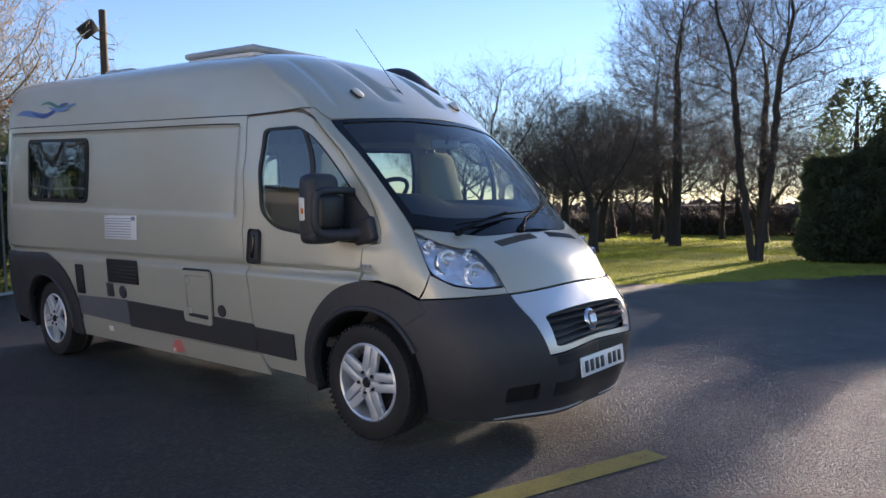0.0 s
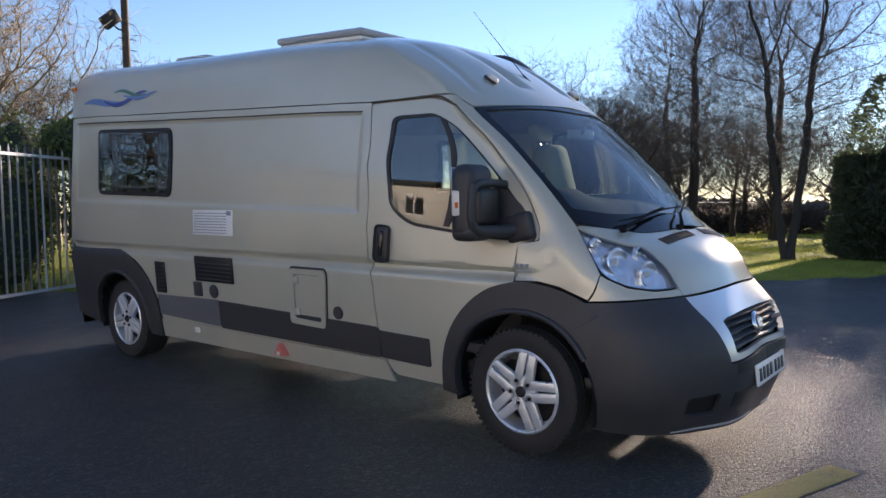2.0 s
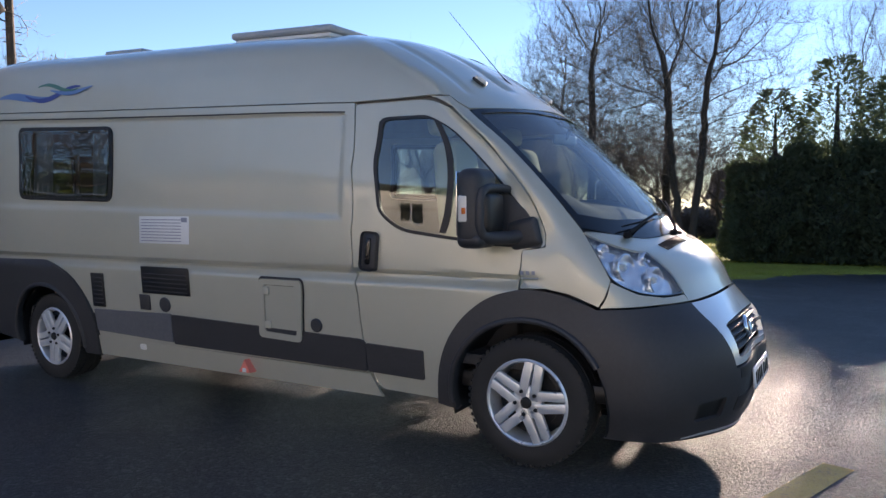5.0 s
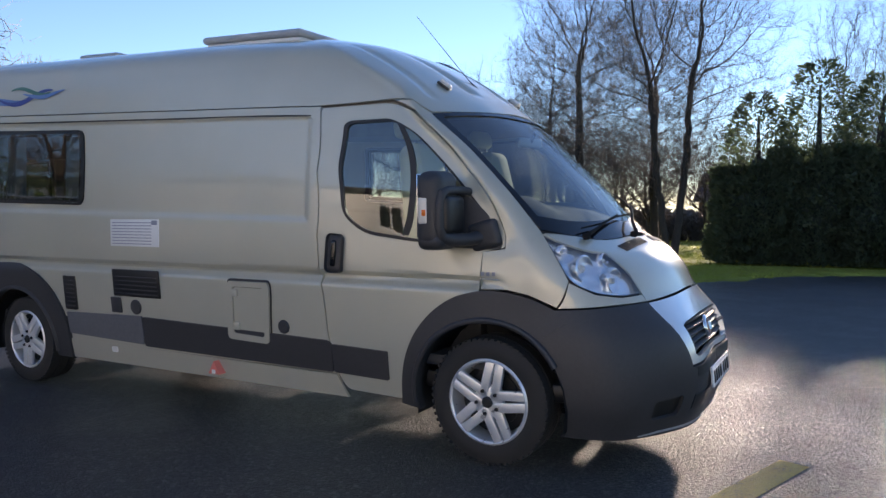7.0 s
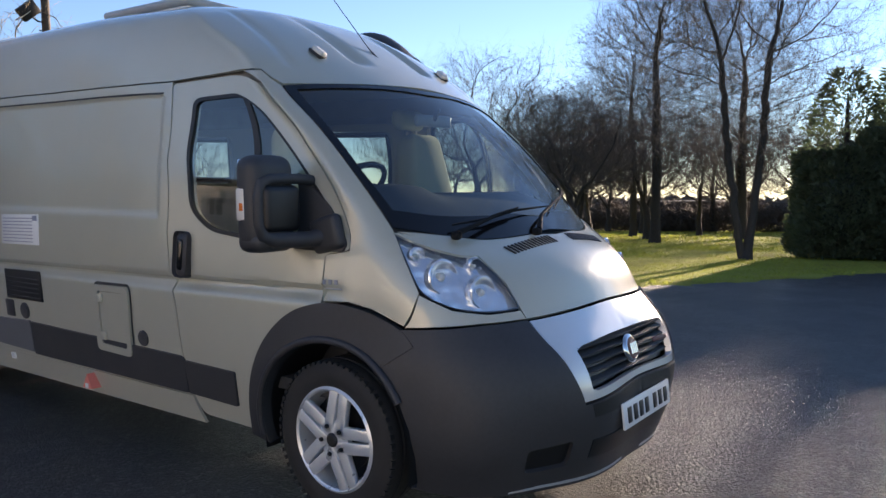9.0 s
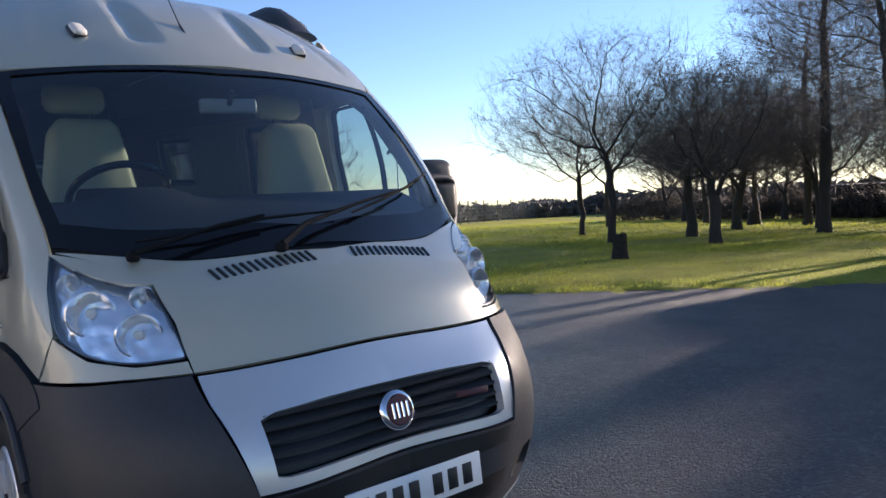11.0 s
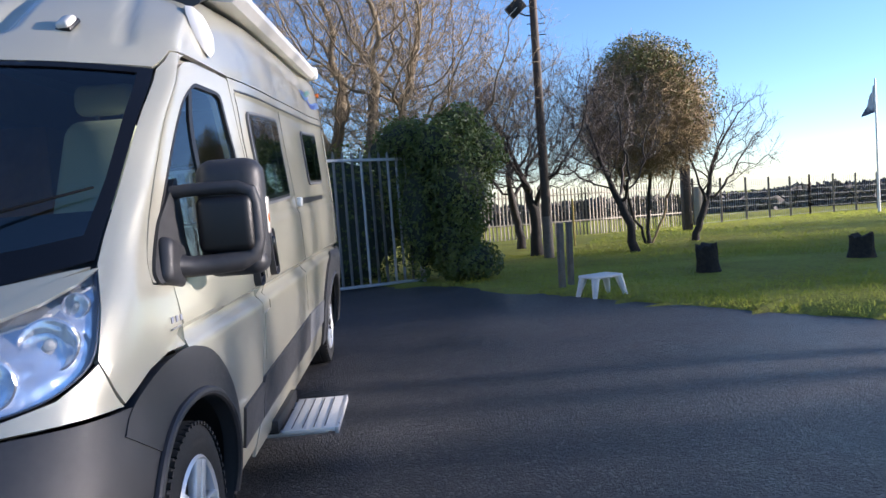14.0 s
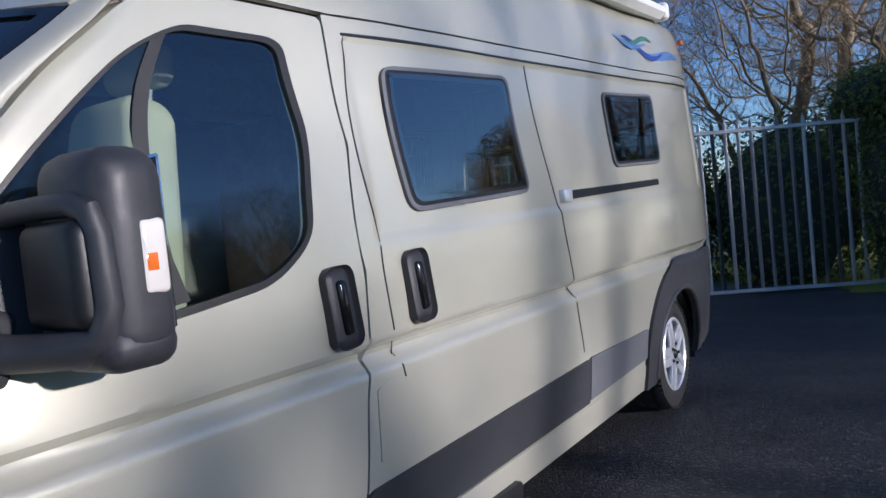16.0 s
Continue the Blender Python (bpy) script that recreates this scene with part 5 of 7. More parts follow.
part("wardrobe", box((0.55, 0.50, 1.35), (-2.45, -0.64, 1.25), 0.01), WOOD, van)
part("ceiling_lining", box((3.6, 1.35, 0.03), (-3.05, 0, 2.36), 0.01, turn=Euler((0, radians(2.4), 0)).to_matrix()), LINING, van)
for size, at in (((0.03, 1.75, 0.75), (-4.86, 0, 0.85)), ((0.03, 1.6, 0.50), (-4.86, 0, 2.07)), ((0.03, 0.26, 0.57), (-4.86, 0, 1.525)), ((0.03, 0.16, 0.57), (-4.86, 0.83, 1.525)), ((0.03, 0.16, 0.57), (-4.86, -0.83, 1.525))):
    part("tail_lining", box(size, at), LINING, van)
for x0, x1 in ((-4.30, -4.05), (-3.55, -3.25)):
    cloth = bmesh.new()
    n = 18
    up = [cloth.verts.new((x0 + (x1 - x0) * i / n, -0.88 + 0.012 * math.sin(i * 2.1), 1.93)) for i in range(n + 1)]
    dn = [cloth.verts.new((x0 + (x1 - x0) * i / n, -0.91 + 0.016 * math.sin(i * 2.1 + 0.4), 1.40)) for i in range(n + 1)]
    for i in range(n):
        cloth.faces.new((up[i], up[i + 1], dn[i + 1], dn[i]))
    part("curtain", cloth, CURTAIN, van)


# ---- ground ----
def ground_z(x, y):
    d = math.hypot(x + 2, y) - 4
    return -0.03 * 0.5 * (d + math.sqrt(d * d + 2)) if d < 60 else -1.8 - 0.019 * (d - 60)


EDGE = [(-60, -45), (-60, -6), (-12.5, -1.5), (-11.4, 0.6), (-10.4, 1.35), (-9.4, 2.6), (-8.4, 3.12), (-7.5, 3.55), (-6.3, 4.3), (-5.2, 5.02), (-4.15, 5.92), (-3.4, 6.77), (-2.85, 7.55),
        (-2.1, 8.3), (-1.3, 9.8), (-0.6, 11.6), (0.3, 13.4), (2.5, 15.0), (8, 16.3), (20, 17.5), (60, 18), (60, -45)]
rnd = random.Random(4)
edge_fine = []
for a, b in zip(EDGE, EDGE[1:] + EDGE[:1]):
    length = math.hypot(b[0] - a[0], b[1] - a[1])
    k = max(1, int(length / 0.25)) if length < 6 else max(1, int(length / 4))
    for i in range(k):
        t = i / k
        j = 0.05 if length < 6 else 0
        edge_fine.append((a[0] + (b[0] - a[0]) * t + rnd.uniform(-j, j), a[1] + (b[1] - a[1]) * t + rnd.uniform(-j, j)))
EF = np.array(edge_fine)


def on_road(q):
    x0, y0 = EF[:, 0], EF[:, 1]
    x1, y1 = np.roll(x0, -1), np.roll(y0, -1)
    c = ((y0[None] > q[:, 1:2]) != (y1[None] > q[:, 1:2])) & (q[:, 0:1] < (x1 - x0)[None] * (q[:, 1:2] - y0[None]) / (y1 - y0 + 1e-12)[None] + x0[None])
    return c.sum(1) % 2 == 1


def sheet(name, pts, edges, material, raise_by, keep=None):
    vo, _, fo, _, _, _ = geometry.delaunay_2d_cdt([Vector(p) for p in pts], edges, [], 0, 1e-5)
    uv = np.array([(v.x, v.y) for v in vo])
    tri = np.array([f for f in fo if len(f) == 3])
    if keep is not None:
        tri = tri[keep(uv[tri].mean(1))]
    z = raise_by(uv)
    return mesh_object(name, [(a, b, c) for (a, b), c in zip(uv, z)], [tuple(int(i) for i in f) for f in tri], material)


def base_z(q):
    return np.array([ground_z(a, b) for a, b in q])


g_pts = [tuple(p) for p in edge_fine]
g_edges = [(i, (i + 1) % len(g_pts)) for i in range(len(g_pts))]
near = [(x, y) for x in np.arange(-14, 14, 0.9) for y in np.arange(-14, 18, 0.9)]
far = [(x, y) for x in np.arange(-58, 58, 4.0) for y in np.arange(-44, 16, 4.0) if not (-14 < x < 14 and -14 < y < 18)]
road = sheet("road", g_pts + near + far, g_edges, ASPHALT, base_z, on_road)
tagged(road, "dark worn asphalt yard with damp and gritty patches", "asphalt", kind="structure")
lawn_pts = []
rl = random.Random(8)
for r in (6, 9, 12, 15, 18, 21, 24, 27, 30, 34, 38, 43, 50, 60, 75, 100, 150, 250, 500, 1200, 2500):
    n = 60 if r < 60 else 40
    for k in range(n):
        a = 2 * math.pi * (k + rl.random() * 0.5) / n
        lawn_pts.append((-2 + r * math.cos(a), r * math.sin(a)))


def lawn_z(q):
    on = on_road(q)
    d = np.min(np.linalg.norm(q[:, None] - EF[None, ::2], axis=2), axis=1) if len(q) < 6000 else 1
    z = base_z(q)
    bump = np.array([noise.noise((a * 0.35, b * 0.35, 0)) for a, b in q]) * 0.05
    return np.where(on & (d > 0.05), z - 0.08, z + 0.03 + bump * np.clip(d / 3, 0, 1) * (np.hypot(q[:, 0], q[:, 1]) < 80))


inner = [(float(x), float(y)) for x in np.arange(-20, 4, 1.2) for y in np.arange(1, 26, 1.2)]
ground = sheet("ground", g_pts + lawn_pts + inner, g_edges, GRASS, lawn_z)
tagged(ground, "short winter lawn with muddy and mossy patches", "grass", kind="structure")

# blades of grass where the lawn comes nearest, as loose stuff
gv, gf = [], []
rg = random.Random(21)
cand = np.array([(rg.uniform(-17, 3), rg.uniform(0.8, 24)) for _ in range(95000)])
off = ~on_road(cand)
dist = np.hypot(cand[:, 0] - 1.5, cand[:, 1] - 1.5)
for (x, y), ok, d in zip(cand, off, dist):
    if not ok or rg.random() > min(1.0, 9.5 / d) ** 1.2:
        continue
    if x < -10 and y < 2.4:
        continue
    z = ground_z(x, y) + 0.025
    for _ in range(2):
        a = rg.uniform(0, 6.283)
        h, w_ = rg.uniform(0.015, 0.05), rg.uniform(0.004, 0.010) * (1 + d / 25)
        lx, ly = rg.gauss(0, 0.025), rg.gauss(0, 0.025)
        px, py = x + rg.gauss(0, 0.04), y + rg.gauss(0, 0.04)
        b = len(gv)
        gv += [(px - w_ * math.cos(a), py - w_ * math.sin(a), z - 0.02), (px + w_ * math.cos(a), py + w_ * math.sin(a), z - 0.02), (px + lx, py + ly, z + h)]
        gf.append((b, b + 1, b + 2))
for _ in range(90000):
    x, y = rg.uniform(-40, 8), rg.uniform(6, 52)
    d = math.hypot(x, y)
    if d < 15 or y < -0.35 * x or (x > -1.5 and y < 16.5) or rg.random() > 20 / d:
        continue
    z = ground_z(x, y) + 0.02
    a = rg.uniform(0, 6.283)
    h, w_ = rg.uniform(0.03, 0.07), rg.uniform(0.02, 0.05) * d / 25
    b = len(gv)
    gv += [(x - w_ * math.cos(a), y - w_ * math.sin(a), z - 0.02), (x + w_ * math.cos(a), y + w_ * math.sin(a), z - 0.02), (x + rg.gauss(0, 0.05), y + rg.gauss(0, 0.05), z + h)]
    gf.append((b, b + 1, b + 2))
tagged(mesh_object("grass", gv, gf, BLADES, smooth=False), "tufts of short green winter grass", "grass", kind="stuff")

# painted yellow line
yl = bmesh.new()
ya, yb = Vector((1.39, -0.14, 0)), Vector((0.30, -3.35, 0))
way = (yb - ya).normalized()
side_v = Vector((-way.y, way.x, 0)) * 0.075
ry = random.Random(3)
rows = []
for i in range(40):
    p = ya + (yb - ya) * i / 39
    j = ry.uniform(-0.006, 0.006)
    rows.append((yl.verts.new(p + side_v + way * j + Vector((0, 0, ground_z(p.x, p.y) + 0.004))), yl.verts.new(p - side_v * (1 + j) + Vector((0, 0, ground_z(p.x, p.y) + 0.004)))))
for r, s in zip(rows, rows[1:]):
    yl.faces.new((r[0], s[0], s[1], r[1]))
tagged(part("road_marking", yl, YELLOW), "worn yellow painted line on the asphalt", "road marking", kind="structure")


# ---- trees ----
def colonise(seed, stems, blobs, n, step=0.28, kill=0.36, up=0.12, wander=0.22):
    """A branching skeleton that grows from its stems into lumpy crown volumes (centre, radii): places and parents."""
    rs = np.random.default_rng(seed)
    share = np.array([a * b * c for _, (a, b, c) in blobs])
    pick = rs.choice(len(blobs), n, p=share / share.sum())
    u = rs.normal(size=(n, 3))
    u /= np.linalg.norm(u, axis=1, keepdims=True)
    att = np.array([c for c, _ in blobs])[pick] + u * np.array([r for _, r in blobs])[pick] * (rs.random(n) ** 0.40)[:, None]
    att = att[att[:, 2] > 0.5]
    places, parent = [], []
    for line in stems:
        last = -1 if not places else 0
        for a, b in zip(line, line[1:]):
            a, b = np.array(a, float), np.array(b, float)
            k = max(1, int(np.linalg.norm(b - a) / step))
            for i in range(0 if last == -1 else 1, k + 1):
                places.append(a + (b - a) * i / k + rs.normal(size=3) * 0.02)
                parent.append(last)
                last = len(places) - 1
    N, P = np.array(places), np.array(parent)
    kids = np.zeros(len(N), int)
    gap = np.linalg.norm(att[:, None] - N[None], axis=2)
    who, far_ = gap.argmin(1), gap.min(1)
    alive = far_ > kill
    for _ in range(240):
        alive &= kids[who] < 4
        if not alive.any():
            break
        idx = who[alive]
        d = att[alive] - N[idx]
        d /= np.linalg.norm(d, axis=1, keepdims=True)
        pull = np.zeros((len(N), 3))
        np.add.at(pull, idx, d)
        src = np.unique(idx)
        g = pull[src]
        g /= np.maximum(np.linalg.norm(g, axis=1, keepdims=True), 1e-6)
        back = N[src] - N[np.maximum(P[src], 0)]
        back /= np.maximum(np.linalg.norm(back, axis=1, keepdims=True), 1e-6)
        g = g + 0.35 * back + rs.normal(size=g.shape) * wander
        g[:, 2] += up
        g /= np.linalg.norm(g, axis=1, keepdims=True)
        fresh = N[src] + g * step
        kids[src] += 1
        base = len(N)
        N, P, kids = np.vstack((N, fresh)), np.concatenate((P, src)), np.concatenate((kids, np.zeros(len(src), int)))
        live = np.nonzero(alive)[0]
        gap = np.linalg.norm(att[live][:, None] - fresh[None], axis=2)
        best, at = gap.min(1), gap.argmin(1)
        closer = best < far_[live]
        who[live[closer]] = base + at[closer]
        far_[live[closer]] = best[closer]
        alive &= far_ > kill
    return N, P


def sticks(lists, sides):
    verts, faces = [], []
    for pts, rads in lists:
        first_ring = len(verts)
        a = None
        for i, p in enumerate(pts):
            d = (pts[min(i + 1, len(pts) - 1)] - pts[max(i - 1, 0)])
            d = d.normalized() if d.length > 1e-6 else Vector((0, 0, 1))
            a = d.orthogonal().normalized() if a is None else (a - d * a.dot(d)).normalized()
            b = d.cross(a)
            for k in range(sides):
                t = 2 * math.pi * k / sides
                verts.append(p + rads[i] * (math.cos(t) * a + math.sin(t) * b))
        for i in range(len(pts) - 1):
            r0, r1 = first_ring + i * sides, first_ring + (i + 1) * sides
            for k in range(sides):
                faces.append((r0 + k, r0 + (k + 1) % sides, r1 + (k + 1) % sides, r1 + k))
    return verts, faces


def spikes(start, way, length, radius, rs):
    """Thin three-sided twigs that run to a point, all at once."""
    way = way / np.maximum(np.linalg.norm(way, axis=1, keepdims=True), 1e-6)
    a = np.cross(way, rs.normal(size=way.shape))
    a /= np.maximum(np.linalg.norm(a, axis=1, keepdims=True), 1e-6)
    b = np.cross(way, a)
    r = np.asarray(radius).reshape(-1, 1)
    rows = np.stack((start + a * r, start + (-0.5 * a + 0.87 * b) * r, start + (-0.5 * a - 0.87 * b) * r, start + way * length[:, None]), 1)
    k = np.arange(len(start))[:, None, None] * 4
    faces = (k + np.array([[0, 1, 3], [1, 2, 3], [2, 0, 3]])[None]).reshape(-1, 3)
    return rows.reshape(-1, 3).tolist(), faces.tolist()


def bare_tree(label, seed, stems, blobs, n, trunk, twig=TWIG, bark=BARK, step=0.28, kill=0.36, up=0.12, wander=0.22, twigs=2, reach=0.55, rise=0.35, tip=0.006, name="tree"):
    """A leafless tree: tapered trunk and limbs in one part, fine branches and twigs in the other."""
    t = thing(name)
    tagged(t, label, "tree")
    N, P = colonise(seed, stems, blobs, n, step, kill, up, wander)
    rs = np.random.default_rng(seed + 1)
    count = len(N)
    ends = np.ones(count, bool)
    ends[P[P >= 0]] = False
    power = max(1.7, math.log(max(ends.sum(), 3)) / math.log(trunk / tip))
    area = np.where(ends, tip ** power, 0.0)
    for i in range(count - 1, 0, -1):
        if P[i] >= 0:
            area[P[i]] += area[i]
    rad = [float(q) for q in area ** (1 / power)]
    heavy = np.full(count, -1)
    for i in range(1, count):
        p = P[i]
        if p >= 0 and (heavy[p] < 0 or rad[i] > rad[heavy[p]]):
            heavy[p] = i
    thick, mid, thin = [], [], []
    for i in range(count):
        if i and (P[i] < 0 or heavy[P[i]] == i):
            continue
        pts, rr = ([Vector(N[P[i]])], [rad[i]]) if i else ([], [])
        k = i
        while k >= 0:
            pts.append(Vector(N[k]))
            rr.append(rad[k])
            k = heavy[k]
        if not i:
            flare = [1.55, 1.25, 1.08]
            for q in range(min(3, len(rr))):
                rr[q] *= flare[q]
        (thick if rr[0] > 0.035 else mid if rr[0] > 0.014 else thin).append((pts, rr))
    mesh_object("trunk", *sticks(thick, 8), bark, t)
    v, f = sticks(mid, 4)
    v2, f2 = sticks(thin, 3)
    f = f + [tuple(len(v) + q for q in face) for face in f2]
    v = [tuple(q) for q in v] + [tuple(q) for q in v2]
    fine = np.nonzero((np.array(rad) < 0.026) & (P >= 0))[0]
    fine = np.repeat(fine, twigs)
    along = N[fine] - N[P[fine]]
    along /= np.maximum(np.linalg.norm(along, axis=1, keepdims=True), 1e-6)
    at = N[fine] - along * (rs.random(len(fine)) * step)[:, None]
    way = along * 0.55 + rs.normal(size=along.shape) * 0.55
    way[:, 2] += rise
    way /= np.linalg.norm(way, axis=1, keepdims=True)
    ln = reach * rs.uniform(0.45, 1.15, len(fine))
    sets = [spikes(at, way, ln, np.full(len(fine), tip * 0.85), rs)]
    for f0 in (0.35, 0.65):
        way2 = way * 0.7 + rs.normal(size=way.shape) * 0.5
        way2[:, 2] += rise * 0.5
        sets.append(spikes(at + way * (ln * f0)[:, None], way2, ln * rs.uniform(0.35, 0.6, len(fine)), np.full(len(fine), tip * 0.6), rs))
    for sv, sf in sets:
        b = len(v)
        v += sv
        f += [(b + p, b + q, b + r) for p, q, r in sf]
    mesh_object("crown", v, f, twig, t)
    return t


def stand(t, x, y, turn=0, size=1.0, lean=(0, 0)):
    t.matrix_basis = pose(x, y, ground_z(x, y), lean[0], lean[1], turn) @ Matrix.Scale(size, 4)
    return t


def again(t, x, y, turn=0, size=1.0, lean=(0, 0), label=""):
    c = copy_thing(t, pose(x, y, ground_z(x, y), lean[0], lean[1], turn))
    c.scale = (size, size, size)
    if label:
        c["label"] = label
    return c


tall = stand(bare_tree("tall bare winter tree on the lawn", 11, [[(0, 0, -0.15), (0.05, 0, 2.4), (0.0, 0.1, 7.5)]],
                       [((0, 0, 6.0), (3.4, 3.4, 3.4)), ((0.3, 0, 9.3), (2.9, 2.9, 3.4)), ((-0.4, 0.3, 4.3), (3.0, 3.0, 1.9))], 3000, 0.22, up=0.22, kill=0.33, step=0.29, twigs=4, reach=0.9, rise=0.45, tip=0.0042), -8.4, 24.3)
twin = stand(bare_tree("bare tree with two trunks on the lawn", 5, [[(0, 0, -0.15), (-0.08, 0, 0.5), (-0.35, 0, 2.2), (-0.6, 0, 5.0)], [(0.0, 0, 0.0), (0.22, 0.05, 0.6), (0.4, 0.1, 2.0), (0.75, 0.2, 5.2)]],
                       [((-0.7, 0, 5.2), (2.4, 2.7, 3.2)), ((0.8, 0, 5.6), (2.4, 2.7, 3.2)), ((0, 0, 8.2), (2.4, 2.4, 2.6)), ((0, 0, 3.4), (2.6, 2.6, 1.4))], 3400, 0.20, up=0.2, kill=0.28, step=0.26, twigs=4, reach=0.85, rise=0.45, tip=0.0030), -2.8, 15.5, 40)
low_tree = stand(bare_tree("low spreading bare tree on the lawn", 23, [[(0, 0, -0.15), (0.05, 0, 0.7), (-0.1, 0.1, 1.5)]],
                           [((0, 0, 3.2), (2.7, 2.7, 1.6)), ((0.8, 0.5, 4.2), (1.6, 1.6, 1.2)), ((-1.0, -0.4, 3.8), (1.5, 1.5, 1.3)), ((0.2, -0.9, 2.6), (2.4, 2.4, 0.9))], 2300, 0.17, up=0.05, kill=0.25, step=0.22, wander=0.3, twigs=3, reach=0.7, rise=0.5, tip=0.0042), -8.3, 17.4)
wide = stand(bare_tree("wide-spreading bare tree on the lawn", 31, [[(0, 0, -0.15), (0.08, 0, 0.9), (0.0, 0.1, 1.9)]],
                       [((0, 0, 4.3), (4.2, 4.2, 1.9)), ((-1.2, 0.8, 5.3), (2.4, 2.4, 1.3)), ((1.4, -1.2, 4.6), (2.6, 2.6, 1.6)), ((-0.6, -1.6, 3.4), (3.2, 2.8, 0.9))], 2100, 0.19, up=0.04, kill=0.32, step=0.25, wander=0.3, twigs=3, reach=0.8, rise=0.4, tip=0.0034), -11.64, 17.1, 10)
far_tree = stand(bare_tree("small bare tree in the row beyond the lawn", 63, [[(0, 0, -0.15), (0.05, 0, 0.8), (0.1, 0.1, 1.7)]],
                           [((0, 0, 3.3), (2.6, 2.6, 1.9)), ((0.5, 0.3, 4.6), (1.7, 1.7, 1.3))], 560, 0.17, kill=0.42, step=0.33, wander=0.3, twigs=3, reach=0.95, rise=0.4, tip=0.008), -4.6, 33.0)
for x, y, turn, size in ((-7.4, 31.5, 20, 0.95), (-10.2, 35.0, 250, 1.0), (3.4, 37.0, 160, 1.0), (-18.2, 41.5, 20, 1.2), (-9.5, 40.0, 140, 1.2), (-26.0, 50.0, 210, 1.3), (-33.0, 56.0, 280, 1.3), (1.5, 44.0, 330, 1.3),
                         (-5.9, 38.0, 190, 1.0), (0.8, 40.0, 40, 1.1), (-22.0, 46.5, 300, 1.2), (-14.5, 38.0, 10, 1.2), (-16.0, 34.0, 70, 1.15), (-20.5, 37.0, 110, 1.2), (-12.0, 43.0, 230, 1.3), (-3.0, 43.0, 15, 1.25), (-24.5, 41.0, 33, 1.15), (-28.5, 45.0, 133, 1.15)):
    again(far_tree, x, y, turn, size)
for x, y, turn, size in ((-11.2, 20.8, 130, 1.1), (-13.0, 27.0, 250, 1.2), (-10.4, 28.5, 20, 1.1)):
    again(low_tree, x, y, turn, size)
for x, y, turn, size in ((-17.1, 22.2, 75, 0.9), (-23.5, 32.1, 160, 1.1)):
    again(wide, x, y, turn, size)
for x, y, turn, size in ((-6.9, 30.6, 200, 1.0), (-12.8, 32.7, 90, 0.95)):
    again(tall, x, y, turn, size)
# next two added to dapple sun on the asphalt, the second out of view
again(tall, 4.2, 27.5, 60, 0.8, label="tall bare tree added behind the evergreen")
again(twin, 8.0, 31.0, 10, 0.9, label="tall bare tree added behind the evergreen")
again(twin, 1.6, 26.5, 140, 0.92, label="tall bare tree added behind the evergreen")
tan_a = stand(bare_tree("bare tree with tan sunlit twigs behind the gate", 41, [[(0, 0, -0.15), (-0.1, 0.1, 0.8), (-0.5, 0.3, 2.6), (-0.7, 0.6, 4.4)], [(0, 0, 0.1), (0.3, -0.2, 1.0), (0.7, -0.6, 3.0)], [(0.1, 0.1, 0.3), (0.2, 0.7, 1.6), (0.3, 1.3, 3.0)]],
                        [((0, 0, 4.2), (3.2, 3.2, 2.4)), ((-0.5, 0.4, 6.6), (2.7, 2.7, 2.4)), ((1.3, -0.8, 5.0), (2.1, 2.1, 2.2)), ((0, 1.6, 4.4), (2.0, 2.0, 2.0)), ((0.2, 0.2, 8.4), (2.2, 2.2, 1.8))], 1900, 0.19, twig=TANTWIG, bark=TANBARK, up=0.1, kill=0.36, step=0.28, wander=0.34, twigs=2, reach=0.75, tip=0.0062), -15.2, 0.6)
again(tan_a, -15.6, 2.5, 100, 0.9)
again(twin, -14.5, -3.4, 210, 0.95, label="dark bare tree behind the fence")
again(low_tree, -13.2, -7.0, 40, 1.25, label="dark bare tree behind the fence")
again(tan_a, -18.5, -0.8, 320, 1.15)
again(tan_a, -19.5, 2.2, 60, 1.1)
again(low_tree, -16.2, 4.9, 60, 0.95, label="small dark bare tree beside the pole")
small = stand(bare_tree("small leaning bare tree on the lawn", 57, [[(0, 0, -0.15), (0.1, 0.0, 0.7), (0.0, 0.15, 1.4)]], [((0, 0, 2.9), (1.8, 1.8, 1.5)), ((0.6, 0.4, 3.6), (1.2, 1.2, 1.0))], 620, 0.12, kill=0.28, step=0.21, wander=0.3, twigs=2, reach=0.5), -14.93, 7.0, 90, 1.0, (0, -12))
again(small, -20.35, 5.2, 200, 1.25, (0, 8))
again(small, -17.9, 9.6, 10, 0.95, (-16, 0))


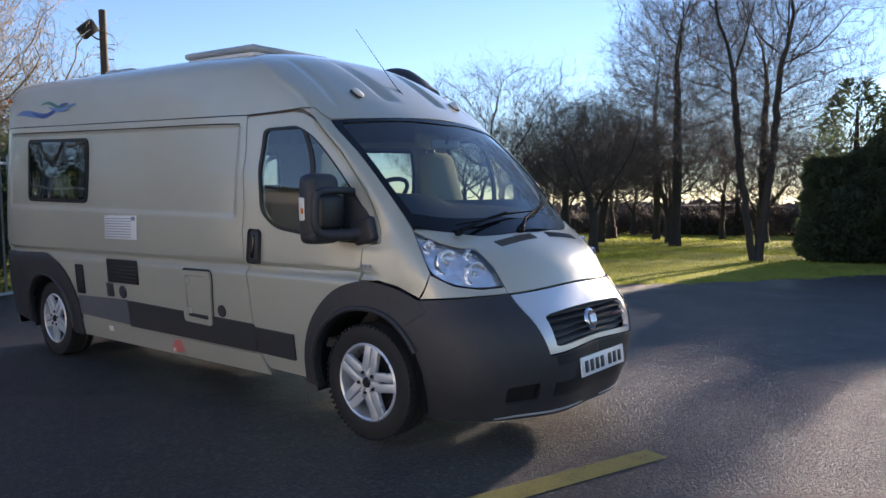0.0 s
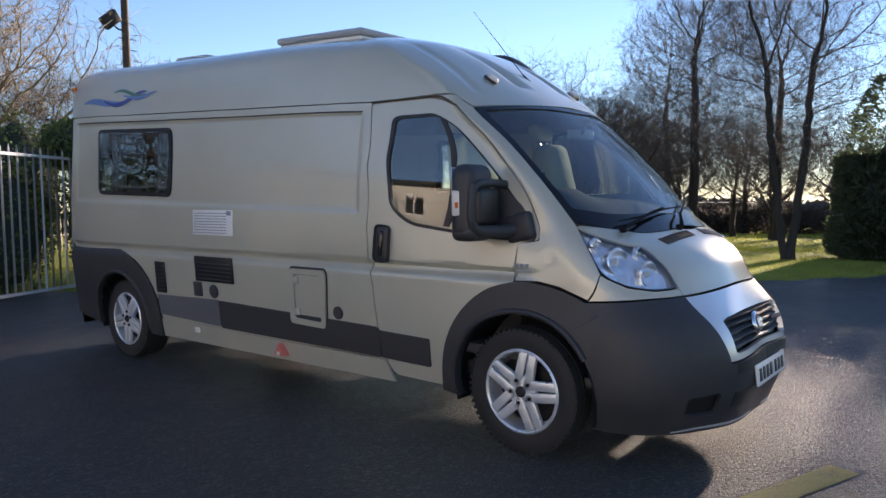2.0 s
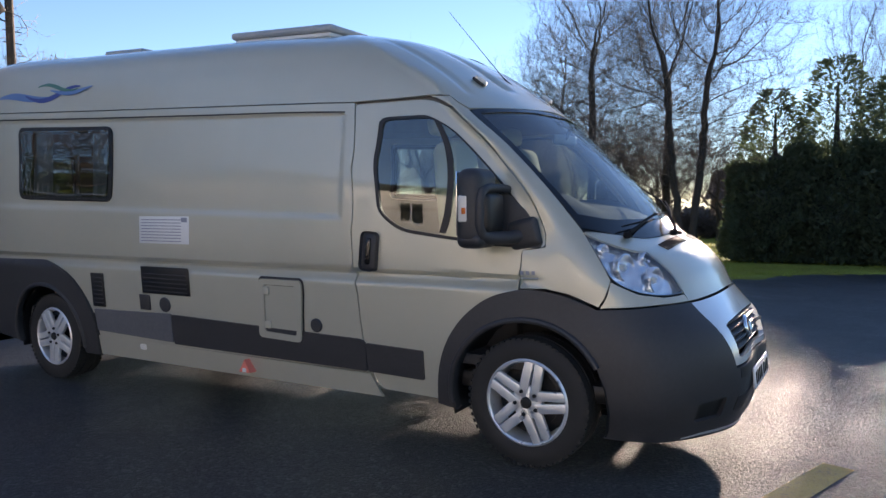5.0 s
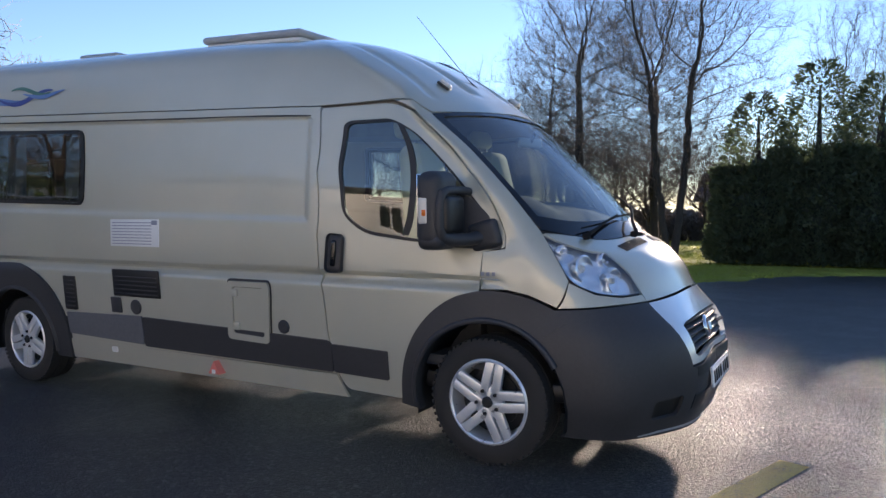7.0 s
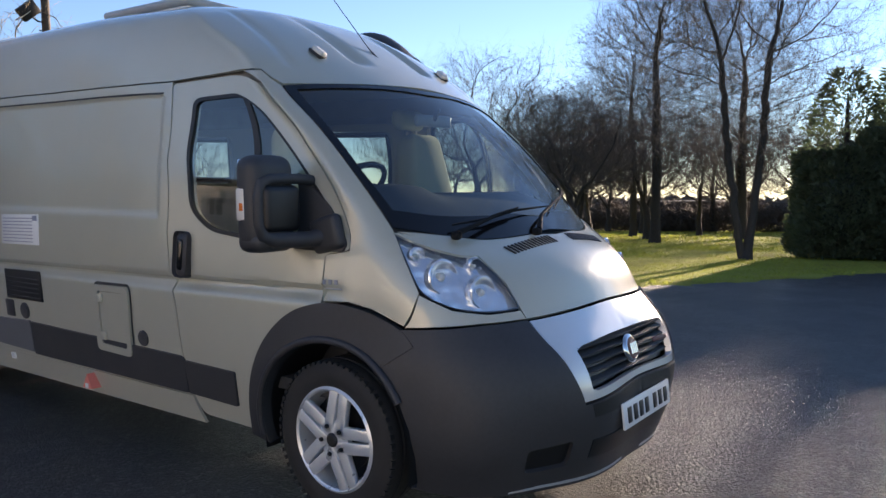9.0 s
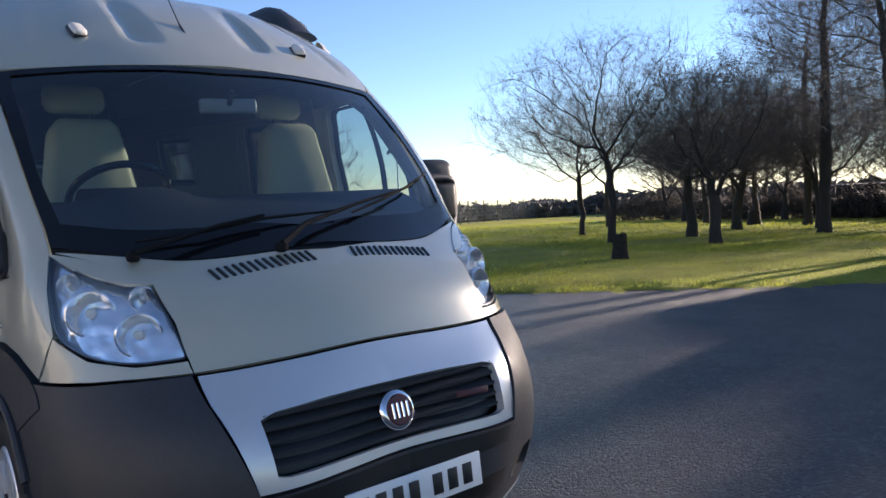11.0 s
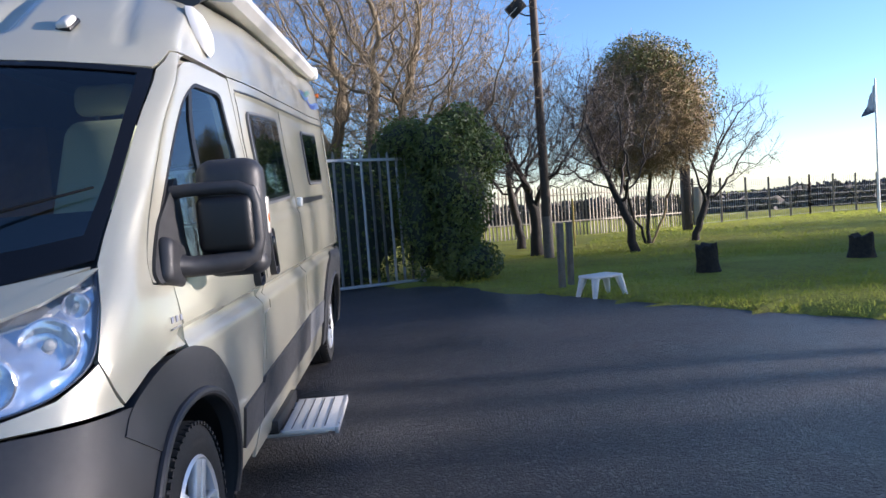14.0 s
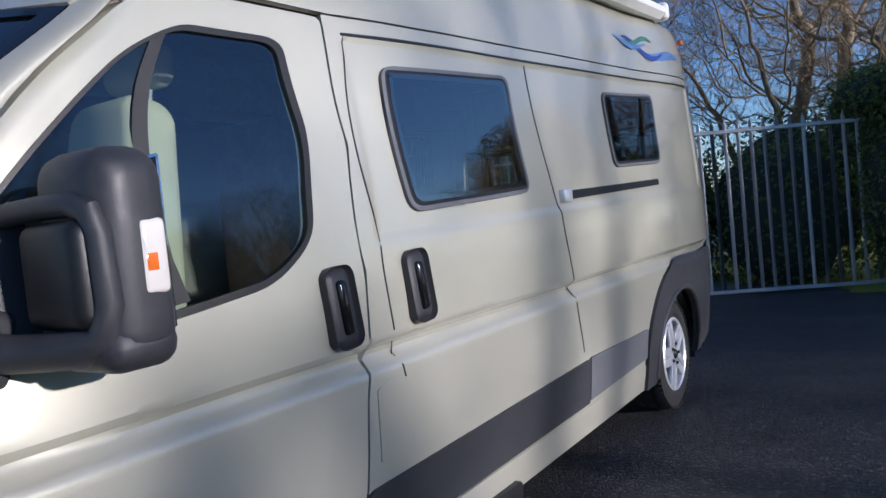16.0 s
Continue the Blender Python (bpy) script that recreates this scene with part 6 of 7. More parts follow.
def leaf_cloud(seed, blobs, count, size, flat=0.0, skin_bias=0.55):
    """Leaves, as small folded quads, over and within lumpy blobs (centre, radii)."""
    r = random.Random(seed)
    verts, faces = [], []
    weights = [rx * ry_ + ry_ * rz + rx * rz for _, (rx, ry_, rz) in blobs]
    for _ in range(count):
        (cx, cy, cz), (rx, ry_, rz) = r.choices(blobs, weights)[0]
        v = Vector((r.gauss(0, 1), r.gauss(0, 1), r.gauss(0, 1))).normalized()
        lump = 1 + 0.22 * noise.noise(Vector((cx, cy, cz)) * 3 + v * 2.2) + 0.12 * noise.noise(v * 6 + Vector((cz, cx, cy)))
        k = lump * (1 - skin_bias * r.random() ** 2.2)
        p = Vector((cx + v.x * rx * k, cy + v.y * ry_ * k, cz + v.z * rz * k))
        s = size * r.uniform(0.6, 1.35)
        n = (v + Vector((r.gauss(0, 0.6), r.gauss(0, 0.6), r.gauss(0, 0.6) + 0.2))).normalized()
        a = n.orthogonal().normalized()
        a = Matrix.Rotation(r.uniform(0, 6.283), 3, n) @ a
        b = n.cross(a)
        i = len(verts)
        verts += [p - a * s, p - b * s * 0.55 + n * s * 0.2, p + a * s, p + b * s * 0.55 + n * s * 0.2]
        faces += [(i, i + 1, i + 2), (i, i + 2, i + 3)]
    return verts, faces


# solid lumps in a dark colour paint the shade deep among the leaves
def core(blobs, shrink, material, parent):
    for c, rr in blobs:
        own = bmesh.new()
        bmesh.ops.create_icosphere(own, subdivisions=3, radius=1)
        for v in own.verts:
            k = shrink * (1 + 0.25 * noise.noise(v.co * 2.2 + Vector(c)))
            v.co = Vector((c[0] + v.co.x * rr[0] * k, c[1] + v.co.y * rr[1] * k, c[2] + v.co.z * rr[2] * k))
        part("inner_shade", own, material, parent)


# near-black green that stands for the shade inside bushes and evergreens
DEEP = mat("foliage_shade", (0.034, 0.044, 0.03), 0.95)


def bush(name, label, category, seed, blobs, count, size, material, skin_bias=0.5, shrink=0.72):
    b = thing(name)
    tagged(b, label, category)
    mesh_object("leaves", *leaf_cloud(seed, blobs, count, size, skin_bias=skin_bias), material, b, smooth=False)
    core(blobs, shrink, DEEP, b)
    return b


ivy = bush("ivy_mass", "dense dark green ivy overgrowing the end of the fence", "ivy", 3,
           [((-10.55, 2.55, 1.5), (0.75, 0.62, 1.1)), ((-10.6, 2.45, 0.6), (0.7, 0.5, 0.75)), ((-10.6, 2.3, 2.2), (0.7, 0.7, 0.55)), ((-10.75, 2.95, 2.05), (0.6, 0.5, 0.45)), ((-11.0, 1.75, 2.3), (0.5, 0.5, 0.45)),
            ((-10.4, 2.65, 0.2), (0.6, 0.6, 0.35)), ((-10.8, 2.7, 2.55), (0.45, 0.45, 0.4)), ((-10.55, 1.85, 1.1), (0.4, 0.4, 1.2)), ((-10.6, 1.7, 2.35), (0.45, 0.5, 0.35))], 30000, 0.036, IVY)
dark_behind = bush("ivy_thicket", "dark evergreen thicket behind the gate", "bush", 9,
                   [((-12.4, 0.4, 1.0), (0.8, 1.7, 1.45)), ((-11.6, -1.6, 0.8), (0.7, 1.2, 1.3)), ((-12.8, -2.0, 1.2), (0.9, 1.6, 1.5)), ((-12.5, 1.6, 1.6), (0.7, 0.9, 1.4)), ((-10.3, -2.6, 0.7), (0.55, 1.5, 1.35)), ((-10.0, -5.2, 0.8), (0.55, 1.6, 1.4)), ((-11.3, 0.5, 0.8), (0.45, 1.2, 1.4)), ((-12.9, -4.6, 1.7), (1.0, 1.8, 1.9)), ((-12.4, -7.4, 1.6), (1.0, 1.7, 1.9))], 34000, 0.045, IVY)


ivy.location = (0, 0.06, 0)


def conifer(x, y, h, r, seed, count=26000):
    """A columnar evergreen: trunk, dark mass that paints its inner shade, and drooping sprays in tiers, thinner towards
    the tip.
    """
    c = thing("conifer")
    tagged(c, "dark dense columnar evergreen at the lawn's edge", "conifer", group="evergreens at the lawn's edge")
    z0 = ground_z(x, y)
    part("trunk", tube([(x, y, z0 - 0.1), (x, y, z0 + h * 0.5), (x, y, z0 + h * 0.9)], [0.16, 0.10, 0.02], 8), BARK, c)
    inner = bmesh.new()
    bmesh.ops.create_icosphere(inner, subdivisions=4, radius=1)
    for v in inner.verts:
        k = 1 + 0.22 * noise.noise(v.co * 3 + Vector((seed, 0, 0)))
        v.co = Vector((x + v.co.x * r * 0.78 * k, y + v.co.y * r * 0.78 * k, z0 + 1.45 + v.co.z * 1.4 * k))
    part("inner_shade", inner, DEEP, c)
    q = random.Random(seed)
    verts, faces = [], []
    for _ in range(count):
        t = q.random() ** 1.1 * 0.575 if q.random() < 0.90 else 0.45 + 0.55 * q.random() ** 1.4
        a = q.uniform(0, 6.283)
        wide_ = r * (1.0 - 0.16 * (1 - t)) * (1 - 0.8 * max(0.0, (t - 0.35) / 0.65) ** 1.8) + 0.06
        lump = 1 + 0.28 * noise.noise((math.cos(a) * 1.6, math.sin(a) * 1.6, t * h * 0.9 + seed)) + 0.16 * noise.noise((math.cos(a) * 4, math.sin(a) * 4, t * h * 2.6 + seed))
        k = lump * (1 - 0.5 * q.random() ** 2)
        p = Vector((x + math.cos(a) * wide_ * k, y + math.sin(a) * wide_ * k, z0 + 0.12 + t * h))
        d = Vector((math.cos(a), math.sin(a), q.uniform(-0.2, 0.9))) + Vector((q.gauss(0, 0.4), q.gauss(0, 0.4), q.gauss(0, 0.4)))
        d.normalize()
        b = d.orthogonal().normalized()
        b = Matrix.Rotation(q.uniform(0, 6.283), 3, d) @ b
        s_ = q.uniform(0.05, 0.12)
        i = len(verts)
        verts += [p - d * s_, p + b * s_ * 0.32, p + d * s_ * 1.1, p - b * s_ * 0.32]
        faces.append((i, i + 1, i + 2, i + 3))
    mesh_object("leaves", verts, faces, CONIFER, c, smooth=False)


for x, y, h, r, seed in ((-0.9, 17.4, 4.5, 1.35, 2), (0.55, 17.7, 5.3, 1.45, 5), (2.0, 17.7, 4.9, 1.4, 9), (3.4, 18.0, 5.5, 1.45, 14), (5.0, 18.2, 5.2, 1.4, 21)):
    conifer(x, y, h, r, seed)

# rounded, ivy-topped tree
dome = bare_tree("rounded russet tree with an ivy-green crown top and dark trunks", 77,
                 [[(0, 0, -0.15), (0.1, 0.05, 1.0), (0.2, 0.1, 2.4)], [(0, -0.05, 0.0), (-0.1, -0.4, 1.0), (-0.2, -0.7, 2.2)], [(0.0, 0.1, 0.0), (0.1, 0.5, 1.0), (0.2, 0.8, 2.2)]],
                 [((0, 0, 3.6), (1.9, 2.0, 1.6)), ((0, 0, 4.6), (1.3, 1.4, 1.1))], 600, 0.17, twig=RUSSET, step=0.24, kill=0.34, up=0.05, wander=0.3, twigs=2, reach=0.5, rise=0.1, name="ivy_tree")
rs = np.random.default_rng(12)
n = 20000
u = rs.normal(size=(n, 3))
u /= np.linalg.norm(u, axis=1, keepdims=True)
lump = np.array([1 + 0.20 * noise.noise(Vector(q) * 2.3) + 0.18 * noise.noise(Vector(q) * 5.5) for q in u])
k = rs.uniform(0.25, 1.0, n) ** 0.45 * lump
high = np.where(u[:, 2] > 0, 2.2, 1.6)
taper = 1 - 0.32 * np.clip(u[:, 2], 0, 1) ** 1.5
at = np.array((0, 0, 3.4)) + u * np.stack((1.75 * taper, 1.85 * taper, high), 1) * k[:, None]
way = u * 0.5 + rs.normal(size=(n, 3)) * 0.6 + np.array((0, 0, -0.1))
mesh_object("fine_growth", *spikes(at, way, rs.uniform(0.15, 0.42, n), np.full(n, 0.010), rs), RUSSET, dome)
mesh_object("foliage", *leaf_cloud(15, [((0, 0, 3.5), (1.5, 1.6, 1.6)), ((0, 0.1, 4.3), (1.2, 1.25, 1.2))], 13000, 0.034, skin_bias=0.85), RUSSET, dome, smooth=False)
mesh_object("ivy_top", *leaf_cloud(14, [((0.3, 0.15, 4.85), (1.15, 1.2, 1.0)), ((0.4, 0.85, 4.0), (1.25, 1.2, 1.35)), ((0.25, -0.4, 4.85), (1.0, 0.9, 0.8))], 17000, 0.036, skin_bias=0.8), OLIVE, dome, smooth=False)
stand(dome, -18.27, 8.45)

# leafless shrubs beyond the trees
def thicket(x0, y0, x1, y1, h, seed, n=2800):
    r = random.Random(seed)
    rows = []
    for _ in range(n):
        t = r.random()
        x, y = x0 + (x1 - x0) * t + r.gauss(0, 0.9), y0 + (y1 - y0) * t + r.gauss(0, 0.9)
        top = h * (0.62 + 0.55 * noise.noise((x * 0.35, y * 0.35, seed)) + 0.25 * noise.noise((x * 1.1, y * 1.1, seed)))
        z = ground_z(x, y) + max(0.1, top) * r.random() ** 0.7
        d = Vector((r.gauss(0, 0.7), r.gauss(0, 0.7), r.uniform(0.1, 1))).normalized()
        p = Vector((x, y, z))
        l = r.uniform(0.35, 0.9)
        rows.append(([p - d * l * 0.5, p + Vector((r.gauss(0, 0.05), r.gauss(0, 0.05), 0.03)), p + d * l * 0.5], [0.03, 0.024, 0.008]))
    o = mesh_object("thicket", *sticks(rows, 3), TWIG)
    tagged(o, "dense leafless brown thicket beyond the trees", "thicket")


for k, (x0, y0, x1, y1, h) in enumerate(((-34, 47, -24, 45, 2.2), (-24, 45, -17, 44, 2.6), (-17, 44, -10, 44, 2.6), (-10, 44, -3, 46, 2.4), (-3, 46, 5, 49, 2.6))):
    thicket(x0, y0, x1, y1, h, 60 + k)

# far hedges and woods along the horizon
fv, ff = [], []
rf = random.Random(17)
for (x0, y0), (x1, y1), h0, h1, n in (((-75, -20), (-62, 30), 1.3, 1.9, 1500), ((-62, 30), (-60, 75), 1.3, 1.9, 1700), ((-60, 75), (20, 85), 1.6, 3.0, 2400), ((20, 85), (90, 70), 1.6, 3.0, 1100)):
    for _ in range(n):
        t = rf.random()
        x, y = x0 + (x1 - x0) * t + rf.gauss(0, 1.6), y0 + (y1 - y0) * t + rf.gauss(0, 1.6)
        lump = 0.6 + 0.6 * noise.noise((x * 0.12, y * 0.12, 3))
        h = max(0.5, (h0 + (h1 - h0) * rf.random()) * (0.6 + lump * 0.6))
        z = ground_z(x, y)
        for _k in range(8):
            a, l = rf.uniform(0, 6.283), rf.uniform(0.1, 0.4)
            b = len(fv)
            zz = z + h * rf.random()
            fv += [(x + rf.gauss(0, 0.5), y + rf.gauss(0, 0.5), zz), (x + math.cos(a) * l, y + math.sin(a) * l, zz + rf.uniform(0.0, 0.3)), (x + math.cos(a) * l * 0.6 + 0.12, y + math.sin(a) * l * 0.6, zz + rf.uniform(0.1, 0.5)), (x, y + 0.2, zz - rf.uniform(0.1, 0.4))]
            ff += [(b, b + 1, b + 2), (b, b + 2, b + 3)]
tagged(mesh_object("far_woods", fv, ff, FARWOOD, smooth=False), "hazy belt of bare hedges and woods on the skyline", "woods", kind="stuff")


# ---- fences, gate, poles ----
def palisade(name, label, a, b, height, pitch, width, material, rails=(0.3, 0.85), spike=True, ob=None):
    """A run of upright pales on two rails between two places."""
    f = thing(name)
    tagged(f, label, name.replace("_", " "))
    A, B = Vector((*a, 0)), Vector((*b, 0))
    way = (B - A).normalized()
    yaw = math.atan2(way.y, way.x)
    n = int((B - A).length / pitch)
    pale = bmesh.new()
    pr = [(-width / 2, 0, 0), (-width / 6, -0.012, 0), (width / 6, -0.012, 0), (width / 2, 0, 0)]
    ra = [pale.verts.new(Vector(p)) for p in pr]
    rb = [pale.verts.new(Vector(p) + Vector((0, 0, height - 0.08))) for p in pr]
    for i in range(3):
        pale.faces.new((ra[i], ra[i + 1], rb[i + 1], rb[i]))
    tip = pale.verts.new((0, -0.004, height))
    for i in range(3):
        pale.faces.new((rb[i], rb[i + 1], tip))
    bmesh.ops.solidify(pale, geom=pale.faces[:], thickness=0.006)
    me = bpy.data.meshes.new("pale")
    pale.to_mesh(me)
    pale.free()
    me.materials.append(material)
    for k in range(n + 1):
        p = A + way * (k * pitch)
        o = new("pale", me)
        o.parent = f
        o.matrix_basis = pose(p.x, p.y, ground_z(p.x, p.y) + 0.06, 0, 0, math.degrees(yaw))
    for h in rails:
        pts = [A + (B - A) * t for t in (0, 0.5, 1)]
        mid = (A + B) / 2
        za, zb = ground_z(A.x, A.y), ground_z(B.x, B.y)
        part("rail", box(((B - A).length + 0.1, 0.05, 0.05), (mid.x, mid.y, (za + zb) / 2 + height * h + 0.06), 0.006, 1, turn=Euler((0, -math.atan2(zb - za, (B - A).length), yaw)).to_matrix() ), material, f)
    return f


palisade("steel_gate", "galvanised steel palisade gate closing the yard", (-9.25, -0.75), (-10.62, 1.85), 2.28, 0.165, 0.05, STEEL, rails=(0.005, 0.93))
palisade("steel_fence", "galvanised steel palisade fence beside the gate", (-9.2, -0.85), (-8.6, -7.5), 2.28, 0.112, 0.045, STEEL, rails=(0.08, 0.9))
for p in ((-9.22, -0.8), (-10.66, 1.91)):
    tagged(part("gate_post", box((0.09, 0.09, 2.45), (p[0], p[1], ground_z(*p) + 1.2), 0.008), STEEL), "square galvanised steel gate post", "post")
palisade("paling_fence", "pale sunlit paling fence at the end of the lawn", (-26.5, 2.0), (-28.4, 9.9), 2.0, 0.16, 0.07, PALE)
palisade("paling_fence", "pale sunlit paling fence at the end of the lawn", (-28.4, 9.9), (-31.3, 14.9), 2.0, 0.16, 0.07, PALE)


def mesh_fence(a, b, height, spans):
    f = thing("mesh_fence")
    tagged(f, "grey steel mesh fence on concrete posts round the lawn", "fence")
    A, B = Vector((*a, 0)), Vector((*b, 0))
    for k in range(spans + 1):
        p = A.lerp(B, k / spans)
        part("fence_post", box((0.09, 0.09, height + 0.2), (p.x, p.y, ground_z(p.x, p.y) + height / 2), 0.01, 1), WEATHERED, f)
    wires = bmesh.new()
    way = (B - A).normalized()
    n = int((B - A).length / 0.22)
    for k in range(n):
        p = A + way * (k * 0.22)
        z = ground_z(p.x, p.y)
        tube([(p.x, p.y, z + 0.05), (p.x, p.y, z + height)], 0.008, 3, wires, False)
    for h in np.linspace(0.1, height, 7):
        tube([(A.x, A.y, ground_z(A.x, A.y) + h), (B.x, B.y, ground_z(B.x, B.y) + h)], 0.008, 3, wires, False)
    o = part("mesh", wires, STEEL, f, smooth=False)
    return f


mesh_fence((-31.3, 14.9), (-39.2, 24.8), 2.1, 5)
mesh_fence((-39.2, 24.8), (-53.4, 50.0), 2.2, 12)
mesh_fence((-53.4, 50.0), (-60.0, 70.0), 2.2, 7)

PX, PY = -14.59, 4.9
pole = thing("floodlight_pole")
tagged(pole, "tall dark wooden pole with a floodlight near its top", "pole")
pz = ground_z(PX, PY)
part("shaft", tube([(PX, PY, pz - 0.1), (PX, PY, 2.5), (PX, PY, 5.95)], [0.115, 0.10, 0.085], 12), POLEWOOD, pole)
lamp_o = part("floodlight", box((0.16, 0.42, 0.30), (PX + 0.12, PY - 0.42, 5.42), 0.03, 2, turn=Euler((radians(42), radians(10), 0)).to_matrix()), DARKMETAL, pole, "grey box floodlight")
part("lens", box((0.12, 0.36, 0.02), (PX + 0.12, PY - 0.53, 5.30), 0.004, 1, turn=Euler((radians(42), radians(10), 0)).to_matrix()), CLEARLENS, lamp_o)
part("bracket", tube([(PX, PY, 5.25), (PX + 0.05, PY - 0.2, 5.25), (PX + 0.1, PY - 0.36, 5.32)], 0.02, 6), DARKMETAL, pole)
for z in (4.82, 5.07):
    part("peg", tube([(PX, PY - 0.16, z), (PX, PY + 0.24, z)], 0.012, 6), DARKMETAL, pole)
part("ground_sleeve", tube([(PX, PY, pz), (PX, PY, pz + 1.0)], 0.118, 12), WEATHERED, pole)

for (x, y), h, s in (((-8.03, 3.82), 0.95, 0.085), ((-8.35, 4.02), 0.95, 0.08)):
    p = part("timber_post", box((s, s, h), (x, y, ground_z(x, y) + h / 2), 0.012, 1, turn=Euler((0, radians(2), 0.3)).to_matrix()), WEATHERED)
    tagged(p, "short weathered grey timber post in the grass", "post")
for x, y in ((-26.4, 12.7),):
    b = thing("meter_post")
    tagged(b, "dark post with a pale utility box at the fence", "post")
    z = ground_z(x, y)
    part("post", box((0.32, 0.32, 2.6), (x, y, z + 1.3), 0.02), POLEWOOD, b)
    part("box", box((0.2, 0.35, 1.5), (x + 0.1, y + 0.4, z + 0.95), 0.03), PALE, b)
tagged(part("marker_post", tube([(-19.4, 6.6, ground_z(-19.4, 6.6)), (-19.4, 6.6, 1.0)], 0.03, 8), YELLOW), "slim yellow marker post on the lawn", "post")

FX, FY = -36.1, 26.85
fp = thing("flagpole")
tagged(fp, "white flagpole with a limp white and dark flag", "flagpole")
fz = ground_z(FX, FY)
part("mast", tube([(FX, FY, fz), (FX, FY, 5.85)], [0.07, 0.04], 10), WHITE, fp)
flag = bmesh.new()
rows = []
for i in range(9):
    rows.append([flag.verts.new((FX - 0.02 - 0.55 * (j / 5) * (0.35 + 0.65 * i / 8) * 0.6, FY - 0.55 * (j / 5) * (0.25 + 0.75 * i / 8) + 0.05 * math.sin(j * 2 + i), 5.7 - i * 0.2 - 0.12 * j * (1 - i / 12))) for j in range(6)])
for i in range(8):
    for j in range(5):
        flag.faces.new((rows[i][j], rows[i][j + 1], rows[i + 1][j + 1], rows[i + 1][j]))
FLAGM = mottled(mat("flag_cloth"), [(0.42, (0.10, 0.11, 0.16)), (0.5, (0.55, 0.55, 0.58)), (0.7, (0.62, 0.62, 0.64))], 0.9, rough=(0.8, 0.9))
part("flag", flag, FLAGM, fp, "limp white and dark flag")


def stump(x, y, r, h, seed, lean=0):
    bm = bmesh.new()
    rr = random.Random(seed)
    n = 18
    rings = []
    for t in (0, 0.15, 0.5, 0.85, 1.0):
        ring_ = []
        for k in range(n):
            a = 6.283 * k / n
            q = r * (1.25 - 0.3 * min(1, t * 3) + 0.10 * noise.noise((math.cos(a) * 2, math.sin(a) * 2, t * 2 + seed)))
            ring_.append(bm.verts.new((q * math.cos(a), q * math.sin(a), h * t + (0.05 * rr.uniform(-1, 1) if t == 1 else 0))))
        rings.append(ring_)
    c = bm.verts.new((0, 0, h * 0.93))
    for p, q in zip(rings, rings[1:]):
        for k in range(n):
            bm.faces.new((p[k], p[(k + 1) % n], q[(k + 1) % n], q[k]))
    for k in range(n):
        bm.faces.new((rings[-1][k], rings[-1][(k + 1) % n], c))
    bmesh.ops.transform(bm, matrix=pose(x, y, ground_z(x, y), lean, 0, 40 * seed), verts=bm.verts)
    tagged(part("tree_stump", bm, STUMP), "dark sawn-off tree stump in the lawn", "stump", group="stumps on the lawn")


stump(-8.85, 6.27, 0.165, 0.46, 1, 6)
stump(-9.7, 9.24, 0.20, 0.42, 2)
stump(-6.94, 11.4, 0.16, 0.55, 3)
stump(-15.5, 33.0, 0.3, 0.7, 4)

# white plastic stool on the grass
stool = thing("stool")
tagged(stool, "low white plastic stool with splayed legs on the grass", "stool")
sx, sy = -6.99, 4.1
sz = ground_z(sx, sy) + 0.02
turn_s = Euler((0, 0, radians(25))).to_matrix()
part("seat", box((0.34, 0.47, 0.04), (sx, sy, sz + 0.24), 0.019, 3, turn=turn_s), WHITE, stool)
for a in (-1, 1):
    for b in (-1, 1):
        top = turn_s @ Vector((a * 0.12, b * 0.185, 0))
        low_ = turn_s @ Vector((a * 0.17, b * 0.25, 0))
        part("leg", tube([(sx + top.x, sy + top.y, sz + 0.23), (sx + low_.x, sy + low_.y, sz - 0.02)], [0.055, 0.03], 7), WHITE, stool)


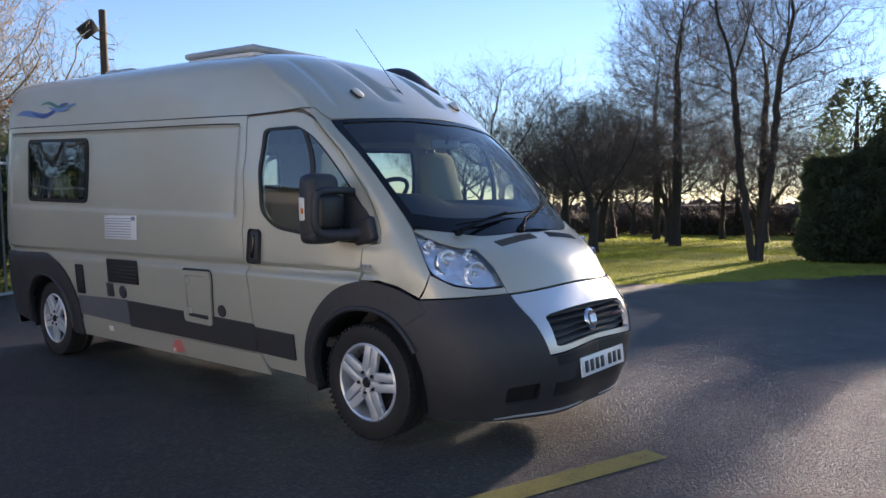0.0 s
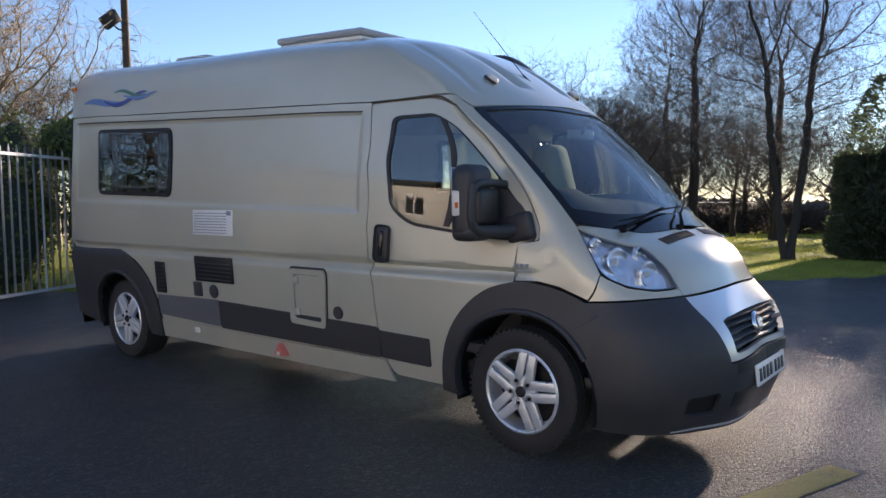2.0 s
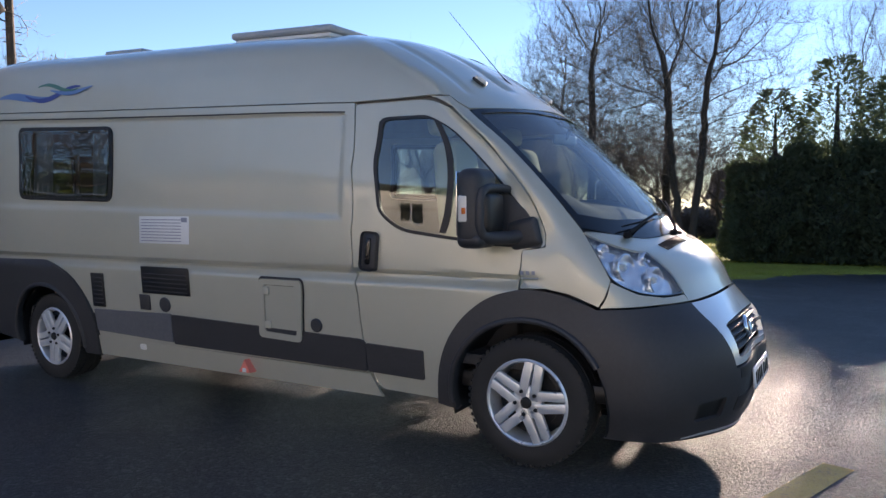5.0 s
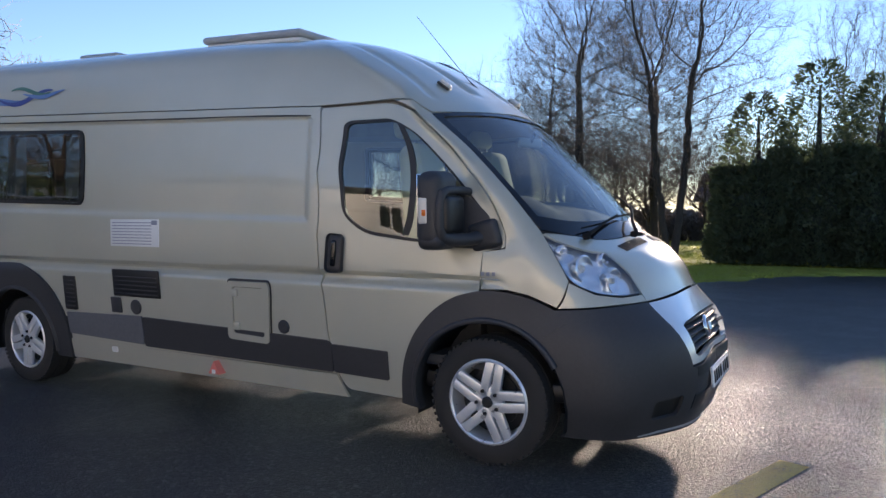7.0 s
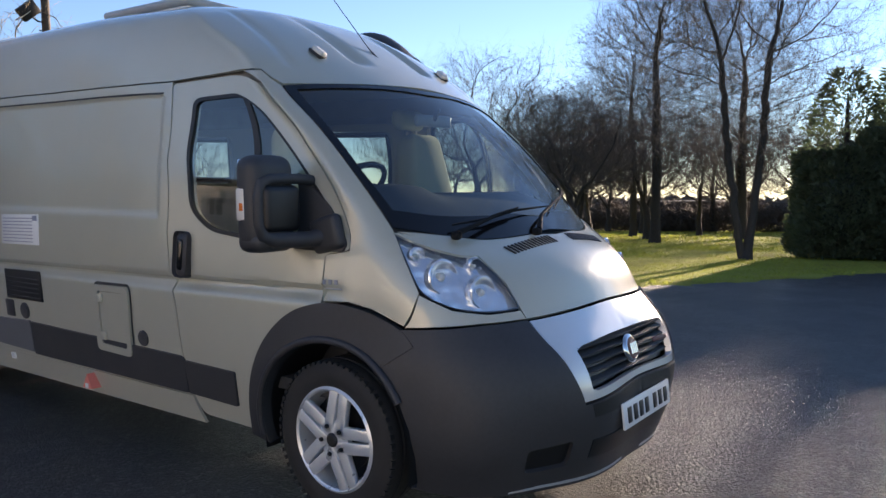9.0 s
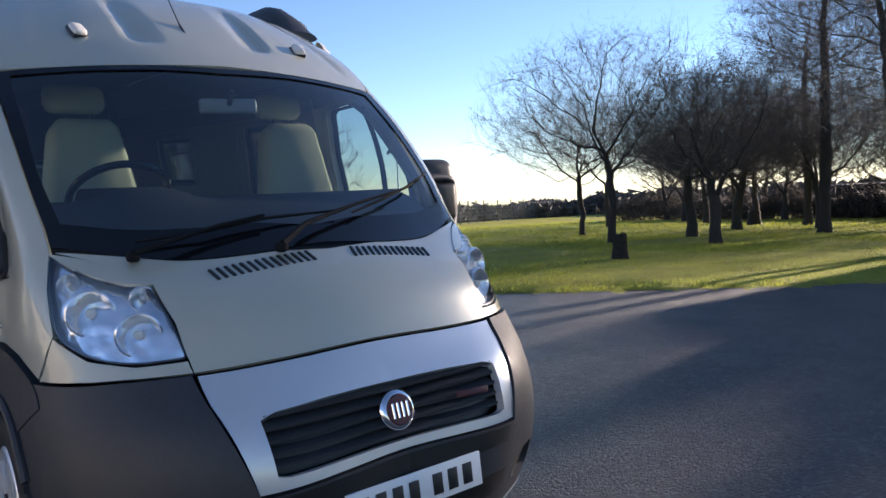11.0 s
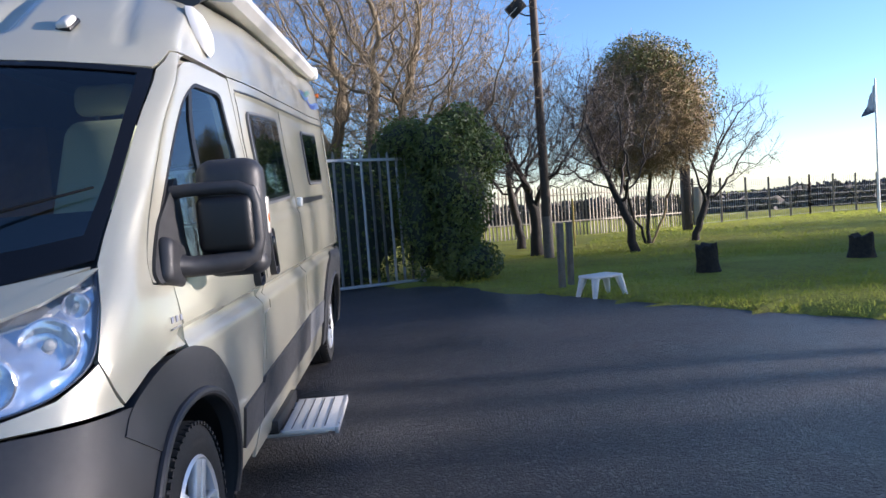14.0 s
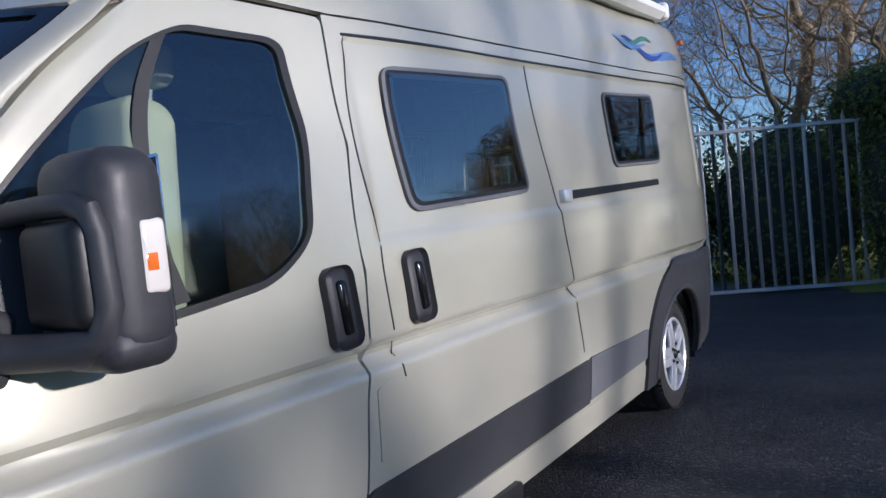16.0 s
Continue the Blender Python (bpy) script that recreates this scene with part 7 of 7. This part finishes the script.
# ---- buildings ----
def house(name, label, x0, y0, x1, y1, h, ridge, wallmat, windows, face):
    """A plain hall: four walls, a pitched roof, and windows in the wall that faces +y or -y."""
    b = thing(name)
    tagged(b, label, "building")
    z = ground_z((x0 + x1) / 2, (y0 + y1) / 2) - 0.1
    t = 0.25
    fy = y1 if face > 0 else y0
    part("wall", box((x1 - x0, t, h), ((x0 + x1) / 2, y0 + t / 2 if face > 0 else y1 - t / 2, z + h / 2)), wallmat, b)
    for x in (x0 + t / 2, x1 - t / 2):
        part("wall", box((t, y1 - y0 - 2 * t, h), (x, (y0 + y1) / 2, z + h / 2)), wallmat, b)
    # the wall with openings, in piers and bands
    wall = bmesh.new()
    sill, head = windows[0][2], windows[0][3]
    box((x1 - x0, t, sill), ((x0 + x1) / 2, fy - face * t / 2, z + sill / 2), bm=wall)
    box((x1 - x0, t, h - head), ((x0 + x1) / 2, fy - face * t / 2, z + (h + head) / 2), bm=wall)
    cuts = [x0] + [c for w in windows for c in (w[0], w[1])] + [x1]
    for a, c in zip(cuts[::2], cuts[1::2]):
        box((c - a, t, head - sill), ((a + c) / 2, fy - face * t / 2, z + (sill + head) / 2), bm=wall)
    part("wall", wall, wallmat, b, smooth=False)
    for a, c, s_, e_ in windows:
        w = part("window", box((c - a, 0.02, e_ - s_), ((a + c) / 2, fy - face * 0.14, z + (s_ + e_) / 2)), GLOSSBLACK, b)
        fr = bmesh.new()
        for dz in (s_ + 0.03, e_ - 0.03):
            box((c - a, 0.06, 0.06), ((a + c) / 2, fy - face * 0.10, z + dz), bm=fr)
        for dx in (a + 0.03, (a + c) / 2, c - 0.03):
            box((0.06, 0.05, e_ - s_ - 0.12), (dx, fy - face * 0.10, z + (s_ + e_) / 2), bm=fr)
        part("frame", fr, WHITE, w, smooth=False)
    roof = bmesh.new()
    o = 0.4
    ym = (y0 + y1) / 2
    v = [roof.verts.new(p) for p in ((x0 - o, y0 - o, z + h - 0.1), (x1 + o, y0 - o, z + h - 0.1), (x1 + o, ym, z + ridge), (x0 - o, ym, z + ridge), (x0 - o, y1 + o, z + h - 0.1), (x1 + o, y1 + o, z + h - 0.1))]
    roof.faces.new((v[0], v[1], v[2], v[3]))
    roof.faces.new((v[3], v[2], v[5], v[4]))
    bmesh.ops.solidify(roof, geom=roof.faces[:], thickness=0.15)
    part("roof", roof, ROOFTILE, b, smooth=False)
    gable = bmesh.new()
    for x in (x0 + 0.1, x1 - 0.1):
        gable.faces.new([gable.verts.new(p) for p in ((x, y0, z + h), (x, y1, z + h), (x, ym, z + ridge - 0.1))])
    part("gable", gable, wallmat, b, smooth=False)
    return b


house("hall", "tall cream-rendered hall with small dark windows facing the yard", -22, -24, 12, -16, 5.4, 6.8, RENDERWALL,
      [(-19.5 + 2.9 * k, -18.4 + 2.9 * k, 3.5, 4.5) for k in range(10)], 1)
house("pavilion", "low brick pavilion with white-framed windows beyond the trees", -9.0, 52.0, 5.0, 60.0, 3.0, 5.2, BRICKISH,
      [(-8.2 + 2.6 * k, -6.2 + 2.6 * k, 0.9, 2.4) for k in range(5)], -1)
shed = thing("shed")
tagged(shed, "dark low shed beyond the trees", "shed")
part("body", box((4.2, 3.0, 1.9), (-15.5, 48.0, ground_z(-15.5, 48) + 0.95), 0.05), DASH, shed)
part("roof", box((4.6, 3.4, 0.15), (-15.5, 48.0, ground_z(-15.5, 48) + 1.97), 0.03), ROOFTILE, shed)
